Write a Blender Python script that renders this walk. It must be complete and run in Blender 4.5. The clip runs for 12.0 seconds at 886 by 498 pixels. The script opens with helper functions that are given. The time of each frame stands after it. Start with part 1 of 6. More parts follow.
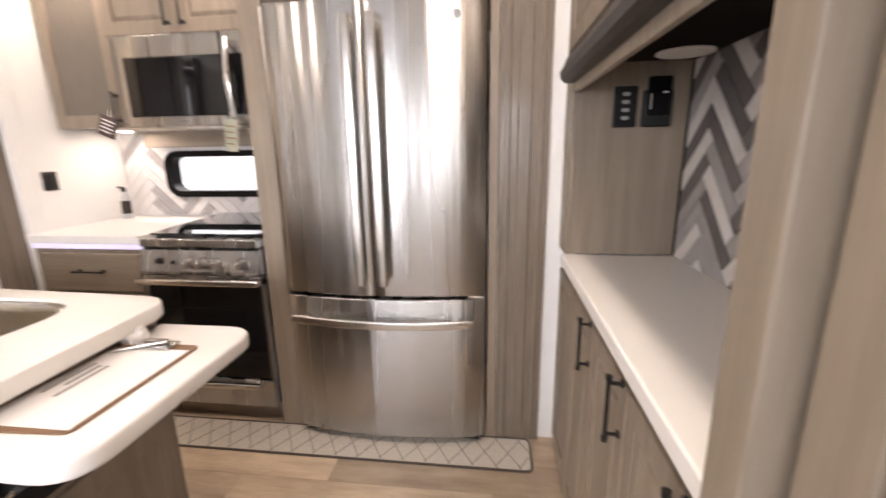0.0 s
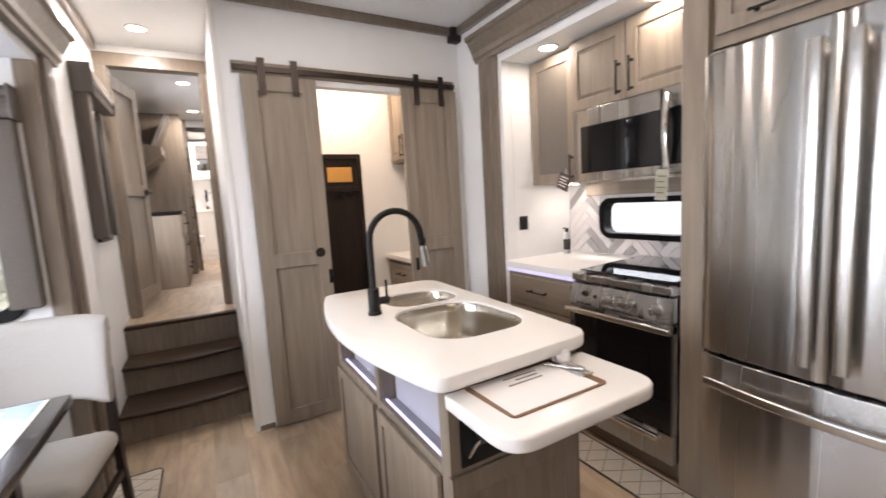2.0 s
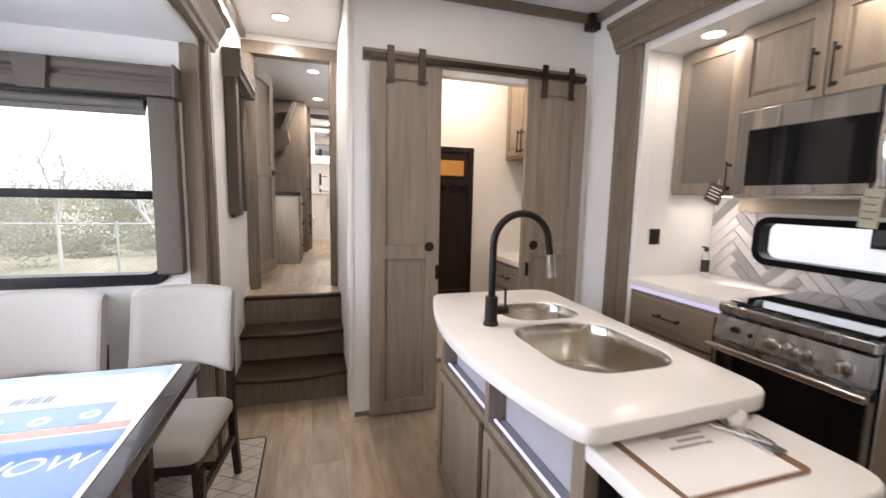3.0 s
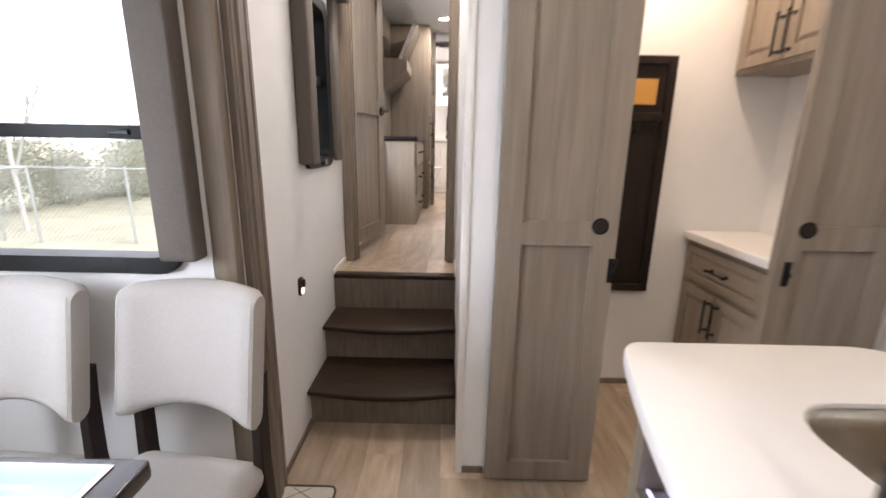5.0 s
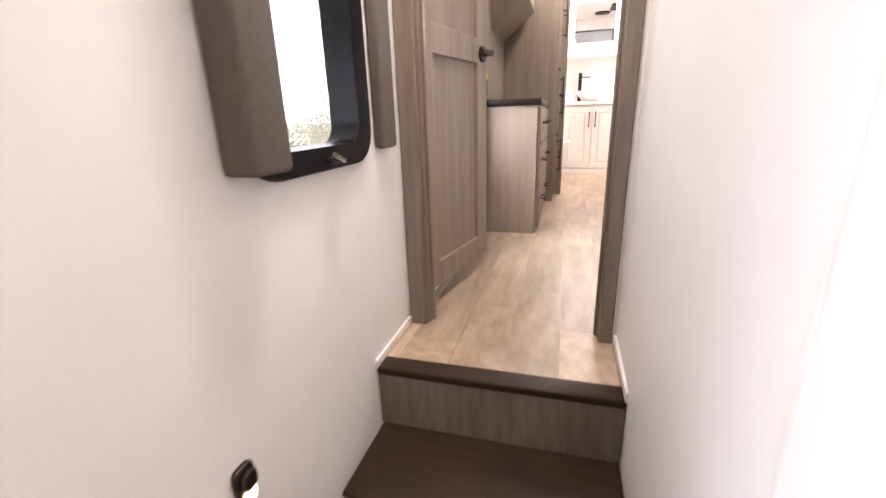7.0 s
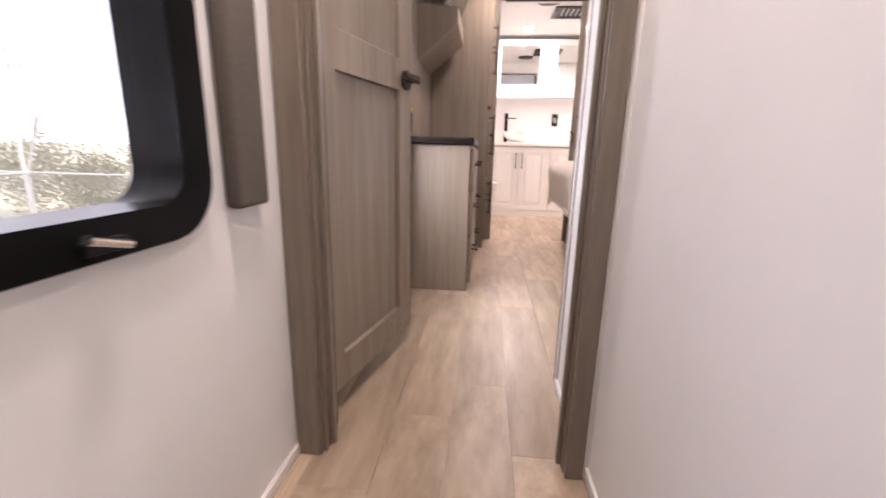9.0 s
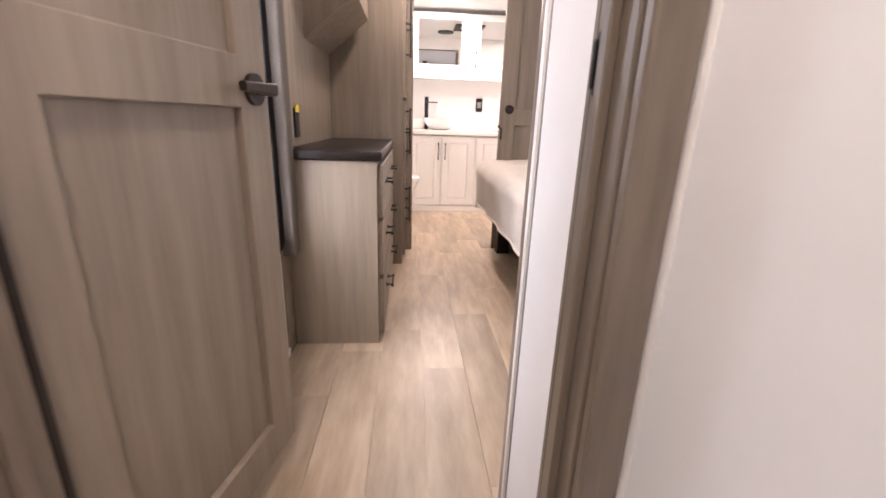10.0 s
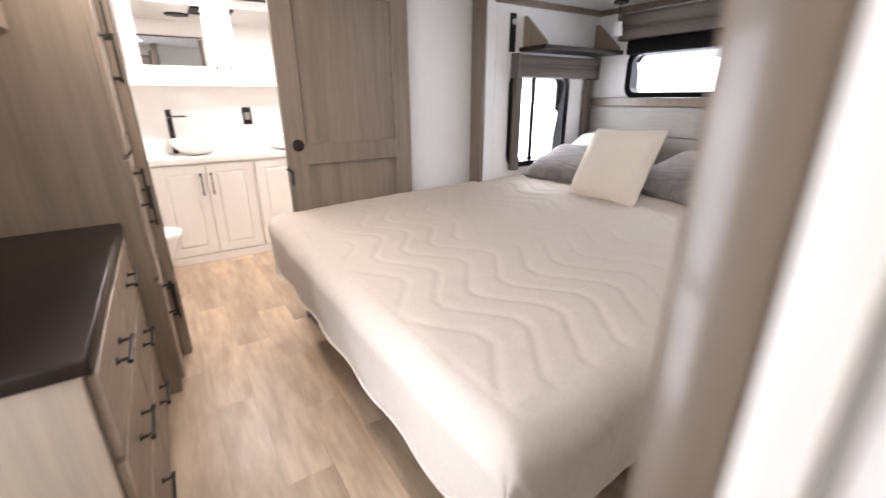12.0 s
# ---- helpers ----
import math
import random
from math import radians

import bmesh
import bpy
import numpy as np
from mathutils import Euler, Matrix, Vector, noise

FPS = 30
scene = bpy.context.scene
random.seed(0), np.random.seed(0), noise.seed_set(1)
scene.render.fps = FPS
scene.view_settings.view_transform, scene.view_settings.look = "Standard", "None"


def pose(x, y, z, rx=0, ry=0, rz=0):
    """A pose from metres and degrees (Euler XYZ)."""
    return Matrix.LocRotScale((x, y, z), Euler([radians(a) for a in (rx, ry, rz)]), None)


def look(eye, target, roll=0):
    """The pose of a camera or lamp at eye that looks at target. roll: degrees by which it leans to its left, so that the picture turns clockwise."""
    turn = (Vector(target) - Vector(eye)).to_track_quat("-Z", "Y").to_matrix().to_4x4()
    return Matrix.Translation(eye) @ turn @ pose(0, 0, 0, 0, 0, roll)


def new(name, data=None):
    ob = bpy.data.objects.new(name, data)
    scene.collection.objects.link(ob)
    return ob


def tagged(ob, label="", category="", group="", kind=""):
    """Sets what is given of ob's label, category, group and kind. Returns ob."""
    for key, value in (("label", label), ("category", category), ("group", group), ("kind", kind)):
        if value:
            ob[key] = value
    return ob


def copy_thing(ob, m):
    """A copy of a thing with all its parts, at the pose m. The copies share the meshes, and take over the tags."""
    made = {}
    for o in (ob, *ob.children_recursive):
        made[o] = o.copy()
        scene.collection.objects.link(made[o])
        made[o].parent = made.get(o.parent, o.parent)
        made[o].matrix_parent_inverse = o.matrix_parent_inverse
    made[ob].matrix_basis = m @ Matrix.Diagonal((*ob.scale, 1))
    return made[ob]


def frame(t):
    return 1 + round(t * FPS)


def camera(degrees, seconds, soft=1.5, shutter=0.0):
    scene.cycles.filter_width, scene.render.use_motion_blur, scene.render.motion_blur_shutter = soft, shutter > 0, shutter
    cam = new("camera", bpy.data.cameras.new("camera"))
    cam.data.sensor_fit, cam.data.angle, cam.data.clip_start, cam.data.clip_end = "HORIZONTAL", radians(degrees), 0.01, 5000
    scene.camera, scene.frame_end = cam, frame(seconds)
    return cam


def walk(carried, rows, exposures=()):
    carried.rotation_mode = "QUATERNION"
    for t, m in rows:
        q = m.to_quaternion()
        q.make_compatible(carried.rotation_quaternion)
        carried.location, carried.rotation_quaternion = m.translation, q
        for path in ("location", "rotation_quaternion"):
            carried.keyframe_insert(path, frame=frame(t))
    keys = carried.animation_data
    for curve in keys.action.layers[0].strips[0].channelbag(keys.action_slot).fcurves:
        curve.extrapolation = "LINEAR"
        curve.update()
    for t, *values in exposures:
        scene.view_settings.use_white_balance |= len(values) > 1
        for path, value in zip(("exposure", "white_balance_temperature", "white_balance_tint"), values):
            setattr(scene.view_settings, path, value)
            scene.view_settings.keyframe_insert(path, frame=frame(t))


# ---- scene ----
cam = camera(93.2, 12.0, 1.5, 0.4)
PATH = [
    (0, (-0.916, 0.176, 1.304), (-1.158, 2.106, 0.838), -0.9),
    (0.5, (-0.915, 0.198, 1.333), (-1.686, 2.006, 0.965), -3.0),
    (1, (-0.893, 0.196, 1.34), (-2.12, 1.747, 1.044), -4.3),
    (1.5, (-0.877, 0.167, 1.352), (-2.407, 1.432, 1.109), -4.4),
    (2, (-0.889, 0.129, 1.36), (-2.62, 1.106, 1.131), -3.3),
    (2.5, (-0.949, 0.076, 1.362), (-2.791, 0.819, 1.124), -1.1),
    (3, (-1.097, 0.066, 1.381), (-2.991, 0.66, 1.139), 1.2),
    (3.2, (-1.196, 0.071, 1.388), (-3.104, 0.627, 1.161), 1.9),
    (4.8, (-1.978, 0.21, 1.359), (-3.932, 0.29, 0.939), 1.6),
    (5, (-2.135, 0.21, 1.346), (-4.076, 0.203, 0.864), 1.1),
    (5.5, (-2.489, 0.168, 1.3), (-4.311, 0.005, 0.491), -0.2),
    (6, (-2.828, 0.139, 1.252), (-4.538, -0.115, 0.247), -1.0),
    (6.5, (-3.162, 0.064, 1.267), (-4.922, -0.221, 0.363), -1.1),
    (7, (-3.439, 0.087, 1.333), (-5.268, -0.448, 0.727), -1.9),
    (8.8, (-3.814, 0.007, 1.364), (-5.743, -0.29, 0.929), 1.0),
    (9, (-3.884, 0.009, 1.359), (-5.819, -0.179, 0.89), 1.3),
    (9.5, (-4.196, 0.049, 1.407), (-6.123, 0.06, 0.872), 2.0),
    (10, (-4.417, 0.05, 1.527), (-6.324, 0.21, 0.945), 1.9),
    (10.5, (-4.613, 0.027, 1.644), (-6.461, 0.379, 0.964), 2.5),
    (11, (-4.782, 0.057, 1.694), (-6.557, 0.603, 0.953), 2.3),
    (11.5, (-4.931, 0.106, 1.812), (-6.636, 0.859, 1.087), 0.9),
    (12, (-5.124, 0.131, 1.852), (-6.698, 1.16, 1.172), -0.3),
]
walk(cam, [(t, look(eye, target, roll)) for t, eye, target, roll in PATH], [
    (0.0, 1.05, 6850, 19), (0.5, 0.92, 6850, 19), (1.0, 0.70, 6650, 17), (2.0, 0.74, 6450, 16), (2.5, 0.66, 6450, 16), (3.2, 0.48, 6450, 16), (5.0, 0.66, 6400, 16),
    (5.5, 0.93, 6400, 16), (6.0, 1.18, 6450, 18), (6.5, 1.30, 6550, 20), (7.2, 1.04, 6700, 22), (8.8, 0.70, 6650, 27),
    (9.5, 0.86, 6750, 28), (10.0, 0.74, 6750, 25), (10.5, 0.78, 6500, 18), (11.0, 0.88, 6450, 17), (11.5, 0.60, 6600, 19), (12.0, 0.80, 6500, 18)])


# ---- world and light ----
world = bpy.data.worlds.new("sky")
scene.world = world
world.use_nodes = True
wn = world.node_tree.nodes
sky = wn.new("ShaderNodeTexSky")
sky.sky_type = "NISHITA"
sky.sun_disc = False
sky.sun_elevation, sky.sun_rotation = radians(55), radians(345)
sky.air_density, sky.dust_density = 1.0, 1.0
bg = wn["Background"]
bg.inputs["Strength"].default_value = 0.15
cloud = wn.new("ShaderNodeMix")
cloud.data_type = "RGBA"
cloud.inputs[0].default_value = 0.7
cloud.inputs[7].default_value = (13.5, 14.0, 14.8, 1)   # even high cloud over the clear sky
world.node_tree.links.new(sky.outputs[0], cloud.inputs[6])
world.node_tree.links.new(cloud.outputs[2], bg.inputs["Color"])


def lamp(name, kind, m, energy, color=(1, 1, 1), size=0.2, size_y=None, angle=None):
    d = bpy.data.lights.new(name, kind)
    d.energy, d.color = energy, color
    if kind == "AREA":
        d.shape = "RECTANGLE" if size_y else "DISK"
        d.size = size
        if size_y:
            d.size_y = size_y
    if kind == "SUN":
        d.angle = radians(angle)
    ob = new(name, d)
    ob.matrix_world = m
    return ob


lamp("sun", "SUN", look((0, 0, 9), (-1.5, -3.2, 5.2)), 3.0, (1.0, 0.96, 0.9), angle=12)
DOWN = 5.0
WARM, COOL = (1.0, 0.91, 0.80), (0.84, 0.92, 1.0)
CEIL, UP = 2.60, 0.608

# ---- small tools ----
WORLD_OF = {}


def thing(name, at, label, category, group="", kind=""):
    ob = new(name)
    ob.empty_display_size = 0.1
    ob.location = at
    WORLD_OF[ob] = Matrix.Translation(at)
    return tagged(ob, label, category, group, kind)


def part(name, bm, material, parent=None, label="", m=None, smooth=False):
    """Links a bmesh in world coordinates (or in those of m) as one mesh object."""
    if m is not None:
        bm.transform(m)
    if parent is not None:
        bm.transform(WORLD_OF[parent].inverted())
    bm.normal_update()
    me = bpy.data.meshes.new(name)
    bm.to_mesh(me)
    bm.free()
    me.materials.append(material)
    if smooth:
        for p in me.polygons:
            p.use_smooth = True
        me.set_sharp_from_angle(angle=radians(42))
    ob = new(name, me)
    if parent is not None:
        ob.parent = parent
        WORLD_OF[ob] = WORLD_OF[parent]
    else:
        WORLD_OF[ob] = Matrix.Identity(4)
    if label:
        ob["label"] = label
    return ob


def structure(name, bm, material, label, category, smooth=False):
    return tagged(part(name, bm, material, None, "", None, smooth), label, category, "", "structure")


def bx(bm, x0, x1, y0, y1, z0, z1, bev=0.0, seg=2, m=None):
    x0, x1 = min(x0, x1), max(x0, x1)
    y0, y1 = min(y0, y1), max(y0, y1)
    vs = bmesh.ops.create_cube(bm, size=1.0, matrix=Matrix.Translation(((x0 + x1) / 2, (y0 + y1) / 2, (z0 + z1) / 2)) @ Matrix.Diagonal((x1 - x0, y1 - y0, z1 - z0, 1)))["verts"]
    if m is not None:
        bmesh.ops.transform(bm, matrix=m, verts=vs)
    if bev:
        es = list({e for v in vs for e in v.link_edges})
        bmesh.ops.bevel(bm, geom=es, offset=bev, segments=seg, profile=0.5, affect="EDGES")
    return bm


def box(x0, x1, y0, y1, z0, z1, bev=0.003, seg=2):
    return bx(bmesh.new(), x0, x1, y0, y1, z0, z1, bev, seg)


def rod(bm, a, b, r, seg=12, r2=None):
    a, b = Vector(a), Vector(b)
    q = (b - a).to_track_quat("Z", "Y").to_matrix().to_4x4()
    bmesh.ops.create_cone(bm, cap_ends=True, segments=seg, radius1=r, radius2=r if r2 is None else r2, depth=(b - a).length, matrix=Matrix.Translation((a + b) / 2) @ q)
    return bm


def loft(bm, rings, cap=True, closed=True):
    rows = [[bm.verts.new(p) for p in ring] for ring in rings]
    n = len(rows[0])
    for a, b in zip(rows, rows[1:]):
        for i in range(n if closed else n - 1):
            j = (i + 1) % n
            bm.faces.new((a[i], a[j], b[j], b[i]))
    if cap:
        bm.faces.new(list(reversed(rows[0])))
        bm.faces.new(rows[-1])
    bmesh.ops.recalc_face_normals(bm, faces=bm.faces)
    return bm


def tube(bm, points, r, seg=10):
    pts = [Vector(p) for p in points]
    rings, side = [], None
    for i, p in enumerate(pts):
        d = (pts[min(i + 1, len(pts) - 1)] - pts[max(i - 1, 0)]).normalized()
        if side is None:
            side = d.orthogonal().normalized()
        side = (side - d * side.dot(d)).normalized()
        up = d.cross(side)
        rings.append([p + side * r * math.cos(k * math.tau / seg) + up * r * math.sin(k * math.tau / seg) for k in range(seg)])
    return loft(bm, rings)


def rounded(w, h, r, n=5, mid=0):
    """Points of a rounded rectangle about the origin; mid: extra points along each straight side."""
    pts = []
    for cx, cy, a0 in ((w / 2 - r, h / 2 - r, 0), (-w / 2 + r, h / 2 - r, 90), (-w / 2 + r, -h / 2 + r, 180), (w / 2 - r, -h / 2 + r, 270)):
        arc = [(cx + r * math.cos(radians(a0 + 90 * k / n)), cy + r * math.sin(radians(a0 + 90 * k / n))) for k in range(n + 1)]
        if pts and mid:
            p, q = pts[-1], arc[0]
            pts += [(p[0] + (q[0] - p[0]) * k / (mid + 1), p[1] + (q[1] - p[1]) * k / (mid + 1)) for k in range(1, mid + 1)]
        pts += arc
    if mid:
        p, q = pts[-1], pts[0]
        pts += [(p[0] + (q[0] - p[0]) * k / (mid + 1), p[1] + (q[1] - p[1]) * k / (mid + 1)) for k in range(1, mid + 1)]
    return pts


def slab(bm, outline, z0, z1, r=0.006, n=3):
    """A slab over an outline of (x, y) points, counter-clockwise, with rounded upper and lower edges."""
    pts = [Vector((x, y)) for x, y in outline]
    c = len(pts)
    nor = []
    for i in range(c):
        d = (pts[(i + 1) % c] - pts[i - 1]).normalized()
        nor.append(Vector((d.y, -d.x)))
    prof = [(r * (1 - math.sin(k / n * math.pi / 2)), z0 + r * (1 - math.cos(k / n * math.pi / 2))) for k in range(n + 1)]
    prof += [(i, z0 + z1 - z) for i, z in reversed(prof)]
    return loft(bm, [[(p.x - q.x * i, p.y - q.y * i, z) for p, q in zip(pts, nor)] for i, z in prof])


def smooth_outline(pts, r, n=7):
    """Rounds the corners of a polygon by radius r (a number or one for each corner)."""
    out = []
    c = len(pts)
    for i, p in enumerate(pts):
        p, a, b = Vector(p), Vector(pts[i - 1]), Vector(pts[(i + 1) % c])
        rr = r[i] if isinstance(r, (list, tuple)) else r
        if rr <= 0:
            out.append(tuple(p))
            continue
        u, v = (a - p).normalized(), (b - p).normalized()
        ang = math.acos(max(-1, min(1, u.dot(v))))
        d = min(rr / math.tan(ang / 2), (a - p).length * 0.49, (b - p).length * 0.49)
        s, e = p + u * d, p + v * d
        for k in range(n + 1):
            t = k / n
            q = s * (1 - t) ** 2 + p * 2 * t * (1 - t) + e * t * t
            out.append((q.x, q.y))
    return out


def subdivided(pts, step=0.06):
    out = []
    for i, p in enumerate(pts):
        q = pts[(i + 1) % len(pts)]
        n = max(1, int(math.hypot(q[0] - p[0], q[1] - p[1]) / step))
        out += [(p[0] + (q[0] - p[0]) * k / n, p[1] + (q[1] - p[1]) * k / n) for k in range(n)]
    return out


FACING = {"-y": 0, "+x": 90, "+y": 180, "-x": -90}


def front(facing, x, y, z):
    """Frame of a front: x to the viewer's right, z up, the viewer on the side of -y; origin at the lower left corner."""
    return pose(x, y, z, 0, 0, FACING[facing])


def lattice(bm, us, vs, holes, d0, d1, to):
    """One connected board over the grid us x vs, without the cells in holes ((i, j) pairs); d0..d1: its thickness; to(u, d, v) gives the place."""
    us, vs = list(us), list(vs)
    nu, nv = len(us) - 1, len(vs) - 1
    solid = {(i, j) for i in range(nu) for j in range(nv)} - set(holes)
    made = {}

    def vert(i, j, s):
        if (i, j, s) not in made:
            made[(i, j, s)] = bm.verts.new(to(us[i], d1 if s else d0, vs[j]))
        return made[(i, j, s)]
    new_faces = []
    for i, j in sorted(solid):
        for s in (0, 1):
            new_faces.append(bm.faces.new([vert(a, c, s) for a, c in ((i, j), (i + 1, j), (i + 1, j + 1), (i, j + 1))]))
        for (a, c), (e, f), near in (((i, j), (i + 1, j), (i, j - 1)), ((i, j + 1), (i + 1, j + 1), (i, j + 1)), ((i, j), (i, j + 1), (i - 1, j)), ((i + 1, j), (i + 1, j + 1), (i + 1, j))):
            if near not in solid:
                new_faces.append(bm.faces.new((vert(a, c, 0), vert(e, f, 0), vert(e, f, 1), vert(a, c, 1))))
    bmesh.ops.recalc_face_normals(bm, faces=new_faces)
    return bm


def panel_door(name, material, parent, label, m, w, h, t=0.02, stile=0.055, rails=None, raised=True, u0=0.0, v0=0.0):
    """A frame-and-panel leaf: one connected frame, each panel a part of it. Front at y = -t, back at 0; rails: heights of inner rails' centres."""
    us = [u0, u0 + stile, u0 + w - stile, u0 + w]
    vs = [v0, v0 + stile]
    for r in rails or []:
        vs += [v0 + r - stile / 2, v0 + r + stile / 2]
    vs += [v0 + h - stile, v0 + h]
    cells = [(1, j) for j in range(1, len(vs) - 1, 2)]
    bm = lattice(bmesh.new(), us, vs, cells, -t, -0.0005, lambda u, d, v: (u, d, v))
    sharp = [e for e in bm.edges if len(e.link_faces) == 2 and e.calc_face_angle() > 1.2]
    bmesh.ops.bevel(bm, geom=sharp, offset=0.0022, segments=2, profile=0.5, affect="EDGES")
    leaf = part(name, bm, material, parent, label, m)
    for _, j in cells:
        a, b = vs[j], vs[j + 1]
        pb = bx(bmesh.new(), u0 + stile - 0.001, u0 + w - stile + 0.001, -t * 0.55, -0.002, a - 0.001, b + 0.001)
        if raised:
            g = min(0.022, (b - a) * 0.18)
            pts = ((u0 + stile + g, a + g), (u0 + w - stile - g, a + g), (u0 + w - stile - g, b - g), (u0 + stile + g, b - g))
            loft(pb, [[(p[0] + sx * k, -d, p[1] + sz * k) for p, (sx, sz) in zip(pts, ((1, 1), (-1, 1), (-1, -1), (1, -1)))] for k, d in ((-0.016, t * 0.55), (0.0, t * 0.92))])
        part("panel", pb, material, leaf, "", m)
    return leaf


def bar_pull(parent, m, length, vertical=True, label="black bar pull"):
    """A dark bar handle on two round feet; origin at its middle on the front."""
    bm = bmesh.new()
    a = length / 2
    d = Vector((0, 0, 1)) if vertical else Vector((1, 0, 0))
    rod(bm, d * -a + Vector((0, -0.028, 0)), d * a + Vector((0, -0.028, 0)), 0.0048, 8)
    for s in (-1, 1):
        c = d * (a - 0.012) * s
        rod(bm, c, c + Vector((0, -0.030, 0)), 0.0042, 8)
        rod(bm, c, c + Vector((0, -0.005, 0)), 0.009, 10)
        rod(bm, d * (a - 0.005) * s + Vector((0, -0.028, 0)), d * (a + 0.005) * s + Vector((0, -0.028, 0)), 0.0068, 8)
    return part("handle", bm, BLACK, parent, label, m, True)


def cut_wall(name, axis, p0, p1, a0, a1, z0, z1, holes, material, label):
    """A wall with openings. axis: its normal; p0..p1 its thickness, a0..a1 its length; holes: (a, b, z, z)."""
    us = sorted({a0, a1, *(h[0] for h in holes), *(h[1] for h in holes)})
    vs = sorted({z0, z1, *(h[2] for h in holes), *(h[3] for h in holes)})
    gone = [(i, j) for i in range(len(us) - 1) for j in range(len(vs) - 1) for h in holes if h[0] <= us[i] < h[1] and h[2] <= vs[j] < h[3]]
    to = (lambda u, d, v: (d, u, v)) if axis == "x" else (lambda u, d, v: (u, d, v))
    return structure(name, lattice(bmesh.new(), us, vs, gone, p0, p1, to), material, label, "wall")


# ---- materials ----
def shader(name, color, rough=0.5, metal=0.0, second=None, scale=(1, 1, 1), detail=6.0, grain=0.0, bump=0.0, spots=0.0, per_object=0.0, rough_var=0.0, coat=0.0, noise_scale=5.0, streak=0.0, spec=0.5):
    """Base colour mixed with a second one by stretched grain and wide stains, with roughness variation and fine relief."""
    mt = bpy.data.materials.new(name)
    mt.use_nodes = True
    nt = mt.node_tree
    n, l = nt.nodes, nt.links
    b = n["Principled BSDF"]
    b.inputs["Metallic"].default_value = metal
    b.inputs["Roughness"].default_value = rough
    b.inputs["Coat Weight"].default_value = coat
    b.inputs["Specular IOR Level"].default_value = spec
    tc = n.new("ShaderNodeTexCoord")
    info = n.new("ShaderNodeObjectInfo")
    shift = n.new("ShaderNodeVectorMath")
    shift.operation = "SCALE"
    shift.inputs[0].default_value = (7.3, 5.1, 9.7)
    l.new(info.outputs["Random"], shift.inputs["Scale"])
    add = n.new("ShaderNodeVectorMath")
    l.new(tc.outputs["Object"], add.inputs[0])
    l.new(shift.outputs[0], add.inputs[1])
    mp = n.new("ShaderNodeMapping")
    mp.inputs["Scale"].default_value = scale
    l.new(add.outputs[0], mp.inputs["Vector"])
    fine = n.new("ShaderNodeTexNoise")
    fine.inputs["Scale"].default_value = noise_scale
    fine.inputs["Detail"].default_value = detail
    fine.inputs["Roughness"].default_value = 0.62
    l.new(mp.outputs[0], fine.inputs["Vector"])
    wide = n.new("ShaderNodeTexNoise")
    wide.inputs["Scale"].default_value = noise_scale * 0.35
    wide.inputs["Detail"].default_value = 2.0
    l.new(mp.outputs[0], wide.inputs["Vector"])
    ramp = n.new("ShaderNodeMapRange")
    ramp.inputs["From Min"].default_value, ramp.inputs["From Max"].default_value = 0.32, 0.68
    l.new(fine.outputs["Fac"], ramp.inputs["Value"])
    mix = n.new("ShaderNodeMix")
    mix.data_type = "RGBA"
    mix.inputs[6].default_value = (*color, 1)
    mix.inputs[7].default_value = (*(second or color), 1)
    if grain:
        k = n.new("ShaderNodeMath")
        k.operation = "MULTIPLY"
        k.inputs[1].default_value = grain
        l.new(ramp.outputs[0], k.inputs[0])
        l.new(k.outputs[0], mix.inputs[0])
    else:
        mix.inputs[0].default_value = 0
    hsv = n.new("ShaderNodeHueSaturation")
    l.new(mix.outputs[2], hsv.inputs["Color"])
    v = n.new("ShaderNodeMath")
    v.operation = "MULTIPLY_ADD"
    v.inputs[1].default_value, v.inputs[2].default_value = spots, 1.0 - spots / 2
    l.new(wide.outputs["Fac"], v.inputs[0])
    w = n.new("ShaderNodeMath")
    w.operation = "MULTIPLY_ADD"
    w.inputs[1].default_value = per_object
    l.new(info.outputs["Random"], w.inputs[0])
    half = n.new("ShaderNodeMath")
    half.operation = "SUBTRACT"
    l.new(v.outputs[0], half.inputs[0])
    half.inputs[1].default_value = per_object / 2
    l.new(half.outputs[0], w.inputs[2])
    l.new(w.outputs[0], hsv.inputs["Value"])
    l.new(hsv.outputs["Color"], b.inputs["Base Color"])
    if rough_var:
        rv = n.new("ShaderNodeMath")
        rv.operation = "MULTIPLY_ADD"
        rv.inputs[1].default_value, rv.inputs[2].default_value = rough_var, rough - rough_var / 2
        l.new(fine.outputs["Fac"], rv.inputs[0])
        l.new(rv.outputs[0], b.inputs["Roughness"])
    if streak:
        b.inputs["Anisotropic"].default_value = streak
        b.inputs["Anisotropic Rotation"].default_value = 0.25
        tg = n.new("ShaderNodeTangent")
        tg.direction_type, tg.axis = "RADIAL", "Z"
        l.new(tg.outputs[0], b.inputs["Tangent"])
    if bump:
        bp = n.new("ShaderNodeBump")
        bp.inputs["Strength"].default_value = 1.0
        bp.inputs["Distance"].default_value = bump
        l.new(fine.outputs["Fac"], bp.inputs["Height"])
        l.new(bp.outputs[0], b.inputs["Normal"])
    return mt


def glow(name, color, strength):
    mt = bpy.data.materials.new(name)
    mt.use_nodes = True
    b = mt.node_tree.nodes["Principled BSDF"]
    b.inputs["Base Color"].default_value = (*color, 1)
    b.inputs["Emission Color"].default_value = (*color, 1)
    b.inputs["Emission Strength"].default_value = strength
    return mt


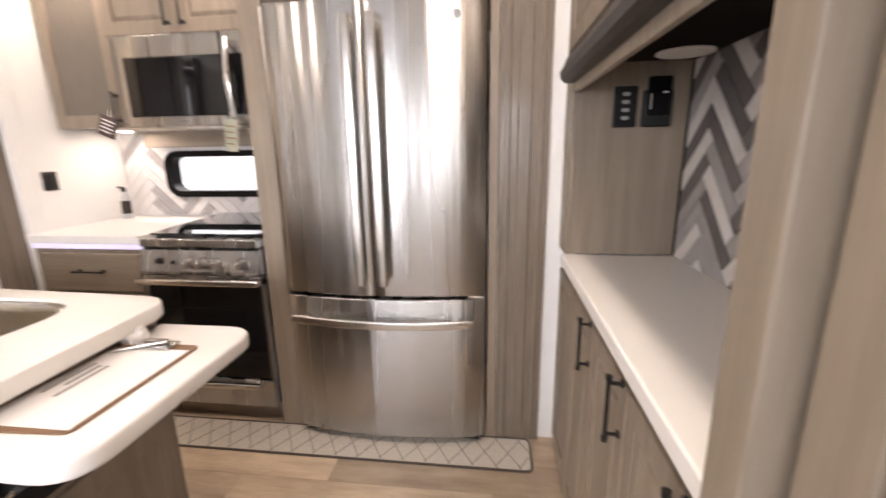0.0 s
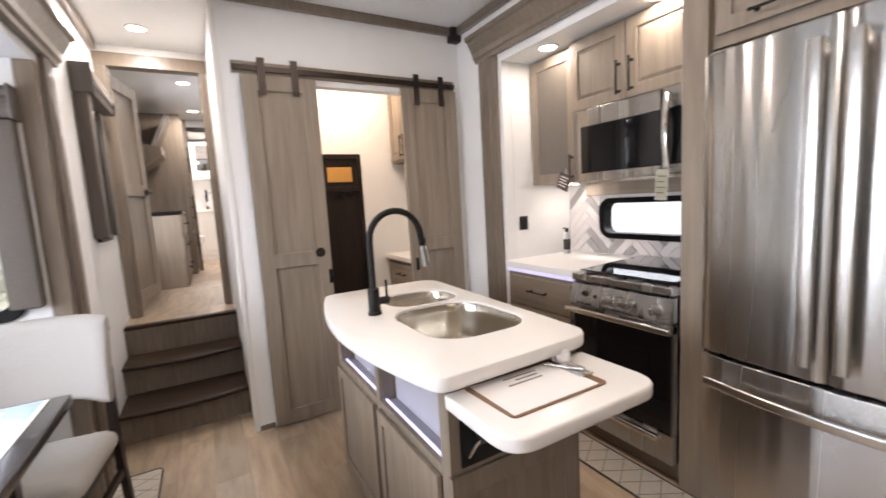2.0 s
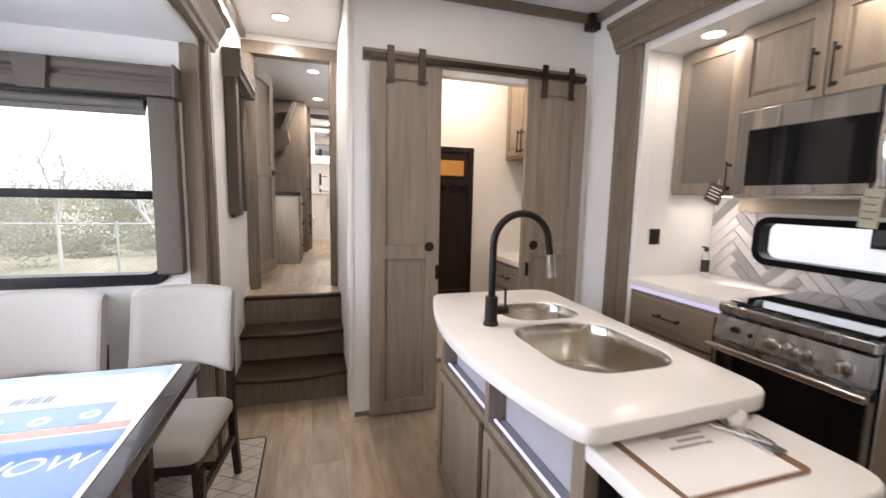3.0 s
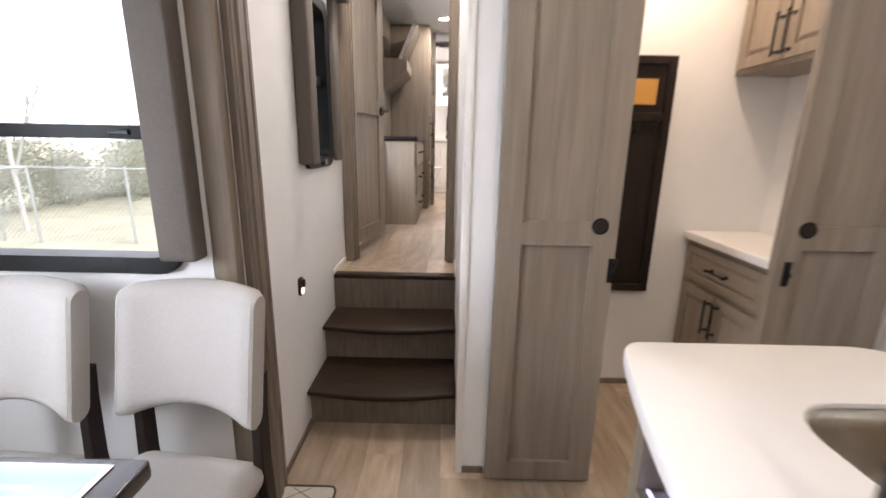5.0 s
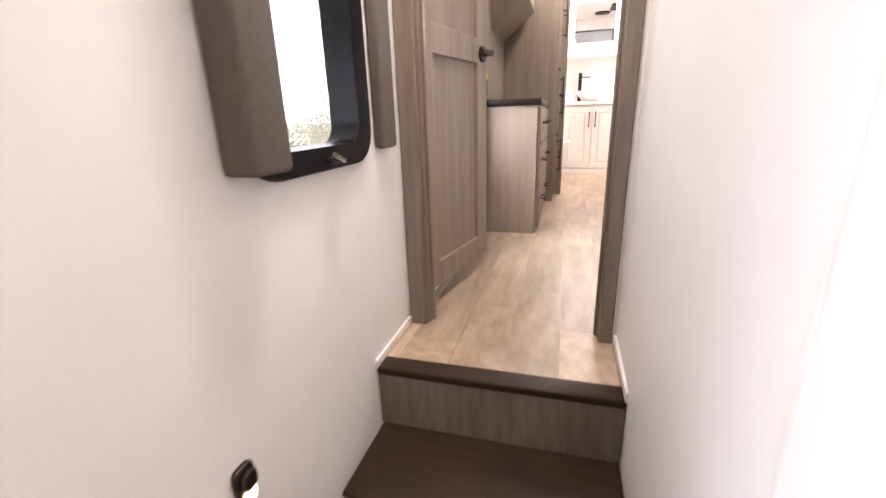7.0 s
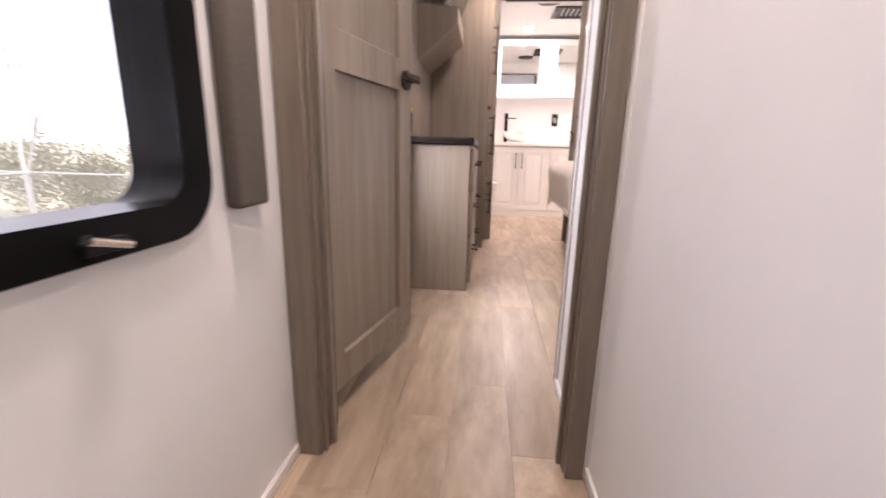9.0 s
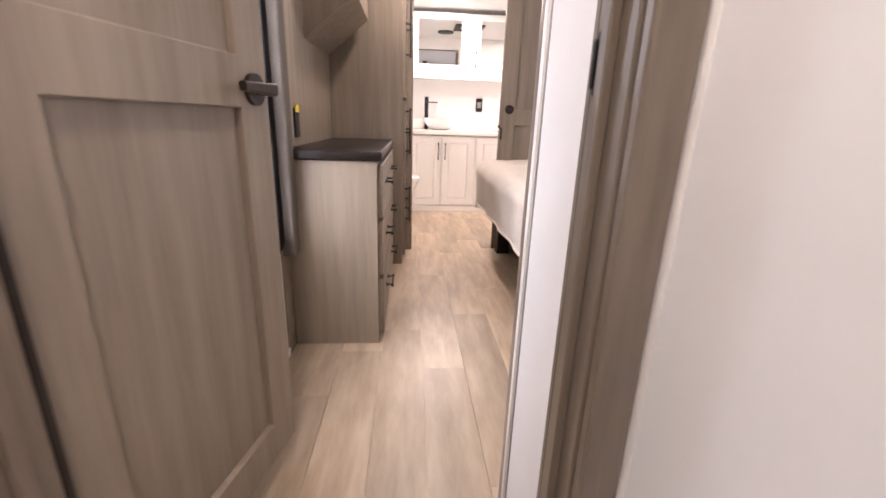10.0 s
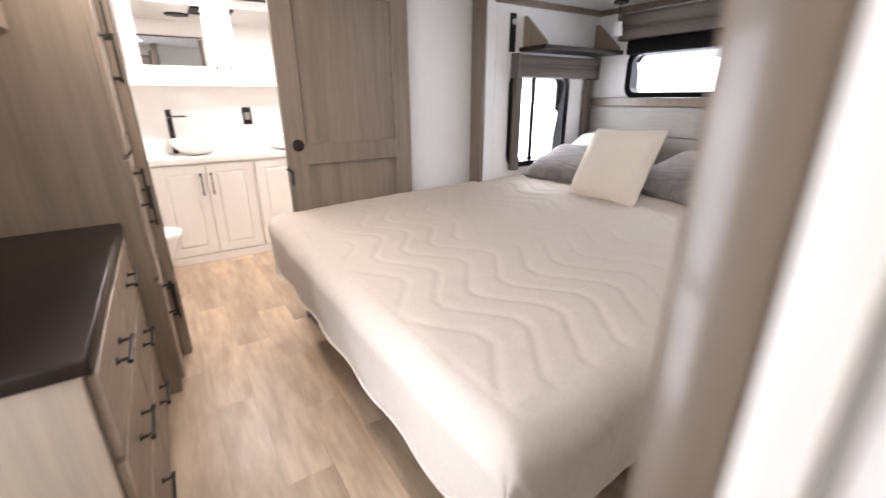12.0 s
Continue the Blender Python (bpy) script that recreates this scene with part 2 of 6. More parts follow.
def clear(name, tint=(1, 1, 1), rough=0.0):
    mt = bpy.data.materials.new(name)
    mt.use_nodes = True
    b = mt.node_tree.nodes["Principled BSDF"]
    b.inputs["Base Color"].default_value = (*tint, 1)
    b.inputs["Roughness"].default_value = rough
    b.inputs["Transmission Weight"].default_value = 1.0
    b.inputs["IOR"].default_value = 1.12
    return mt


GRAIN_Z, GRAIN_X = (7, 7, 0.45), (0.45, 7, 7)
WOOD = shader("taupe_wood", (0.270, 0.215, 0.162), 0.45, 0, (0.180, 0.138, 0.100), GRAIN_Z, 7, 0.75, 0.0006, 0.22, 0.05, 0.15)
WOOD_X = shader("taupe_wood_long", (0.270, 0.215, 0.162), 0.45, 0, (0.180, 0.138, 0.100), GRAIN_X, 7, 0.75, 0.0006, 0.22, 0.05, 0.15)
DOOR = shader("weathered_oak", (0.278, 0.225, 0.173), 0.5, 0, (0.160, 0.122, 0.090), (4.5, 4.5, 0.3), 9, 0.75, 0.0006, 0.28, 0.06, 0.15)
TRIM = shader("taupe_trim", (0.195, 0.154, 0.116), 0.33, 0, (0.116, 0.090, 0.066), (10, 10, 1.0), 5, 0.6, 0.0004, 0.15, 0.0, 0.12, 0.25)
TREAD = shader("dark_tread", (0.042, 0.026, 0.017), 0.45, 0, (0.022, 0.014, 0.009), (8, 1.5, 8), 6, 0.8, 0.0005, 0.3, spec=0.15)
RISER = shader("riser_wood", (0.215, 0.172, 0.135), 0.5, 0, (0.12, 0.094, 0.07), (9, 9, 1.2), 7, 0.8, 0.0006, 0.3)
PLANK = shader("vinyl_plank", (0.485, 0.375, 0.268), 0.36, 0, (0.25, 0.178, 0.12), (0.7, 3.6, 3.6), 8, 0.75, 0.0004, 0.36, 0.52, 0.16)
WALL = shader("wall_board", (0.80, 0.785, 0.765), 0.55, 0, (0.76, 0.745, 0.725), (1, 1, 1), 4, 0.5, 0.0003, 0.03, 0, 0.1, 0, 9)
CEILING = shader("ceiling_board", (0.80, 0.80, 0.79), 0.6, 0, (0.76, 0.76, 0.75), (1, 1, 1), 4, 0.5, 0.0003, 0.03, 0, 0, 0, 9)
QUARTZ = shader("solid_surface", (0.80, 0.765, 0.72), 0.28, 0, (0.72, 0.68, 0.63), (1, 1, 1), 8, 0.12, 0.0, 0.03, 0, 0.0, 0.1, 60)
WHITE = shader("white_paint", (0.80, 0.77, 0.73), 0.4, 0, (0.74, 0.70, 0.66), (6, 6, 1), 4, 0.4, 0.0002, 0.04)
PORCELAIN = shader("porcelain", (0.85, 0.85, 0.84), 0.12, 0, (0.82, 0.82, 0.81), (1, 1, 1), 2, 0.3, 0, 0.02, coat=0.4)
BLACK = shader("black_metal", (0.012, 0.011, 0.010), 0.42, 0.5, (0.03, 0.027, 0.025), (1, 1, 1), 4, 0.5, 0.0001, 0.2, 0, 0.15, 0, 40)
RUBBER = shader("black_frame", (0.0035, 0.003, 0.003), 0.3, 0, (0.006, 0.0055, 0.0055), (1, 1, 1), 3, 0.5, 0.0, 0.1, 0, 0.1, spec=0.10)
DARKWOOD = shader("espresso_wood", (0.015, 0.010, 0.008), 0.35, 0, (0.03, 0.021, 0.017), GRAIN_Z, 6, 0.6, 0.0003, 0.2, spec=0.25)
BRONZE = shader("bronze_metal", (0.050, 0.037, 0.030), 0.4, 0.7, (0.034, 0.025, 0.021), (3, 3, 3), 4, 0.6, 0.0001, 0.2)
STEEL = shader("brushed_steel", (0.475, 0.46, 0.44), 0.27, 1.0, (0.42, 0.41, 0.395), (2.2, 2.2, 0.10), 0.7, 0.35, 0.0095, 0.05, 0, 0.08, streak=0.85)
SATIN = shader("satin_steel", (0.66, 0.64, 0.61), 0.22, 1.0, (0.58, 0.56, 0.54), (4, 60, 60), 3, 0.4, 0.0001, 0.03, 0, 0.08)
CHROME = shader("chrome", (0.75, 0.74, 0.72), 0.10, 1.0)
SINKSTEEL = shader("sink_steel", (0.68, 0.63, 0.55), 0.24, 1.0, (0.60, 0.555, 0.48), (30, 30, 4), 3, 0.4, 0.0001, 0.03, 0, 0.08)
OVENGLASS = shader("black_glass", (0.006, 0.006, 0.007), 0.05, 0, coat=0.25, spec=0.3)
COOKTOP = shader("dark_glass_lid", (0.010, 0.011, 0.013), 0.04, 0, coat=1.0)
FROST = shader("bronze_screen", (0.15, 0.125, 0.10), 0.42, 0.0, (0.11, 0.09, 0.07), (40, 40, 3), 4, 0.5, 0.0003, 0.1)
FABRIC = shader("oat_fabric", (0.44, 0.415, 0.385), 0.9, 0, (0.335, 0.315, 0.29), (1, 1, 1), 6, 0.55, 0.0009, 0.08, 0, 0, 0, 260)
SHADE = shader("shade_fabric", (0.128, 0.107, 0.090), 0.85, 0, (0.088, 0.073, 0.061), (1, 1, 1), 5, 0.6, 0.0004, 0.08, 0, 0, 0, 160)
GREYBOARD = shader("grey_board", (0.135, 0.12, 0.105), 0.6, 0, (0.10, 0.09, 0.08), (8, 8, 1), 5, 0.6, 0.0003, 0.1)
RUG = shader("rug_weave", (0.55, 0.50, 0.43), 0.95, 0, (0.42, 0.375, 0.32), (1, 1, 1), 6, 0.7, 0.0012, 0.15, 0, 0, 0, 120)
RUGLINE = shader("rug_line", (0.24, 0.20, 0.165), 0.95, 0, (0.17, 0.14, 0.115), (1, 1, 1), 5, 0.6, 0.0008, 0.1, 0, 0, 0, 120)
BINDING = shader("rug_binding", (0.085, 0.068, 0.055), 0.85, 0, (0.05, 0.04, 0.033), (1, 1, 1), 5, 0.6, 0.0006, 0.1, 0, 0, 0, 150)
QUILT = shader("quilt_cotton", (0.60, 0.535, 0.465), 0.85, 0, (0.53, 0.47, 0.405), (1, 1, 1), 5, 0.5, 0.0006, 0.06, 0, 0, 0, 90)
CUSHION = shader("cushion_cloth", (0.74, 0.66, 0.56), 0.9, 0, (0.64, 0.56, 0.47), (1, 1, 1), 5, 0.5, 0.0008, 0.06, 0, 0, 0, 140)
SHAM = shader("grey_sham", (0.25, 0.225, 0.21), 0.9, 0, (0.085, 0.075, 0.07), (2, 14, 2), 5, 0.7, 0.0006, 0.15, 0, 0, 0, 6)
HEAD = shader("headboard_panel", (0.36, 0.34, 0.305), 0.5, 0, (0.26, 0.24, 0.21), (1, 12, 12), 6, 0.6, 0.0005, 0.15)
PLASTIC = shader("black_plastic", (0.013, 0.013, 0.014), 0.38, 0, (0.02, 0.02, 0.02), bump=0.0, noise_scale=50, spec=0.2)
GREYPLASTIC = shader("grey_plastic", (0.32, 0.31, 0.30), 0.4)
PAPER = shader("paper", (0.82, 0.79, 0.76), 0.7, 0, (0.78, 0.75, 0.72), grain=0.3, noise_scale=12)
INK = shader("ink", (0.22, 0.20, 0.19), 0.7)
BROWNBOARD = shader("clip_board", (0.22, 0.115, 0.055), 0.5, 0, (0.14, 0.07, 0.035), (2, 12, 12), 5, 0.6, 0.0003, 0.1)
YELLOW = shader("yellow_paper", (0.78, 0.55, 0.05), 0.6)
AMBER = shader("amber_box", (0.52, 0.27, 0.06), 0.6, 0, (0.42, 0.2, 0.04), grain=0.5, noise_scale=8)
BLUE = shader("flyer_blue", (0.08, 0.20, 0.52), 0.22, coat=1.0)
PALEBLUE = shader("flyer_pale_blue", (0.45, 0.62, 0.78), 0.22, coat=1.0)
RED = shader("flyer_red", (0.58, 0.17, 0.11), 0.22, coat=1.0)
TABLETOP = shader("dark_table", (0.030, 0.026, 0.028), 0.22, 0, (0.05, 0.043, 0.042), (1.0, 10, 10), 5, 0.5, 0.0002, 0.15, coat=0.3)
TILE_LIGHT = shader("tile_light", (0.66, 0.62, 0.60), 0.22, 0, (0.55, 0.51, 0.49), (3, 3, 3), 6, 0.6, 0.0002, 0.1, 0.08, 0.1)
TILE_MID = shader("tile_mid", (0.36, 0.335, 0.33), 0.22, 0, (0.27, 0.25, 0.245), (3, 3, 3), 6, 0.6, 0.0002, 0.12, 0.08, 0.1)
TILE_DARK = shader("tile_dark", (0.145, 0.13, 0.128), 0.22, 0, (0.10, 0.09, 0.088), (3, 3, 3), 6, 0.6, 0.0002, 0.12, 0.08, 0.1)
GROUT = shader("grout", (0.68, 0.65, 0.63), 0.85, 0, (0.58, 0.55, 0.53), grain=0.5, noise_scale=60)
LED = glow("led_lens", (1.0, 0.88, 0.72), 16.0)
LENS = shader("lamp_lens_off", (0.78, 0.76, 0.73), 0.4)
GLASS = clear("window_glass")
MIRROR = shader("mirror_glass", (0.86, 0.87, 0.87), 0.02, 1.0)
GRASS = shader("dry_grass", (0.38, 0.36, 0.27), 0.9, 0, (0.26, 0.26, 0.18), (1, 1, 1), 8, 0.8, 0.01, 0.4, 0, 0, 0, 2)
# leaf and bark are paler than natural: bright outdoor haze is in their colours
LEAF = shader("haze_paled_leaf", (0.40, 0.41, 0.34), 0.8, 0, (0.47, 0.45, 0.38), grain=0.7, per_object=0.3, noise_scale=3)
BARK = shader("bark", (0.50, 0.49, 0.46), 0.9, 0, (0.40, 0.39, 0.37), (4, 4, 1), 6, 0.7, 0.003, 0.2)
GALV = shader("galvanised_wire", (0.42, 0.44, 0.43), 0.45, 0.6)
TRAILER = shader("white_trailer", (0.76, 0.78, 0.79), 0.3, 0, (0.70, 0.72, 0.73), (0.3, 8, 0.3), 3, 0.5, 0.0, 0.05)
# pale cubby boards, greyed to hold the shade of the counter overhang
CUBBY = shader("shade_greyed_laminate", (0.40, 0.39, 0.42), 0.5, 0, (0.35, 0.34, 0.37), grain=0.4, noise_scale=12)
PURPLE = glow("strip_light", (0.66, 0.64, 1.0), 0.9)

# ---- setting: floors ----
YL, YR = -0.43, 1.90
structure("floor_lower", box(-4.36, 2.6, YL - 0.05, 1.97, -0.06, -0.006, 0), PLANK, "pale oak vinyl plank floor of the kitchen and living area", "floor")
structure("floor_upper", box(-9.25, -4.50, YL - 0.05, 1.97, 0.54, UP - 0.006, 0), PLANK, "pale oak vinyl plank floor of the raised bedroom", "floor")
structure("floor_dining_slide", box(-3.37, 1.0, -1.65, YL - 0.052, -0.06, -0.006, 0), PLANK, "floor of the dining slide-out under the rug", "floor")
structure("floor_kitchen_slide", box(-3.25, -0.75, 1.972, 2.5, -0.06, 0.0, 0), PLANK, "floor of the kitchen slide-out", "floor")
structure("ground", box(-300, 300, -300, 300, -1.15, -1.0, 0), GRASS, "rough dry grass around the trailer", "ground")

# ---- setting: walls ----
HW = (-4.455, -4.07, 1.27, 1.98)     # hall window opening: x, x, z, z
BW = (-5.93, -5.35, 1.10, 2.05)     # bedroom window opening
cut_wall("wall_left", "y", YL - 0.07, YL, -9.25, 2.6, 0.0, CEIL, [(BW[0], BW[1], BW[2], BW[3]), (HW[0], HW[1], HW[2], HW[3]), (-3.42, 1.0, 0.0, 2.12)], WALL, "smooth white wall panel along the hallway")
cut_wall("wall_right", "y", YR, YR + 0.07, -9.25, 2.6, 0.0, CEIL, [(-7.33, -5.37, UP, 2.42), (-3.13, -0.82, 0.0, 2.38)], WALL, "white side wall above and beside the slide-outs")
cut_wall("wall_barn", "x", -3.71, -3.637, 0.35, YR, 0.0, CEIL, [(0.72, 1.48, 0.0, 2.12)], WALL, "white wall with the barn door opening")
cut_wall("wall_hall_right", "y", 0.279, 0.35, -4.76, -3.637, 0.0, CEIL, [], WALL, "white wall on the stair side of the hallway")
cut_wall("wall_pantry_back", "x", -4.43, -4.36, 0.35, YR, 0.0, CEIL, [], WALL, "white back wall of the pantry")
cut_wall("wall_bedroom_door", "x", -4.835, -4.76, YL, YR, UP, CEIL, [(-0.375, 0.24, UP, 2.47)], WALL, "white partition with the bedroom doorway")
cut_wall("wall_bedroom_stub", "y", 0.27, 0.34, -5.142, -4.835, UP, CEIL, [], WALL, "short white wall beside the bedroom door")
cut_wall("wall_bath", "x", -7.53, -7.46, YL, YR, UP, CEIL, [(0.06, 0.70, UP, 2.46)], WALL, "white partition between bedroom and bathroom")
cut_wall("wall_front", "x", -9.32, -9.25, YL - 0.07, YR + 0.07, UP, CEIL, [], WALL, "white front wall behind the vanity")
cut_wall("wall_rear", "x", 2.6, 2.67, YL - 0.07, YR + 0.07, 0.0, CEIL, [(0.05, 1.55, 0.95, 1.95)], WALL, "white rear wall of the living area")
DW = (-1.42, -0.62, 0.99, 1.79)      # dining end window: y, y, z, z
cut_wall("wall_dining_end", "x", -3.44, -3.37, -1.65, YL - 0.072, -0.06, 2.06, [DW], WALL, "white end wall of the dining slide-out")
cut_wall("wall_dining_back", "y", -1.72, -1.65, -3.44, 1.07, -0.06, 2.06, [(-2.7, -2.05, 0.98, 1.85), (-1.85, -1.2, 0.98, 1.85), (-1.0, -0.35, 0.98, 1.85)], WALL, "white back wall of the dining slide-out")
cut_wall("wall_dining_rear_end", "x", 1.0, 1.07, -1.65, YL - 0.072, -0.06, 2.06, [], WALL, "white rear end of the dining slide-out")
KW = (-2.83, -1.97, 1.075, 1.285)   # kitchen window opening
cut_wall("wall_kitchen_back", "y", 2.50, 2.57, -3.20, -0.75, 0.0, 2.30, [KW], WALL, "white back wall of the kitchen slide-out")
cut_wall("wall_kitchen_end", "x", -3.20, -3.13, 1.972, 2.498, 0.0, 2.30, [], WALL, "white end wall of the kitchen slide-out")
cut_wall("wall_kitchen_rear_end", "x", -0.82, -0.75, 1.972, 2.498, 0.0, 2.30, [], WALL, "white rear end of the kitchen slide-out")
BS = (2.12, 2.62, 1.42, 1.98)       # bed slide end window: y, y, z, z
BB = (-7.02, -5.75, 1.87, 2.12)     # bed slide back window
cut_wall("wall_bed_slide_end", "x", -7.40, -7.33, 1.972, 2.93, UP - 0.1, 2.50, [BS], WALL, "white end wall of the bed slide-out")
cut_wall("wall_bed_slide_back", "y", 2.93, 3.0, -7.40, -5.30, UP - 0.1, 2.50, [BB], WALL, "white wall behind the headboard")
cut_wall("wall_bed_slide_rear", "x", -5.37, -5.30, 1.972, 2.93, UP - 0.1, 2.50, [], WALL, "white rear end of the bed slide-out")
structure("floor_bed_slide", box(-7.33, -5.37, 1.972, 2.93, UP - 0.09, UP, 0), PLANK, "floor of the bed slide-out", "floor")

# ---- setting: ceilings ----
structure("ceiling", box(-9.32, 2.67, YL - 0.07, YR + 0.07, CEIL, CEIL + 0.06, 0), CEILING, "flat white ceiling panels of the trailer", "ceiling")
structure("ceiling_dining_slide", box(-3.44, 1.07, -1.72, YL - 0.002, 2.06, 2.12, 0), CEILING, "low white ceiling of the dining slide-out", "ceiling")
structure("ceiling_kitchen_slide", box(-3.20, -0.75, 1.905, 2.57, 2.235, 2.36, 0), CEILING, "low white ceiling of the kitchen slide-out", "ceiling")
structure("ceiling_bed_slide", box(-7.40, -5.30, 1.905, 3.0, 2.42, 2.50, 0), CEILING, "low white ceiling of the bed slide-out", "ceiling")


# ---- setting: trim ----
def trim(name, boxes, material, label, bev=0.004):
    bm = bmesh.new()
    for b in boxes:
        bx(bm, *b, bev, 2)
    return structure(name, bm, material, label, "trim", True)


def moulding(name, profile, a, b, axis, material, label):
    """A moulding of the given profile ((out, up) points) run from a to b along an axis; out is towards +y or -y by sign."""
    bm = bmesh.new()
    (ox, oy, oz), sign = a, b[1]
    ends = (a[0], b[0])
    loft(bm, [[(x, oy + sign * u, oz + v) for u, v in profile] for x in ends])
    return structure(name, bm, material, label, "trim")


CROWN = [(0, 0), (0.03, 0), (0.035, 0.02), (0.05, 0.03), (0.055, 0.06), (0.085, 0.11), (0.09, 0.125), (0.11, 0.135), (0.11, 0.16), (0, 0.16)]
moulding("crown_kitchen", CROWN, (-3.37, YR - 0.002, 2.28), (-0.68, -1), "x", TRIM, "stepped taupe crown moulding over the kitchen slide-out")
moulding("crown_dining", CROWN, (-3.62, YL + 0.002, 2.10), (1.1, 1), "x", TRIM, "stepped taupe crown moulding over the dining slide-out")


def pilaster(name, x0, x1, y, sign, z0, z1, label):
    """A fluted upright board on the wall plane y, standing out by sign."""
    w = x1 - x0
    prof = [(0.0, 0.0), (0.0, 0.02)]
    for a, b, d in ((0.10, 0.22, 0.0245), (0.36, 0.64, 0.027), (0.78, 0.90, 0.0245)):
        prof += [(a * w, 0.02), (a * w + 0.004, d), (b * w - 0.004, d), (b * w, 0.02)]
    prof += [(w, 0.02), (w, 0.0)]
    bm = loft(bmesh.new(), [[(x0 + u, y + sign * d, z) for u, d in prof] for z in (z0, z1)])
    return structure(name, bm, TRIM, label, "trim", True)


pilaster("pilaster_kitchen_left", -3.35, -3.16, YR - 0.002, -1, 0.0, 2.28, "fluted taupe upright at the kitchen slide-out")
pilaster("pilaster_kitchen_right", -0.90, -0.71, YR - 0.002, -1, 0.0, 2.28, "fluted taupe upright beside the refrigerator")
pilaster("pilaster_dining", -3.555, -3.42, YL + 0.002, 1, 0.0, 2.10, "fluted taupe upright at the dining slide-out")
trim("trim_dining_reveal", [(-3.418, -3.37, YL - 0.07, YL, 0.0, 2.06)], WOOD, "taupe reveal of the dining slide-out")
trim("trim_ceiling_barn", [(-3.637, -3.60, 0.28, YR - 0.002, 2.545, CEIL), (-3.60, 2.6, YR - 0.04, YR - 0.002, 2.545, CEIL)], TRIM, "taupe strip along ceiling edge")
trim("trim_ceiling_left", [(-4.72, 2.6, YL + 0.002, YL + 0.04, 2.545, CEIL)], TRIM, "taupe strip along ceiling over the hallway wall")
trim("trim_corner_block", [(-3.66, -3.57, YR - 0.085, YR - 0.003, 2.50, CEIL - 0.002)], BRONZE, "dark bronze corner block at the ceiling")
trim("trim_hall_corner", [(-3.642, -3.630, 0.272, 0.30, 0.0, CEIL), (-3.80, -3.79, 0.2765, 0.2795, 0.0, CEIL)], WHITE, "white corner bead of the hallway wall", 0.001)
trim("baseboard_pantry", [(-4.36, -4.352, 0.35, 1.5, 0.0, 0.03)], RISER, "thin wood baseboard of the pantry", 0.001)
trim("baseboard_hall", [(-3.93, -3.58, YL, YL + 0.008, 0.0, 0.03), (-3.637, -3.629, 0.30, 0.39, 0.0, 0.03)], RISER, "thin wood baseboard in the hallway", 0.001)
trim("baseboard_upper", [(-4.76, -4.44, YL, YL + 0.008, UP, UP + 0.03), (-4.76, -4.44, 0.271, 0.279, UP, UP + 0.03), (-6.03, -4.86, YL, YL + 0.008, UP, UP + 0.03), (-5.142, -4.86, 0.262, 0.27, UP, UP + 0.03)], WHITE, "white baseboard of the upper level", 0.001)
trim("trim_stub_end", [(-5.160, -5.142, 0.264, 0.345, UP, CEIL)], WHITE, "white end bead of the short wall", 0.001)
trim("trim_bed_slide_post", [(-5.192, -5.161, 0.266, 0.345, UP, CEIL)], TRIM, "taupe upright behind the short wall")
trim("trim_stub_line", [(-5.1415, -5.136, 0.2682, 0.2702, UP, CEIL)], GREYPLASTIC, "thin grey joint strip on the short wall", 0.0005)
trim("trim_bed_slide_side", [(-7.44, -7.335, YR - 0.035, YR - 0.002, UP, 2.42), (-7.44, -5.40, YR - 0.035, YR - 0.002, 2.42, 2.52)], TRIM, "taupe frame of the bed slide-out opening")
trim("trim_bed_slide_cornice", [(-7.33, -5.37, 2.90, 2.93, 2.385, 2.42), (-7.33, -7.30, 1.95, 2.90, 2.385, 2.42)], TRIM, "taupe strip along the slide-out ceiling")
trim("trim_bath_opening", [(-7.46, -7.43, 0.03, 0.065, UP, 2.50), (-7.46, -7.43, 0.03, 0.75, 2.46, 2.51)], DARKWOOD, "dark head and jamb of the bathroom opening")
trim("panelling_bedroom", [(-7.50, -5.95, YL, YL + 0.008, UP, CEIL)], WOOD, "taupe wood panelling behind the dresser", 0.001)


# ---- lamps ----
def downlight(x, y, z, energy=DOWN, color=WARM):
    ob = thing("ceiling_light", (x, y, z), "round white recessed LED ceiling light, lit", "ceiling light", "recessed ceiling lights")
    bm = bmesh.new()
    ring = [(0.048, 0.0), (0.066, 0.0), (0.068, -0.004), (0.064, -0.009), (0.050, -0.007)]
    loft(bm, [[(x + r * math.cos(a * math.tau / 24), y + r * math.sin(a * math.tau / 24), z + h) for a in range(24)] for r, h in ring + ring[:1]], cap=False)
    part("bezel", bm, WHITE, ob, "", None, True)
    bm = rod(bmesh.new(), (x, y, z - 0.001), (x, y, z - 0.006), 0.052, 24)
    part("lens", bm, LED, ob, "glowing frosted lens")
    lamp("downlight_glow", "AREA", look((x, y, z - 0.014), (x, y, 0)), energy, color, 0.14)
    return ob


for lx, ly, k in ((-4.37, -0.12, 2.0), (-5.62, 0.10, 0.3), (-6.85, 0.16, 1.5), (-2.6, 0.75, 1.1), (-0.9, 0.75, 2.0), (0.8, 0.75, 1.6)):
    downlight(lx, ly, CEIL, DOWN * k, WARM if lx > -4 else (1.0, 0.94, 0.86))
for lx in (-2.83, -2.13):
    downlight(lx, 2.02, 2.235, DOWN * 0.35)
downlight(-8.72, 0.38, CEIL, DOWN * 3.0, (1.0, 0.94, 0.88))
downlight(-8.3, 1.3, CEIL, DOWN * 2.0, (1.0, 0.94, 0.88))
downlight(-4.02, 1.15, CEIL, DOWN * 1.7, (1.0, 0.80, 0.60))
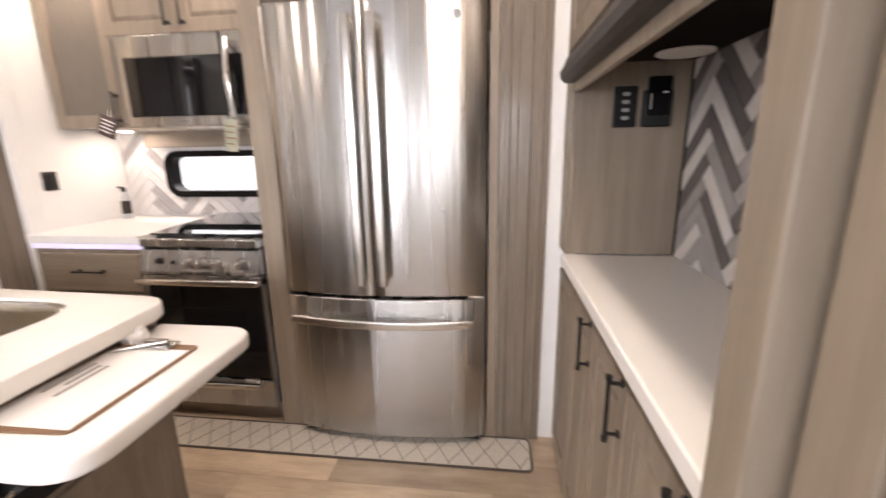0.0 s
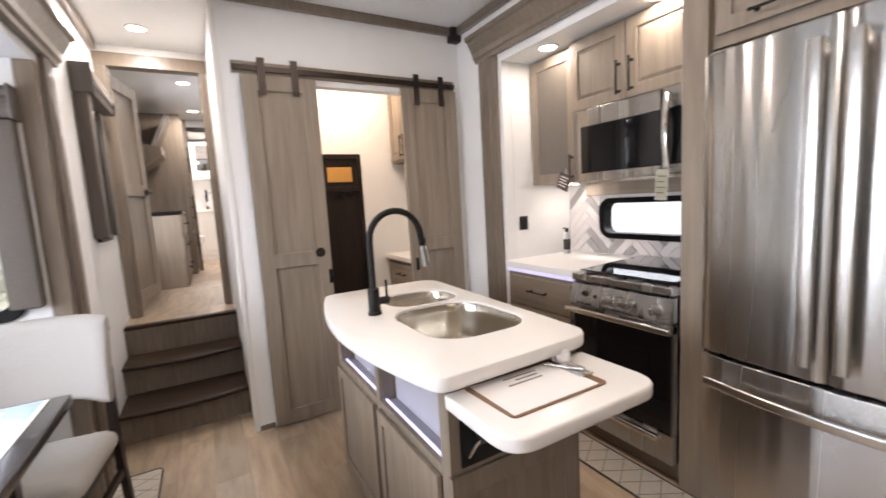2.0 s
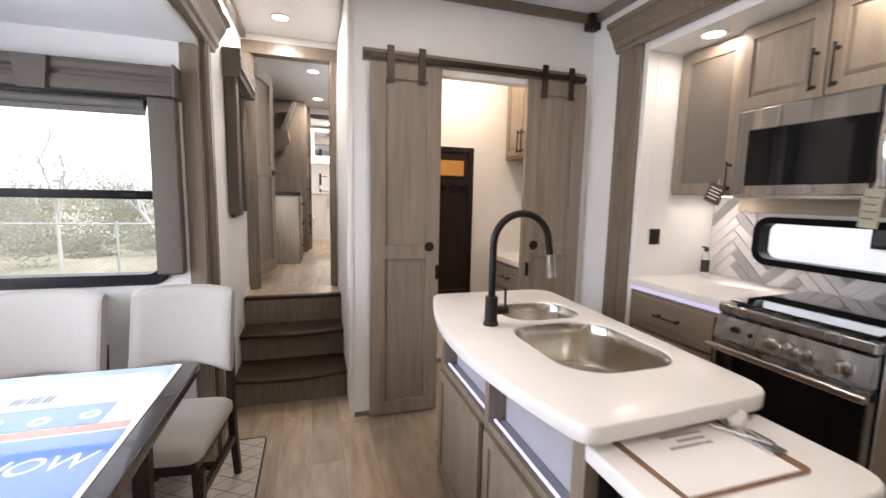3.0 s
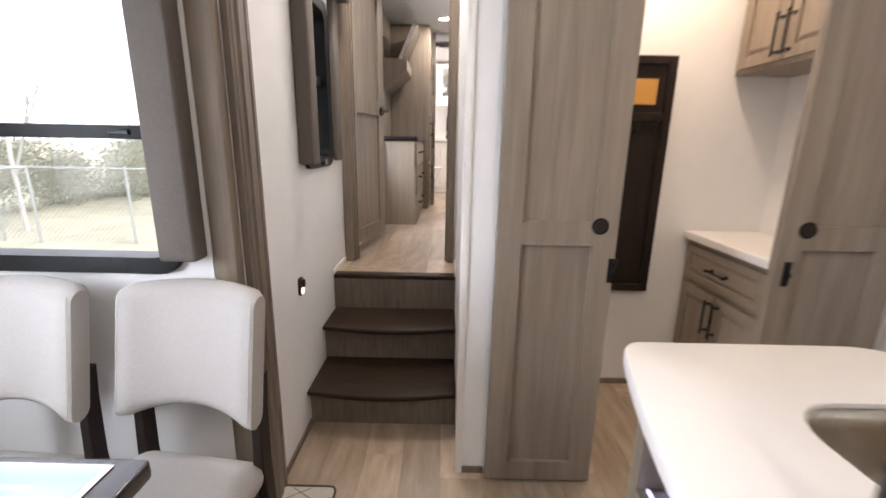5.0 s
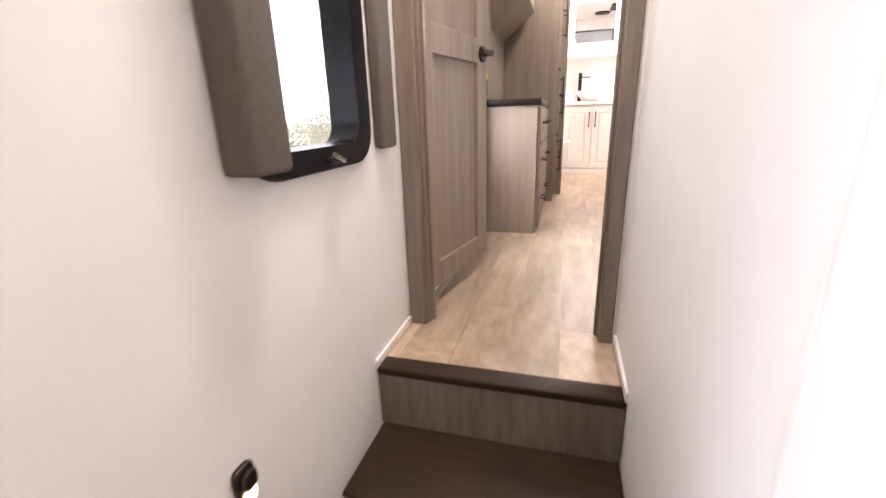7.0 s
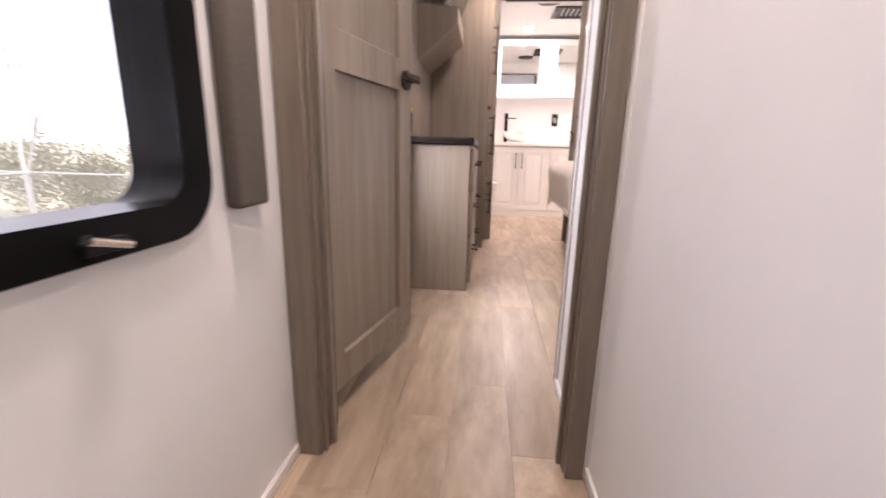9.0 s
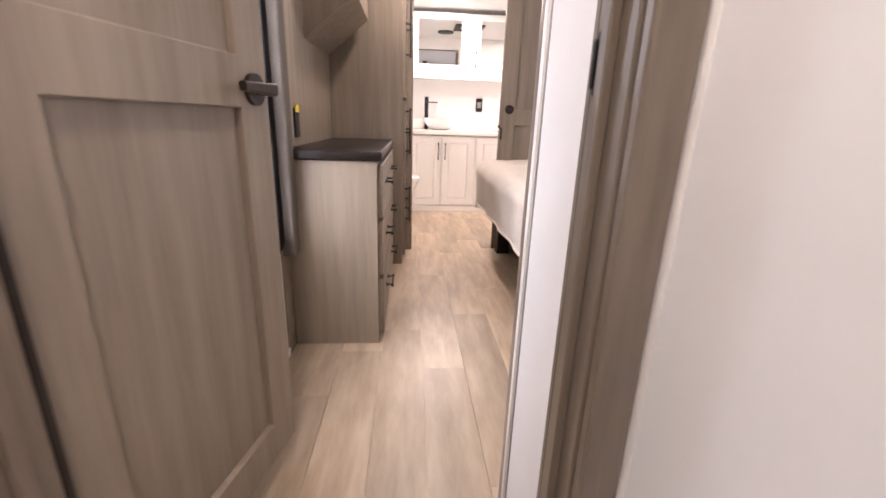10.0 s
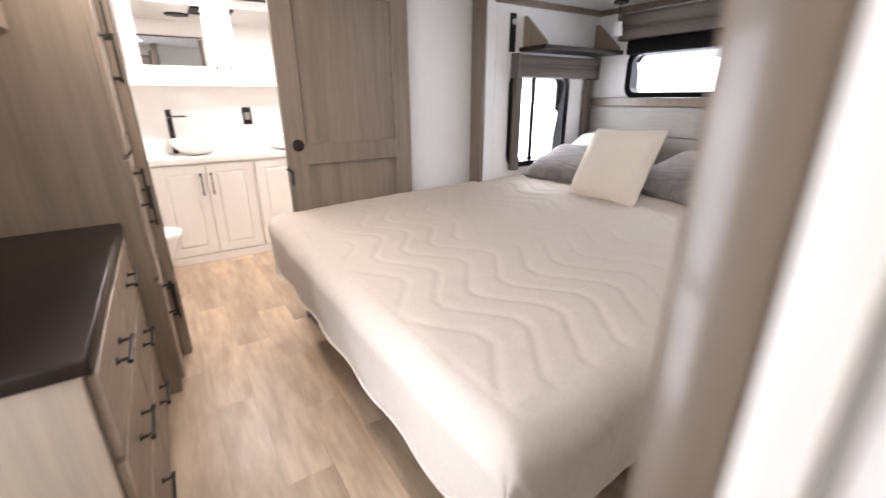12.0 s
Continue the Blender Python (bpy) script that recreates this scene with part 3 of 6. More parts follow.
# daylight in openings behind the path
for yy, ww in ((0.18, 0.34), (0.80, 0.5), (1.45, 0.3)):
    lamp("daylight_rear", "AREA", look((2.58, yy, 1.45), (0, yy, 1.2)), 10 * ww / 0.4, COOL, ww, 1.0)
for xx in (-2.375, -1.525, -0.675):
    lamp("daylight_dining", "AREA", look((xx, -1.70, 1.415), (xx, 1.0, 0.25)), 23 if xx < -2 else (7 if xx < -1 else 4), COOL, 0.65, 0.87)
lamp("daylight_bedroom", "AREA", look((-5.64, YL - 0.068, 1.575), (-5.64, 2.0, 1.1)), 9, COOL, 0.56, 0.93)
lamp("daylight_headboard", "AREA", look((-6.385, 2.997, 1.995), (-6.385, 0.0, 0.9)), 4, COOL, 1.25, 0.24)
lamp("daylight_bedside", "AREA", look((-7.397, 2.37, 1.70), (-5.0, 2.2, 1.3)), 4, COOL, 0.48, 0.54)

# ---- windows ----
def window(name, facing, x, y, z, w, h, label, rail=None, mullion=None, depth=0.07, rim=0.045):
    """An RV window: a thick black rounded frame round an opening of w x h, panes, and an inner bar."""
    m = front(facing, x, y, z)
    ob = tagged(thing(name, (x, y, z), label, "window"), kind="structure")
    bm = bmesh.new()
    n = 6
    o, i = rounded(w + 2 * rim, h + 2 * rim, 0.085, n), rounded(w - 0.012, h - 0.012, 0.05, n)
    rings = []
    for outline, d in ((o, -0.001), (o, -0.014), ([(a * 0.992, b * 0.992) for a, b in o], -0.020), (i, -0.012), (i, depth)):
        rings.append([(w / 2 + a, d, h / 2 + b) for a, b in outline])
    loft(bm, rings, cap=False)
    part("window_frame", bm, RUBBER, ob, "glossy black rounded frame", m, True)
    if rail:
        part("meeting_rail", bx(bmesh.new(), 0.004, w - 0.004, 0.018, 0.04, rail - 0.02, rail + 0.02, 0.003), RUBBER, ob, "black bar across the glass", m)
        latch = bmesh.new()
        for u in (0.12, w - 0.12):
            bx(latch, u - 0.03, u + 0.03, 0.010, 0.020, rail - 0.008, rail + 0.008, 0.003)
        part("latch", latch, PLASTIC, ob, "", m)
    if mullion:
        part("mullion", bx(bmesh.new(), mullion - 0.012, mullion + 0.012, 0.018, 0.04, 0.004, h - 0.004, 0.003), RUBBER, ob, "black upright bar", m)
    cuts = [(0.0, rail or h), (rail, h)] if rail else [(0.0, h)]
    for a, b in cuts:
        p = part("pane", bx(bmesh.new(), 0.003, w - 0.003, 0.042, 0.046, a + 0.003, b - 0.003), GLASS, ob, "clear glass pane", m)
        p.visible_shadow = False
    return ob


window("window_dining", "+x", -3.37, DW[0], DW[2], DW[1] - DW[0], DW[3] - DW[2], "black framed two-pane window with a hopper below", rail=0.375)
window("window_hall", "+y", HW[1], YL, HW[2], HW[1] - HW[0], HW[3] - HW[2], "black framed window beside the stairs", rail=0.38)
window("window_bedroom", "+y", BW[1], YL, BW[2], BW[1] - BW[0], BW[3] - BW[2], "black framed bedroom window beside the dresser", rail=0.42)
window("window_kitchen", "-y", KW[0], 2.498, KW[2], KW[1] - KW[0], KW[3] - KW[2], "low wide black framed window over the range", mullion=0.62, rim=0.03)
window("window_bed_end", "+x", -7.33, BS[0], BS[2], BS[1] - BS[0], BS[3] - BS[2], "narrow black framed window beside the bed", mullion=0.22, rim=0.03)
window("window_bed_back", "-y", BB[0], 2.928, BB[2], BB[1] - BB[0], BB[3] - BB[2], "low wide black framed window over the headboard", rim=0.035)
for wx in (-2.05, -1.2, -0.35):
    window("window_dining_back", "+y", wx, -1.65, 0.98, 0.65, 0.87, "black framed window in the back of the dining slide-out", rail=0.4)
window("window_rear", "-x", 2.6, 1.55, 0.95, 1.5, 1.0, "wide black framed window of the living area", rail=0.45)

# crank latches on frames
for wx, wz in ((-4.29, 1.243),):
    ob = thing("window_latch", (wx, YL, wz), "small chrome latch on the black window frame", "latch")
    bm = box(wx - 0.035, wx + 0.02, YL + 0.014, YL + 0.028, wz - 0.006, wz + 0.010, 0.003)
    part("base", bm, PLASTIC, ob)
    part("lever", rod(bmesh.new(), (wx - 0.03, YL + 0.03, wz), (wx + 0.035, YL + 0.045, wz + 0.018), 0.006, 10), CHROME, ob, "bright metal lever", None, True)


def valance(name, m, w, side_h, label, top=0.15, depth=0.10, sides=(True, True), board=0.10, bracket=True, thin=None):
    """Padded window treatment: head box with a rounded face, side boards. Local frame of a front; origin at the head's lower left."""
    at = m @ Vector((0, 0, 0))
    ob = thing(name, tuple(at), label, "window valance")
    bm = bmesh.new()
    prof = [(-depth, 0.0), (-depth - 0.006, 0.03), (-depth, 0.055), (-depth + 0.012, 0.06), (-depth + 0.012, 0.075), (-depth - 0.004, 0.085), (-depth - 0.006, top - 0.02), (-depth + 0.004, top), (-0.002, top), (-0.002, 0.0)]
    loft(bm, [[(u, a, b) for a, b in prof] for u in (0.0, w)])
    part("head_box", bm, SHADE, ob, "", m)
    for u in (0.0, w):
        s = -1 if u == 0 else 1
        part("end_cap", bx(bmesh.new(), u, u + s * 0.012, -depth - 0.012, -0.002, -0.008, top + 0.008, 0.004), GREYBOARD, ob, "darker end cap", m)
    for on, u in zip(sides, (0.0, w - board)):
        if on:
            part("side_board", bx(bmesh.new(), u, u + board, -thin if thin and u else -depth + 0.02, -0.002, -side_h, -0.002, 0.010, 3), SHADE, ob, "upholstered side board", m, True)
    if bracket:
        bm = bmesh.new()
        c = w * 0.5
        loft(bm, [[(c + s * 0.5, -depth - d, v) for s, v in ((-ww, 0.12), (ww, 0.12), (ww * 0.75, -0.01), (-ww * 0.75, -0.01))] for ww, d in ((0.13, 0.0), (0.12, 0.02))])
        part("centre_block", bm, SHADE, ob, "", m)
    return ob


valance("window_valance", front("+x", -3.37, -1.50, 1.80), 0.99, 0.80, "taupe upholstered valance round the dining window", top=0.125, depth=0.09, board=0.11)
ROLL = thing("roller_shade", (-3.35, -1.0, 1.765), "dark roller shade pulled up in the dining window", "roller shade")
part("roll", rod(bmesh.new(), (-3.345, -1.40, 1.765), (-3.345, -0.64, 1.765), 0.022, 14), GREYBOARD, ROLL, "", None, True)
part("bottom_bar", box(-3.357, -3.345, -1.40, -0.64, 1.72, 1.75, 0.002), GREYBOARD, ROLL)

HV = valance("window_valance", front("+y", -3.980, YL, 2.085), 0.662, 0.835, "taupe boards and head box round the hall window", top=0.15, depth=0.09, board=0.095, bracket=False, thin=0.035)
BVM = front("+y", -5.22, YL, 2.08)
valance("window_valance", BVM, 0.81, 1.06, "grey boards and head box round the bedroom window", top=0.15, depth=0.075, board=0.075, bracket=False)
CB = thing("curtain_bracket", (-4.4, YL, 2.14), "small brushed metal scroll bracket on the valance", "bracket")
part("rod", rod(bmesh.new(), (-3.98, YL + 0.10, 2.14), (-4.60, YL + 0.10, 2.14), 0.010, 10), SATIN, CB, "", None, True)
part("finial", rod(bmesh.new(), (-4.60, YL + 0.10, 2.14), (-4.64, YL + 0.10, 2.14), 0.022, 12), SATIN, CB, "", None, True)

# ---- stairs ----
def bowed(x_end, bulge, x_back, z0, z1, y0=YL + 0.002, y1=0.277, r=0.012):
    pts = [(x_back, y1), (x_back, y0)]
    pts += [(x_end + bulge * math.sin(math.pi * k / 12), y0 + (y1 - y0) * k / 12) for k in range(13)]
    return slab(bmesh.new(), pts, z0, z1, r)


STAIRS = tagged(thing("stairs", (-4.2, -0.08, 0.0), "three wooden steps with dark bowed treads", "stairs"), kind="structure")
for k, (xr, xe, z) in enumerate(((-3.943, -3.895, 0.0), (-4.229, -4.182, 0.203))):
    part("riser", bowed(xr, 0.002, xr - 0.25, z, z + 0.176, r=0.001), RISER, STAIRS, "grey-brown wood grain riser")
    part("tread", bowed(xe, 0.044, xe - 0.38, z + 0.176, z + 0.203), TREAD, STAIRS, "dark espresso bowed tread", None, True)
part("riser", box(-4.50, -4.447, YL + 0.002, 0.277, 0.4065, UP - 0.022, 0.001), RISER, STAIRS, "grey-brown wood grain riser")
part("nosing", box(-4.51, -4.440, YL + 0.002, 0.277, UP - 0.022, UP + 0.004, 0.006, 3), TREAD, STAIRS, "dark metal stair nosing", None, True)

NL = thing("step_light", (-3.895, YL, 0.725), "small lit step light low on the hallway wall", "step light")
ON_LEFT = Matrix(((1, 0, 0, 0), (0, 0, 1, YL), (0, 1, 0, 0), (0, 0, 0, 1)))
part("plate", slab(bmesh.new(), smooth_outline([(-3.918, 0.684), (-3.872, 0.684), (-3.872, 0.766), (-3.918, 0.766)], 0.016, 5), 0.0, 0.012, 0.004), BRONZE, NL, "", ON_LEFT, True)
part("hood", slab(bmesh.new(), smooth_outline([(-3.912, 0.722), (-3.878, 0.722), (-3.878, 0.758), (-3.912, 0.758)], 0.014, 5), 0.012, 0.024, 0.005), BRONZE, NL, "", ON_LEFT, True)
part("lens", slab(bmesh.new(), smooth_outline([(-3.911, 0.690), (-3.879, 0.690), (-3.879, 0.722), (-3.911, 0.722)], 0.013, 5), 0.012, 0.017, 0.002), glow("step_lens", (1.0, 0.82, 0.55), 1.0), NL, "warm glowing lens", ON_LEFT, True)

# ---- bedroom door and its frame ----
FR = tagged(thing("door_frame_bedroom", (-4.80, -0.08, UP), "taupe wooden door frame at the top of the stairs", "door frame"), kind="structure")
for y0, y1 in ((YL + 0.003, -0.366), (0.224, 0.266)):
    part("casing", box(-4.758, -4.741, y0, y1, UP, 2.53, 0.004), TRIM, FR)
    part("casing", box(-4.853, -4.837, y0, y1, UP, 2.53, 0.004), TRIM, FR)
for y0, y1 in ((-0.375, -0.357), (0.222, 0.24)):
    part("jamb", box(-4.835, -4.76, y0, y1, UP, 2.47, 0.002), TRIM, FR)
trim("wall_door_return", [(-4.835, -4.75, 0.2665, 0.2885, UP, CEIL - 0.001)], WHITE, "narrow white return beside the bedroom door frame", 0.001)
part("stop", box(-4.805, -4.788, 0.212, 0.222, UP, 2.45, 0.002), TRIM, FR)
part("stop", box(-4.805, -4.788, -0.357, -0.347, UP, 2.45, 0.002), TRIM, FR)
part("head_casing", box(-4.758, -4.738, YL + 0.003, 0.273, 2.45, 2.545, 0.004), TRIM, FR)
part("head_jamb", box(-4.835, -4.76, -0.357, 0.222, 2.45, 2.47, 0.002), TRIM, FR)
SX, SZ = -4.812, 1.582
ST = part("strike_plate", slab(bmesh.new(), smooth_outline([(SX - 0.016, SZ - 0.028), (SX + 0.016, SZ - 0.028), (SX + 0.016, SZ + 0.028), (SX - 0.016, SZ + 0.028)], 0.006, 4), 0.0, 0.003, 0.001), BLACK, FR, "black strike plate", Matrix(((1, 0, 0, 0), (0, 0, -1, 0.2225), (0, 1, 0, 0), (0, 0, 0, 1))))
part("lip", box(SX - 0.020, SX - 0.012, 0.2175, 0.2215, SZ - 0.022, SZ + 0.022, 0.003), BLACK, ST)
part("latch_hole", box(SX - 0.004, SX + 0.006, 0.2185, 0.2196, SZ - 0.012, SZ + 0.003, 0.0005), BRONZE, ST, "pale latch opening")

DM = pose(-4.869, -0.4275, UP + 0.012, 0, 0, 180 - 12.6)
BD = tagged(thing("door_bedroom", (-4.87, -0.42, UP), "open taupe two-panel bedroom door swung towards the wall", "door"), kind="structure")
DW_ = 0.58
panel_door("leaf", DOOR, BD, "", DM, DW_, 1.772, 0.036, 0.098, [0.912], raised=False, u0=0.0, v0=0.058)
LV = bmesh.new()
LU = DW_ - 0.055
rod(LV, (LU, -0.036, 0.958), (LU, -0.046, 0.958), 0.032, 20)
rod(LV, (LU, -0.046, 0.958), (LU, -0.085, 0.958), 0.011, 12)
loft(LV, [[(u, -0.082 + a, 0.958 + b) for a, b in rounded(0.016, hh, 0.006, 3)] for u, hh in ((LU + 0.005, 0.026), (LU - 0.045, 0.022), (LU - 0.105, 0.018))])
part("lever_handle", LV, BRONZE, BD, "dark bronze lever handle", DM, True)
for v in (0.27, 0.97, 1.66):
    hg = bmesh.new()
    bx(hg, -0.034, 0.03, -0.040, -0.034, v - 0.045, v + 0.045, 0.002)
    rod(hg, (-0.006, -0.045, v - 0.05), (-0.006, -0.045, v + 0.05), 0.008, 10)
    part("hinge", hg, BLACK, BD, "black hinge", DM, True)
# added dark strip that draws the shade in the open gap beside the hinges
part("hinge_gap_seal", box(-4.866, -4.8535, -0.404, -0.366, UP + 0.004, 2.45, 0.002), DARKWOOD, FR, "dark strip standing in for the shaded hinge gap")

# ---- barn doors ----
RAIL = thing("barn_door_rail", (-3.62, 1.1, 2.17), "bronze flat rail with a wooden backer board", "door rail")
part("backer_board", box(-3.636, -3.622, 0.355, 1.84, 2.155, 2.225, 0.003), WOOD, RAIL)
part("track", box(-3.612, -3.602, 0.36, 1.835, 2.168, 2.20, 0.002), BRONZE, RAIL, "dark bronze flat track")
for yy in (0.40, 1.10, 1.80):
    part("standoff", rod(bmesh.new(), (-3.622, yy, 2.184), (-3.598, yy, 2.184), 0.010, 10), BRONZE, RAIL)


def barn_door(name, y0, w, knob_u, label, hook_u):
    m = front("+x", -3.617, y0, 0.014)
    ob = tagged(thing(name, (-3.6, y0 + w / 2, 0.014), label, "barn door"), kind="structure")
    panel_door("leaf", DOOR, ob, "", m, w, 2.13, 0.032, 0.088, [1.035], raised=False)
    for u in (0.115, w - 0.125):
        h = bmesh.new()
        bx(h, u - 0.021, u + 0.021, -0.039, -0.033, 2.02, 2.225, 0.002)
        rod(h, (u, -0.040, 2.05), (u, -0.044, 2.05), 0.008, 10)
        rod(h, (u, -0.040, 2.10), (u, -0.044, 2.10), 0.008, 10)
        part("hanger_strap", h, BRONZE, ob, "dark bronze hanger strap", m)
    k = bmesh.new()
    rod(k, (knob_u, -0.0325, 1.065), (knob_u, -0.036, 1.065), 0.030, 24)
    part("finger_pull", k, BLACK, ob, "round black finger pull", m, True)
    part("pull_cup", rod(bmesh.new(), (knob_u, -0.036, 1.065), (knob_u, -0.0375, 1.065), 0.021, 20), BRONZE, ob, "", m)
    hk = bmesh.new()
    bx(hk, hook_u - 0.010, hook_u + 0.010, -0.042, -0.032, 0.86, 0.95, 0.002)
    tube(hk, [(hook_u, -0.045, 0.94), (hook_u + 0.02 * (1 if knob_u > w / 2 else -1), -0.055, 0.95), (hook_u, -0.055, 0.90)], 0.005, 8)
    part("latch_hook", hk, BLACK, ob, "small black hook latch", m, True)
    return ob


barn_door("door_barn_left", 0.395, 0.425, 0.360, "weathered taupe sliding barn door with two recessed panels", 0.412)
barn_door("door_barn_right", 1.395, 0.435, 0.085, "weathered taupe sliding barn door hanging beside the kitchen", 0.04)

# ---- pantry ----
PC = thing("pantry_cabinet", (-4.0, 1.7, 0.0), "taupe base cabinet with one drawer and two doors", "cabinet")
part("body", box(-4.352, -3.72, 1.53, 1.895, 0.0, 0.885, 0.002), WOOD, PC)
m = front("-y", -4.335, 1.53, 0.0)
panel_door("drawer_front", WOOD_X, PC, "", m, 0.56, 0.17, 0.02, 0.035, None, True, 0.02, 0.69)
bar_pull(PC, m @ Matrix.Translation((0.30, -0.02, 0.775)), 0.13, False)
for u in (0.02, 0.305):
    d = panel_door("door", WOOD, PC, "", m, 0.275, 0.58, 0.02, 0.05, None, True, u, 0.08)
    bar_pull(d, m @ Matrix.Translation((u + (0.25 if u < 0.1 else 0.025), -0.02, 0.55)), 0.16)
PT = thing("pantry_counter", (-4.0, 1.7, 0.885), "white solid surface counter of the pantry", "countertop")
part("slab", box(-4.355, -3.715, 1.50, 1.895, 0.886, 0.925, 0.004), QUARTZ, PT)
PU = thing("pantry_wall_cabinet", (-4.0, 1.7, 1.70), "taupe wall cabinet with two doors in the pantry", "cabinet")
part("body", box(-4.352, -3.72, 1.62, 1.895, 1.70, 2.42, 0.002), WOOD, PU)
m = front("-y", -4.335, 1.62, 1.70)
for u in (0.02, 0.305):
    d = panel_door("door", WOOD, PU, "", m, 0.275, 0.68, 0.02, 0.05, None, True, u, 0.02)
    bar_pull(d, m @ Matrix.Translation((u + (0.25 if u < 0.1 else 0.025), -0.02, 0.12)), 0.16)
VT = thing("dryer_vent", (-3.95, 1.895, 1.55), "round metal vent pipe stub on the pantry wall", "vent")
part("pipe", rod(bmesh.new(), (-4.0, 1.89, 1.56), (-4.0, 1.76, 1.56), 0.055, 22), SATIN, VT, "", None, True)
part("flange", rod(bmesh.new(), (-4.0, 1.896, 1.56), (-4.0, 1.885, 1.56), 0.085, 22), GREYPLASTIC, VT, "", None, True)
CR = thing("coat_rack_board", (-4.355, 1.14, 0.59), "tall black framed hook board with a yellow label", "hook board")
part("backing", box(-4.358, -4.345, 1.00, 1.305, 0.60, 1.765, 0.002), DARKWOOD, CR)
for y0, y1, z0, z1 in ((0.98, 1.02, 0.585, 1.785), (1.285, 1.325, 0.585, 1.785), (1.02, 1.285, 0.585, 0.625), (1.02, 1.285, 1.745, 1.785), (1.02, 1.285, 1.48, 1.52)):
    part("frame_bar", box(-4.358, -4.325, y0, y1, z0, z1, 0.003), DARKWOOD, CR)
part("label_card", box(-4.344, -4.338, 1.04, 1.245, 1.56, 1.68, 0.001), AMBER, CR, "amber yellow card")
for yy in (1.08, 1.16, 1.24):
    part("hook", tube(bmesh.new(), [(-4.345, yy, 1.44), (-4.315, yy, 1.43), (-4.300, yy, 1.445), (-4.296, yy, 1.47)], 0.006, 8), BLACK, CR, "", None, True)

# ---- kitchen base and range ----
KC = thing("kitchen_base_cabinet", (-2.82, 2.2, 0.0), "taupe base cabinet with drawers beside the range", "cabinet")
part("body", box(-3.125, -2.535, 1.90, 2.495, 0.0, 0.885, 0.002), WOOD, KC)
m = front("-y", -3.10, 1.90, 0.0)
for v, h in ((0.66, 0.185), (0.37, 0.275), (0.07, 0.285)):
    if v > 0.6:
        d = part("drawer_front", bx(bmesh.new(), 0.02, 0.54, -0.02, 0, v, v + h, 0.004), WOOD_X, KC, "", m)
    else:
        d = panel_door("drawer_front", WOOD_X, KC, "", m, 0.52, h, 0.02, 0.03, None, True, 0.02, v)
    bar_pull(d, m @ Matrix.Translation((0.28, -0.02, v + h * 0.55)), 0.15, False)
KT = thing("kitchen_counter", (-2.83, 2.2, 0.886), "white solid surface counter beside the range", "countertop")
part("slab", box(-3.127, -2.53, 1.868, 2.485, 0.895, 0.935, 0.005), QUARTZ, KT)
part("under_strip", box(-3.12, -2.535, 1.885, 1.899, 0.868, 0.893, 0.002), glow("counter_strip", (0.75, 0.72, 1.0), 0.25), KT, "faint violet strip light")
KS = thing("counter_infill", (-1.94, 2.2, 0.9), "narrow white counter strip between range and refrigerator", "countertop")
part("slab", box(-1.945, -1.925, 1.90, 2.485, 0.0, 0.93, 0.003), QUARTZ, KS)

RG = thing("range", (-2.24, 2.15, 0.0), "stainless steel gas range with glass lid and black oven door", "range")
RX0, RX1, RF = -2.525, -1.95, 1.872
part("body", box(RX0 + 0.005, RX1 - 0.005, RF + 0.02, 2.46, 0.09, 0.90, 0.003), PLASTIC, RG, "black enamel sides")
m = front("-y", RX0, RF + 0.02, 0.0)
W = RX1 - RX0
bm = bmesh.new()
loft(bm, [[(u, a, b) for a, b in ((0.0, 0.765), (-0.045, 0.765), (-0.050, 0.78), (-0.030, 0.875), (0.0, 0.885))] for u in (0.0, W)])
CP = part("control_panel", bm, STEEL, RG, "brushed steel control panel", m)
for k, u in enumerate((0.24, 0.31, 0.38, 0.50)):
    kb = bmesh.new()
    rod(kb, (u, -0.040, 0.822), (u, -0.048, 0.820), 0.026, 22)
    rod(kb, (u, -0.048, 0.820), (u, -0.074, 0.815), 0.020, 22, 0.018)
    bx(kb, u - 0.005, u + 0.005, -0.084, -0.070, 0.797, 0.833, 0.003)
    part("knob", kb, SATIN, CP, "steel burner knob", m, True)
part("badge", rod(bmesh.new(), (0.075, -0.038, 0.822), (0.075, -0.045, 0.820), 0.020, 18), BLACK, CP, "dark oval badge", m @ Matrix.Translation((0.02, 0, 0)), True)
part("igniter", rod(bmesh.new(), (0.165, -0.038, 0.822), (0.165, -0.05, 0.820), 0.009, 12), BLACK, CP, "", m, True)
OD = part("oven_door", bx(bmesh.new(), 0.006, W - 0.006, -0.03, 0.0, 0.245, 0.755, 0.004), OVENGLASS, RG, "black glass oven door", m)
part("door_window", bx(bmesh.new(), 0.11, W - 0.11, -0.034, -0.029, 0.34, 0.60, 0.003), OVENGLASS, OD, "", m)
for u in (0.0, W - 0.006):
    part("door_trim", bx(bmesh.new(), u, u + 0.006, -0.034, 0, 0.24, 0.755), STEEL, OD, "thin steel edge", m)
part("door_cap", bx(bmesh.new(), 0.0, W, -0.036, -0.001, 0.715, 0.757, 0.003), STEEL, OD, "", m)
hb = bmesh.new()
bx(hb, -0.012, W + 0.012, -0.088, -0.066, 0.722, 0.752, 0.008, 3)
for u in (0.04, W - 0.04):
    bx(hb, u - 0.014, u + 0.014, -0.07, -0.03, 0.726, 0.748, 0.003)
part("oven_handle", hb, SATIN, OD, "bright steel oven handle", m, True)
DR = part("storage_drawer", bx(bmesh.new(), 0.0, W, -0.03, 0.0, 0.095, 0.236, 0.004), STEEL, RG, "brushed steel lower drawer", m)
hb = bmesh.new()
bx(hb, 0.09, W - 0.06, -0.062, -0.028, 0.196, 0.226, 0.008, 3)
part("drawer_handle", hb, SATIN, DR, "", m, True)
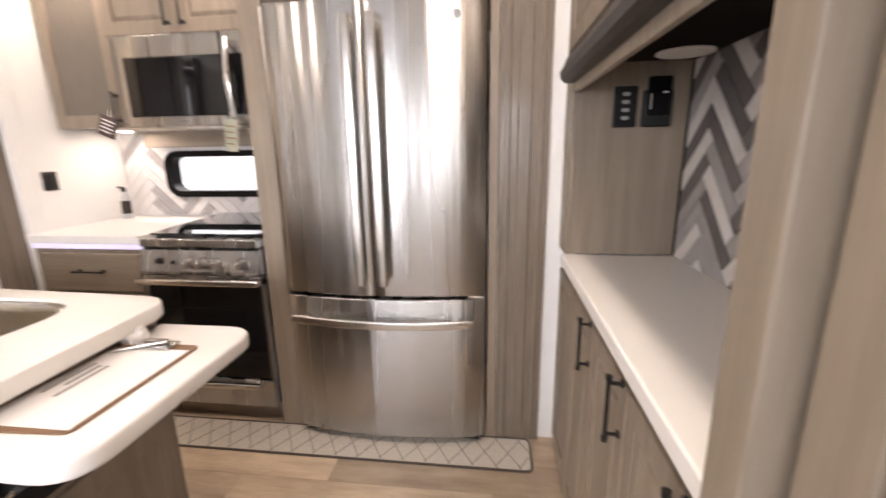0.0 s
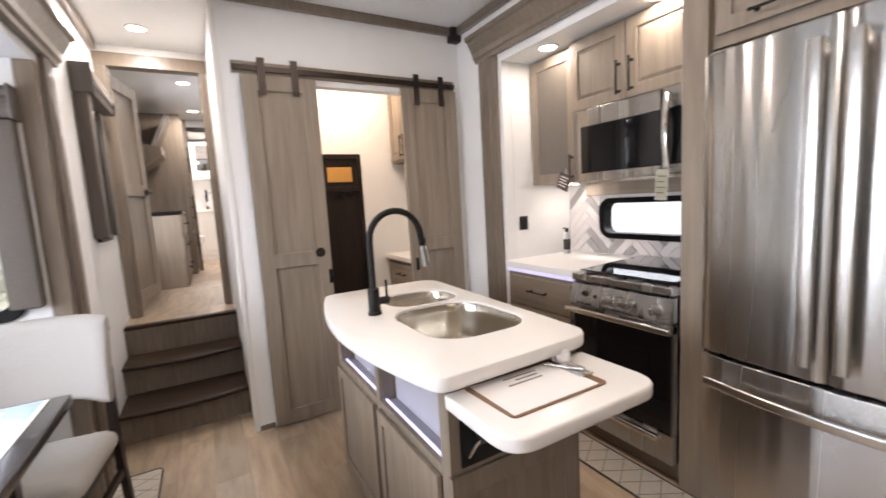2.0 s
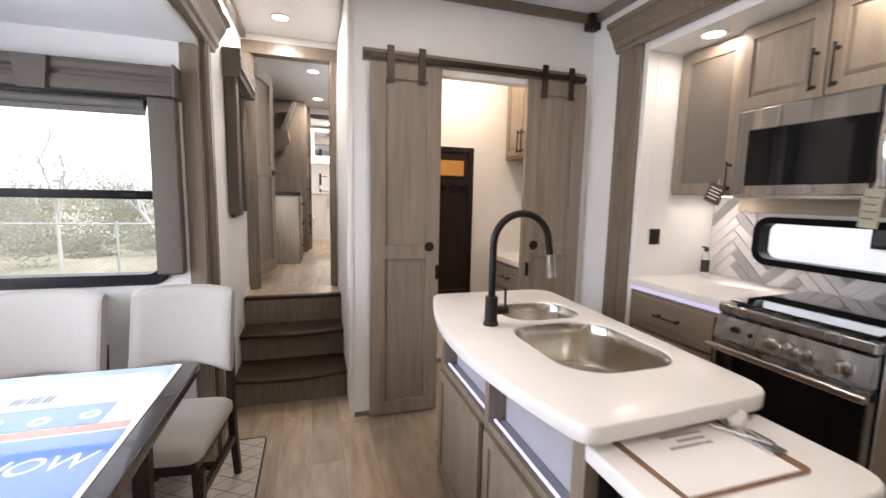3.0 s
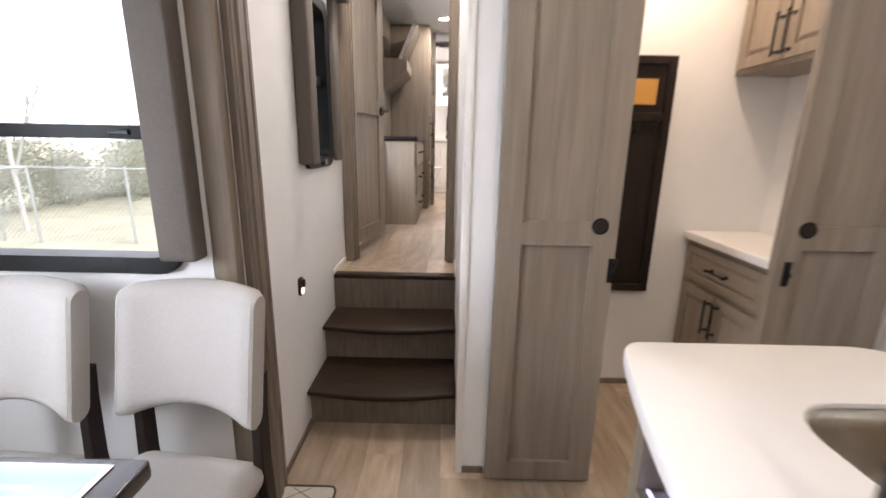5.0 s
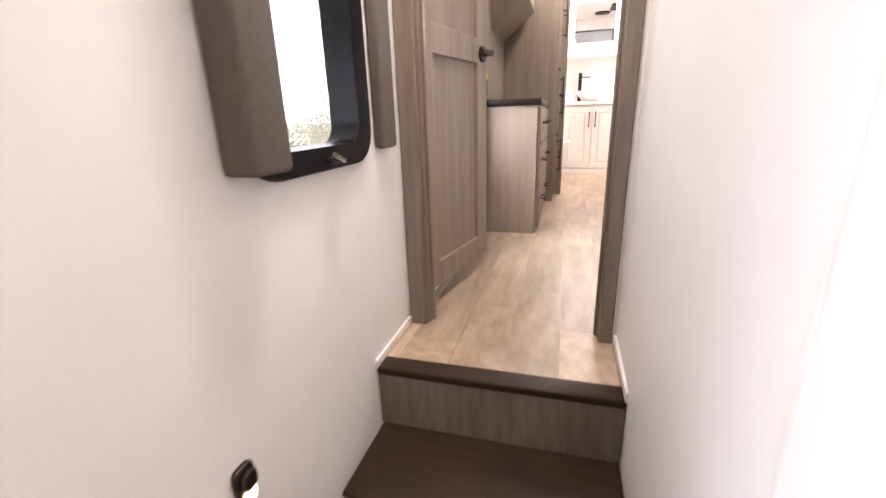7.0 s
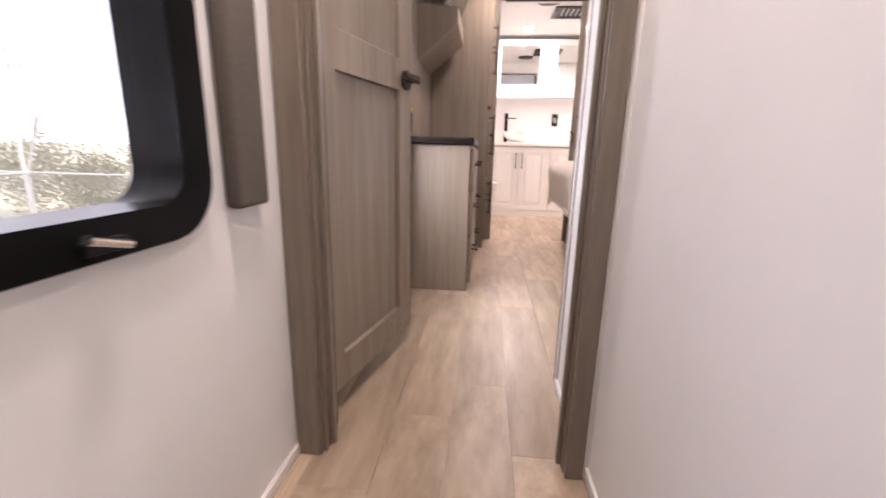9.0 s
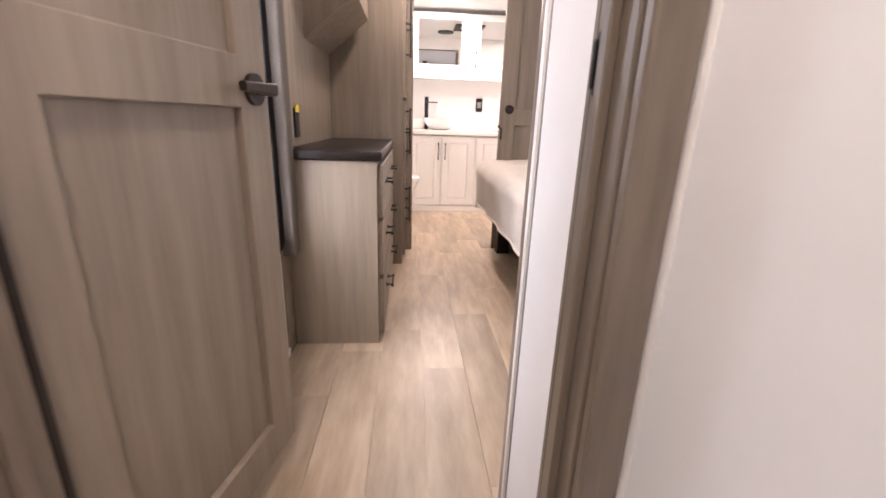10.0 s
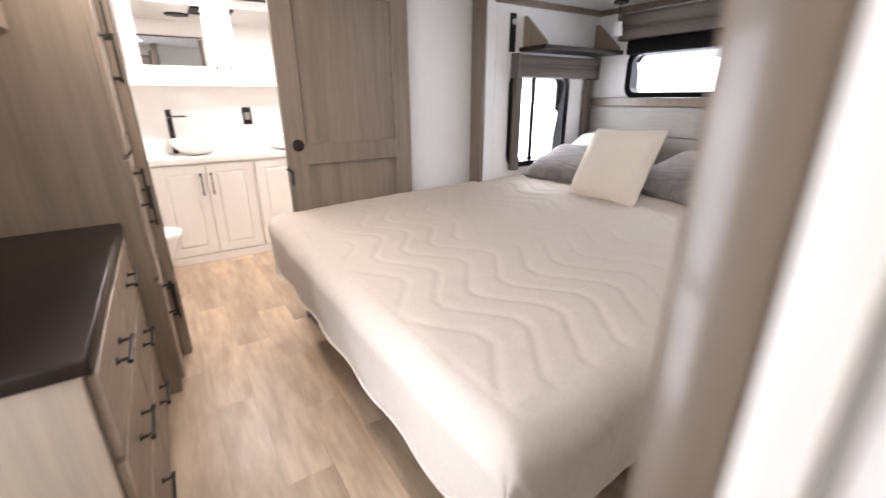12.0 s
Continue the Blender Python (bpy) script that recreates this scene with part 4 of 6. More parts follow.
part("toe_kick", box(RX0 + 0.01, RX1 - 0.01, RF + 0.05, 2.4, 0.0, 0.09, 0.002), WOOD_X, RG)
TOP = part("cooktop", box(RX0 - 0.002, RX1 + 0.002, RF - 0.012, 2.47, 0.888, 0.925, 0.006, 3), STEEL, RG, "brushed steel cooktop rim")
part("glass_lid", bx(bmesh.new(), RX0 + 0.02, RX1 - 0.02, RF + 0.03, 2.44, 0.936, 0.943, 0.003, 2, Matrix.Translation((0, RF + 0.03, 0.936)) @ Matrix.Rotation(radians(1.9), 4, "X") @ Matrix.Translation((0, -RF - 0.03, -0.936))), COOKTOP, TOP, "dark glossy glass cover")
for yy in (1.955, 2.40):
    for xx in (-2.45, -2.03):
        part("lid_pad", rod(bmesh.new(), (xx, yy, 0.924), (xx, yy, 0.933), 0.012, 12), PLASTIC, TOP)
bm = bmesh.new()
for xx in (-2.42, -2.24, -2.06):
    bx(bm, xx - 0.075, xx + 0.075, 1.93, 1.942, 0.926, 0.944, 0.003)
part("grate_edge", bm, PLASTIC, TOP, "black cast grate edge")

# ---- refrigerator ----
FG = thing("refrigerator", (-1.38, 2.1, 0.0), "stainless french-door refrigerator with a bottom freezer drawer", "refrigerator")
FX0, FX1, FY = -1.81, -0.95, 1.815


def bowed_front(x0, x1, z0, z1, bow=0.045, r=0.012):
    """A door leaf whose front bows out towards the middle of the whole refrigerator."""
    c, half = (FX0 + FX1) / 2, (FX1 - FX0) / 2
    outline = [(x1, FY + 0.065), (x0, FY + 0.065)]
    n = 18
    for k in range(n + 1):
        x = x0 + (x1 - x0) * k / n
        y = FY - bow * (1 - ((x - c) / half) ** 2)
        e = min(x - x0, x1 - x)
        if e < r:
            y += r - math.sqrt(max(0.0, r * r - (r - e) ** 2))
        outline.append((x, y))
    return slab(bmesh.new(), outline, z0, z1, 0.006)


part("cabinet", box(FX0 + 0.008, FX1 - 0.008, FY + 0.066, 2.48, 0.03, 1.80, 0.004), GREYPLASTIC, FG, "grey steel cabinet")
part("base_grille", box(FX0 + 0.02, FX1 - 0.02, FY + 0.03, FY + 0.08, 0.0, 0.05, 0.002), PLASTIC, FG, "black toe grille")
part("gasket", box(FX0 + 0.012, FX1 - 0.012, FY + 0.04, FY + 0.07, 0.05, 1.80, 0.001), PLASTIC, FG, "black door gasket")
MID = (FX0 + FX1) / 2 - 0.02


def f_handle(door, x, s):
    y = FY - 0.045
    bm = bmesh.new()
    loft(bm, [[(x + a, y - 0.048 + b, z) for a, b in rounded(0.040, 0.020, 0.007, 3)] for z in (0.775, 0.80, 1.74, 1.765)])
    for z in (0.80, 1.74):
        bx(bm, x - 0.013, x + 0.013, y - 0.042, y + 0.012, z - 0.022, z + 0.022, 0.004)
    return part("door_handle", bm, SATIN, door, "tall flat steel handle", None, True)


LD = part("door", bowed_front(FX0, MID - 0.002, 0.712, 1.835), STEEL, FG, "brushed steel upper door", None, True)
RD = part("door", bowed_front(MID + 0.002, FX1, 0.712, 1.835), STEEL, FG, "brushed steel upper door", None, True)
f_handle(LD, MID - 0.046, -1)
f_handle(RD, MID + 0.046, 1)
part("logo", rod(bmesh.new(), (-1.06, FY - 0.017, 1.765), (-1.06, FY - 0.022, 1.7645), 0.019, 24), CHROME, RD, "round pale emblem")
FD = part("freezer_drawer", bowed_front(FX0, FX1, 0.045, 0.698), STEEL, FG, "brushed steel freezer drawer", None, True)
hp = [(FX0 + 0.045 + (FX1 - FX0 - 0.09) * k / 14, FY - 0.052 - 0.05 * (1 - ((k - 7) / 7.0) ** 2) ** 1.0 * 0.9, 0.606) for k in range(15)]
bm = bmesh.new()
loft(bm, [[(x, y + b, z + a) for a, b in rounded(0.036, 0.018, 0.007, 3)] for x, y, z in hp])
for k in (1, 13):
    x, y, z = hp[k]
    bx(bm, x - 0.012, x + 0.012, y, y + 0.05, z - 0.013, z + 0.013, 0.003)
part("freezer_handle", bm, SATIN, FD, "curved steel handle bar", None, True)
for z in (1.84,):
    for x in (FX0 + 0.05, FX1 - 0.05):
        part("hinge_cover", box(x - 0.04, x + 0.04, FY + 0.02, FY + 0.12, 1.803, 1.85, 0.006), GREYPLASTIC, FG)
part("hinge_cover", box(FX1 - 0.07, FX1 - 0.005, FY + 0.0, FY + 0.05, 0.6995, 0.7105, 0.002), CHROME, FG, "small bright hinge")

FP = thing("refrigerator_surround", (-1.38, 2.2, 0.0), "taupe wooden side panels round the refrigerator", "cabinet panel")
part("side_panel", box(-1.925, -1.825, 1.868, 2.49, 0.0, 2.23, 0.003), WOOD, FP)
part("side_panel", box(-0.942, -0.902, 1.868, 2.49, 0.0, 2.23, 0.003), WOOD, FP)
UF = thing("over_refrigerator_cabinet", (-1.38, 2.2, 1.87), "taupe cabinet with lift doors over the refrigerator", "cabinet")
part("body", box(-1.824, -0.943, 1.90, 2.49, 1.875, 2.232, 0.002), WOOD, UF)
m = front("-y", -1.82, 1.90, 1.875)
for u in (0.015, 0.445):
    d = panel_door("door", WOOD, UF, "", m, 0.41, 0.285, 0.02, 0.055, None, True, u, 0.045)
    bar_pull(d, m @ Matrix.Translation((u + 0.205, -0.02, 0.085)), 0.16, False)

# ---- kitchen wall units ----
GC = thing("glass_front_cabinet", (-2.92, 2.3, 1.43), "taupe wall cabinet with a bronze screened door", "cabinet")
part("body", box(-3.12, -2.725, 2.15, 2.495, 1.43, 2.23, 0.002), WOOD, GC)
m = front("-y", -3.115, 2.15, 1.43)
bm = bmesh.new()
for b in ((0.0, 0.062, 0.0, 0.79), (0.323, 0.385, 0.0, 0.79), (0.062, 0.323, 0.0, 0.062), (0.062, 0.323, 0.728, 0.79)):
    bx(bm, b[0], b[1], -0.02, 0, b[2], b[3], 0.002, 1)
d = part("door", bm, WOOD, GC, "", m)
part("screen_panel", bx(bmesh.new(), 0.060, 0.325, -0.010, -0.006, 0.060, 0.730), FROST, d, "bronze mesh panel", m)
bar_pull(d, m @ Matrix.Translation((0.36, -0.02, 0.09)), 0.14)
MC = thing("microwave_cabinet", (-2.3, 2.3, 1.81), "taupe wall cabinet with two raised-panel doors", "cabinet")
part("body", box(-2.72, -1.93, 2.10, 2.495, 1.825, 2.23, 0.002), WOOD, MC)
m = front("-y", -2.715, 2.10, 1.83)
for u in (0.0, 0.375):
    d = panel_door("door", WOOD, MC, "", m, 0.368, 0.385, 0.022, 0.058, None, True, u, 0.0)
    bar_pull(d, m @ Matrix.Translation((u + (0.335 if u < 0.1 else 0.035), -0.022, 0.11)), 0.16)
MW = thing("microwave", (-2.3, 2.25, 1.42), "stainless over-the-range microwave with black glass door", "microwave")
MX0, MX1, MF = -2.66, -1.935, 2.04
part("case", box(MX0, MX1, MF + 0.03, 2.49, 1.42, 1.822, 0.003), PLASTIC, MW)
m = front("-y", MX0, MF + 0.03, 1.42)
MWW = MX1 - MX0
d = part("door", bx(bmesh.new(), 0.0, MWW, -0.032, 0.0, 0.004, 0.398, 0.006, 3), STEEL, MW, "brushed steel door frame", m)
part("door_glass", bx(bmesh.new(), 0.055, MWW - 0.02, -0.036, -0.030, 0.048, 0.305, 0.004), OVENGLASS, d, "black glass window", m)
part("seam", bx(bmesh.new(), MWW - 0.19, MWW - 0.184, -0.0365, -0.03, 0.006, 0.396), PLASTIC, d, "", m)
bm = bmesh.new()
loft(bm, [[(MWW - 0.14 + a, -0.06 - 0.022 * math.sin(math.pi * k / 10) + b, 0.03 + 0.335 * k / 10) for a, b in rounded(0.030, 0.020, 0.008, 3)] for k in range(11)])
for v in (0.05, 0.345):
    bx(bm, MWW - 0.152, MWW - 0.128, -0.064, -0.03, v - 0.012, v + 0.012, 0.003)
part("door_handle", bm, CHROME, d, "bright curved handle", m, True)
part("bottom_vent", bx(bmesh.new(), 0.02, MWW - 0.02, -0.028, 0.3, -0.012, 0.004, 0.003), SATIN, MW, "", m)
part("emblem", bx(bmesh.new(), 0.30, 0.345, -0.0335, -0.031, 0.020, 0.030), GREYPLASTIC, d, "small grey emblem", m)
UH = thing("window_head_board", (-2.3, 2.48, 1.33), "taupe board over the kitchen window", "board")
part("board", box(-2.93, -1.93, 2.44, 2.49, 1.335, 1.418, 0.003), WOOD_X, UH)
UL = thing("under_cabinet_light", (-2.98, 2.36, 1.43), "small round warm light under the wall cabinet, lit", "under-cabinet light")
part("ring", rod(bmesh.new(), (-2.93, 2.33, 1.4295), (-2.93, 2.33, 1.421), 0.040, 22), WHITE, UL, "", None, True)
part("lens", rod(bmesh.new(), (-2.93, 2.33, 1.421), (-2.93, 2.33, 1.418), 0.032, 22), LED, UL, "glowing lens")
lamp("under_cabinet_glow", "AREA", look((-2.93, 2.33, 1.412), (-2.93, 2.33, 0)), 0.6, WARM, 0.07)


def hang_tag(x, y, z, w, h, tilt, mat_bars, label, col):
    ob = thing("hang_tag", (x, y, z), label, "tag", "hang tags on the appliances")
    m = pose(x, y, z, 0, tilt, 0)
    part("card", bx(bmesh.new(), -w / 2, w / 2, -0.0015, 0.0015, -h, 0, 0.0005), col, ob, "", m)
    for k in range(4):
        part("print_bar", bx(bmesh.new(), -w * 0.36, w * (0.36 - 0.12 * (k % 2)), -0.0028, -0.0016, -h * (0.2 + 0.18 * k) - 0.006, -h * (0.2 + 0.18 * k)), mat_bars, ob, "unreadable pale print", m)
    part("string", rod(bmesh.new(), (x, y, z), (x, y + 0.004, z + 0.03), 0.0015, 6), PAPER, ob)


hang_tag(-2.785, 2.10, 1.48, 0.095, 0.10, 22, PAPER, "dark maroon printed card hanging from a cabinet handle", shader("tag_maroon", (0.085, 0.05, 0.045), 0.6, 0, (0.06, 0.035, 0.03), grain=0.5, noise_scale=20))
hang_tag(-2.075, 1.975, 1.445, 0.06, 0.14, 4, BROWNBOARD, "green and tan printed energy tag on the microwave handle", shader("tag_tan", (0.40, 0.36, 0.29), 0.7, 0, (0.25, 0.28, 0.20), (1, 1, 3), 2, 0.9, 0, 0.2, noise_scale=8))

OUT = thing("wall_outlet", (-3.13, 2.04, 1.17), "dark square outlet on the slide-out end wall", "outlet")
part("plate", box(-3.13, -3.122, 2.005, 2.078, 1.128, 1.222, 0.003), BRONZE, OUT)
part("insert", box(-3.122, -3.119, 2.022, 2.058, 1.14, 1.21, 0.002), PLASTIC, OUT)
SB = thing("soap_bottle", (-3.04, 2.36, 0.935), "tall white and black pump bottle on the counter", "bottle")
part("bottle", loft(bmesh.new(), [[(-3.04 + r * math.cos(a * math.tau / 18), 2.36 + r * math.sin(a * math.tau / 18), z) for a in range(18)] for r, z in ((0.022, 0.9355), (0.024, 0.945), (0.024, 1.06), (0.014, 1.08), (0.012, 1.09))]), shader("grey_label", (0.5, 0.5, 0.5), 0.35), SB, "", None, True)
part("label_band", rod(bmesh.new(), (-3.04, 2.36, 0.965), (-3.04, 2.36, 1.04), 0.0246, 18), BRONZE, SB, "dark label band", None, True)
part("pump_cap", rod(rod(bmesh.new(), (-3.04, 2.36, 1.09), (-3.04, 2.36, 1.115), 0.013, 14), (-3.04, 2.36, 1.115), (-3.04, 2.325, 1.118), 0.005, 8), PLASTIC, SB, "", None, True)

# ---- island ----
IS = thing("island_cabinet", (-2.42, 0.9, 0.0), "taupe kitchen island with open lit cubbies and two doors", "kitchen island")
IX0, IX1, IY0, IY1 = -2.965, -1.862, 0.655, 1.155
bm = bmesh.new()
for b in ((IX0, IX1, IY0 + 0.02, IY1, 0.0, 0.09), (IX0, IX1, IY1 - 0.02, IY1, 0.09, 0.868), (IX0, IX0 + 0.02, IY0 + 0.02, IY1, 0.09, 0.868), (IX1 - 0.02, IX1, IY0 + 0.02, IY1, 0.09, 0.868), (IX0, IX1, IY0 + 0.02, IY1, 0.56, 0.58), (-2.425, -2.405, IY0 + 0.02, IY0 + 0.088, 0.58, 0.868), (IX0 + 0.02, IX1 - 0.02, IY0 + 0.077, IY0 + 0.088, 0.58, 0.868)):
    bx(bm, *b, 0.001, 1)
part("carcass", bm, WOOD, IS)
m = front("-y", IX0, IY0 + 0.02, 0.0)
IW = IX1 - IX0
bm = bmesh.new()
for a, b in ((0.0, 0.035), (0.535, 0.57), (IW - 0.04, IW)):
    bx(bm, a, b, -0.02, 0, 0.0, 0.868, 0.002)
for a, b in ((0.035, 0.535), (0.57, IW - 0.04)):
    bx(bm, a, b, -0.02, 0, 0.835, 0.868, 0.002)
    bx(bm, a, b, -0.02, 0, 0.56, 0.595, 0.002)
    bx(bm, a, b, -0.02, 0, 0.0, 0.09, 0.002)
part("face_frame", bm, WOOD, IS, "", m)
for u, w in ((0.03, 0.50), (0.575, IW - 0.615)):
    panel_door("door", WOOD, IS, "", m @ Matrix.Translation((0, -0.0215, 0)), w, 0.505, 0.018, 0.045, None, False, u, 0.062)
for a, b in ((IX0 + 0.03, -2.43), (-2.40, IX1 - 0.03)):
    part("strip_light", box(a, b, IY0 + 0.026, IY0 + 0.034, 0.5845, 0.594, 0.002), PURPLE, IS, "violet-white LED strip in the cubby")
    part("cubby_liner", box(a, b, IY0 + 0.021, IY0 + 0.072, 0.5805, 0.584, 0.001), CUBBY, IS)
    part("cubby_back", box(a, b, IY0 + 0.0725, IY0 + 0.0765, 0.585, 0.846, 0.001), CUBBY, IS, "cubby back greyed for the counter's shade, lit by the strip")
    lamp("strip_glow", "AREA", look(((a + b) / 2, IY0 + 0.032, 0.597), ((a + b) / 2, IY0 + 0.055, 0.76)), 0.02, (0.68, 0.64, 1.0), b - a, 0.015)
m = front("+x", IX1, IY0, 0.0)
panel_door("end_panel", WOOD, IS, "", m, 0.50, 0.52, 0.018, 0.065, None, False, 0.0, 0.06)
part("end_rail", bx(bmesh.new(), 0.0, 0.50, -0.012, 0, 0.585, 0.866, 0.002), WOOD, IS, "", m)
OB = part("outlet_box", bx(bmesh.new(), 0.035, 0.255, -0.017, -0.011, 0.60, 0.775, 0.004), PLASTIC, IS, "black recessed outlet and latch panel", m)
part("latch", tube(bmesh.new(), [(0.06, -0.018, 0.63), (0.075, -0.035, 0.67), (0.12, -0.035, 0.69), (0.15, -0.018, 0.68)], 0.006, 8), CHROME, OB, "", m, True)

IT = thing("island_countertop", (-2.4, 0.9, 0.868), "white solid surface island top with a bowed side and sink cut-out", "countertop")
bow = [(-3.035 + (-1.782 + 3.035) * k / 14, 0.632 - 0.105 * math.sin(math.pi * k / 14) ** 0.9 - 0.03 * k / 14) for k in range(15)]
TOPLINE = smooth_outline(bow + [(-1.806, 1.19), (-3.035, 1.25)], [0.10] + [0] * 13 + [0.11, 0.10, 0.12])
# basins: x0, x1, y0, y1
SINKS = ((-2.485, -2.005, 0.735, 1.14), (-2.80, -2.51, 0.80, 1.15))


def rr_outline(x0, x1, y0, y1, r, n=6):
    return [((x0 + x1) / 2 + a, (y0 + y1) / 2 + b) for a, b in rounded(x1 - x0, y1 - y0, r, n)]


def holed_slab(outline, holes, z0, z1, r=0.008):
    """A slab with holes through it: bridged rims on top and bottom, rounded outer edge."""
    bm = bmesh.new()
    edges = {}
    loops = {}
    for z, tag in ((z0, "b"), (z1, "t")):
        ins = []
        pts = [Vector(p) for p in outline]
        c = len(pts)
        for i in range(c):
            d = (pts[(i + 1) % c] - pts[i - 1]).normalized()
            ins.append((pts[i].x - d.y * r, pts[i].y + d.x * r))
        es = []
        for j, ring in enumerate([ins, *holes]):
            vs = [bm.verts.new((x, y, z)) for x, y in ring]
            loops[(tag, j)] = vs
            es += [bm.edges.new((vs[k], vs[(k + 1) % len(vs)])) for k in range(len(vs))]
        bmesh.ops.triangle_fill(bm, use_beauty=True, use_dissolve=False, edges=es)
    for j in range(1, len(holes) + 1):
        a, b = loops[("b", j)], loops[("t", j)]
        for k in range(len(a)):
            bm.faces.new((a[k], a[(k + 1) % len(a)], b[(k + 1) % len(a)], b[k]))
    prev = loops[("b", 0)]
    pts = [Vector(p) for p in outline]
    c = len(pts)
    rows = []
    for z, i in ((z0 + r * 0.3, r * 0.3), (z0 + r, 0.0), (z1 - r, 0.0), (z1 - r * 0.3, r * 0.3)):
        row = []
        for k in range(c):
            d = (pts[(k + 1) % c] - pts[k - 1]).normalized()
            row.append(bm.verts.new((pts[k].x - d.y * i, pts[k].y + d.x * i, z)))
        rows.append(row)
    rows.append(loops[("t", 0)])
    for row in rows:
        for k in range(c):
            bm.faces.new((prev[k], prev[(k + 1) % c], row[(k + 1) % c], row[k]))
        prev = row
    bmesh.ops.recalc_face_normals(bm, faces=bm.faces)
    return bm


part("slab", holed_slab(TOPLINE, [rr_outline(*SINKS[0], 0.14), rr_outline(*SINKS[1], 0.11)], 0.868, 0.912), QUARTZ, IT, "", None, True)
SK = thing("sink", (-2.4, 0.93, 0.70), "double bowl stainless steel undermount sink in the island", "sink")
for (x0, x1, y0, y1), r, dp in ((SINKS[0], 0.14, 0.125), (SINKS[1], 0.11, 0.11)):
    bm = bmesh.new()
    rings = []
    for ins, z, rr in ((0.0012, 0.903, r), (0.0035, 0.900, r), (0.006, 0.860, r), (0.011, 0.866 - dp * 0.82, r), (0.022, 0.866 - dp * 0.96, r * 0.9), (0.05, 0.866 - dp, r * 0.7), (0.11, 0.866 - dp - 0.003, 0.02)):
        rings.append([(a, b, z) for a, b in rr_outline(x0 + ins, x1 - ins, y0 + ins, y1 - ins, rr)])
    loft(bm, rings, cap=False)
    bm.faces.new([v for v in bm.verts][-len(rings[0]):])
    part("bowl", bm, SINKSTEEL, SK, "", None, True)
    dr = part("drain", rod(bmesh.new(), ((x0 + x1) / 2, (y0 + y1) / 2, 0.862 - dp), ((x0 + x1) / 2, (y0 + y1) / 2, 0.8655 - dp), 0.045, 24), CHROME, SK, "bright strainer ring")
    part("strainer", rod(bmesh.new(), ((x0 + x1) / 2, (y0 + y1) / 2, 0.865 - dp), ((x0 + x1) / 2, (y0 + y1) / 2, 0.868 - dp), 0.028, 20), SATIN, dr)
FA = thing("faucet", (-2.50, 0.70, 0.912), "matte black gooseneck pull-down faucet", "faucet")
part("base", rod(rod(bmesh.new(), (-2.5, 0.70, 0.912), (-2.5, 0.70, 0.925), 0.028, 20), (-2.5, 0.70, 0.925), (-2.5, 0.70, 1.02), 0.024, 20), BLACK, FA, "", None, True)
pts = [(-2.5, 0.70, 1.0), (-2.5, 0.70, 1.10), (-2.5, 0.70, 1.20)]
pts += [(-2.5, 0.815 - 0.115 * math.cos(a * math.pi / 12), 1.215 + 0.115 * math.sin(a * math.pi / 12)) for a in range(13)]
pts += [(-2.5, 0.938, 1.17)]
part("spout", tube(bmesh.new(), pts, 0.0135, 14), BLACK, FA, "", None, True)
part("spray_head", rod(bmesh.new(), (-2.5, 0.937, 1.175), (-2.5, 0.948, 1.085), 0.0165, 16, 0.0185), SATIN, FA, "brushed steel spray head", None, True)
part("side_lever", rod(rod(bmesh.new(), (-2.5, 0.72, 0.965), (-2.5, 0.765, 0.965), 0.016, 14), (-2.5, 0.757, 0.965), (-2.515, 0.763, 1.045), 0.005, 10), BLACK, FA, "", None, True)

EX = thing("island_extension", (-1.70, 0.9, 0.80), "white flip-up counter extension at the island end", "countertop")
part("slab", slab(bmesh.new(), subdivided(smooth_outline([(-1.842, 0.640), (-1.550, 0.640), (-1.550, 1.168), (-1.842, 1.168)], [0.015, 0.085, 0.085, 0.015])), 0.80, 0.84, 0.008), QUARTZ, EX, "", None, True)
for yy in (0.75, 1.05):
    br = bmesh.new()
    loft(br, [[(-1.843, y, 0.66), (-1.843, y, 0.799), (-1.62, y, 0.799), (-1.65, y, 0.785), (-1.82, y, 0.67)] for y in (yy - 0.008, yy + 0.008)])
    part("bracket", br, BLACK, EX, "black steel fold-down bracket")
CL = thing("clipboard", (-1.74, 0.88, 0.84), "brown clipboard holding a printed white sheet", "clipboard")
CM = pose(-1.732, 0.875, 0.8405, 0, 0, 0)
part("board", slab(bmesh.new(), smooth_outline([(-0.105, -0.175), (0.105, -0.165), (0.105, 0.165), (-0.105, 0.165)], 0.02), 0.0, 0.004, 0.001), BROWNBOARD, CL, "", CM)
SH = part("sheet", bx(bmesh.new(), -0.095, 0.097, -0.157, 0.135, 0.0042, 0.0050), PAPER, CL, "white printed sheet", CM)
for k, (u, a, b) in enumerate(((-0.075, -0.06, 0.06), (-0.055, -0.03, 0.05), (-0.035, -0.07, 0.05))):
    part("print_bar", bx(bmesh.new(), u, u + 0.007, a, b, 0.0051, 0.0055), INK, SH, "faint printed line", CM)
part("clip", bx(bx(bmesh.new(), -0.05, 0.05, 0.125, 0.17, 0.004, 0.012, 0.003), -0.03, 0.03, 0.145, 0.16, 0.012, 0.022, 0.003), SATIN, CL, "metal spring clip", CM)
part("pen", rod(bmesh.new(), (-0.08, 0.10, 0.011), (0.03, 0.15, 0.018), 0.004, 10), SATIN, CL, "silver pen", CM, True)
TS = thing("crumpled_tissue", (-1.83, 1.05, 0.84), "small crumpled white paper beside the clipboard", "paper")
bm = bmesh.new()
bmesh.ops.create_icosphere(bm, subdivisions=3, radius=0.03, matrix=Matrix.Translation((-1.815, 1.055, 0.858)))
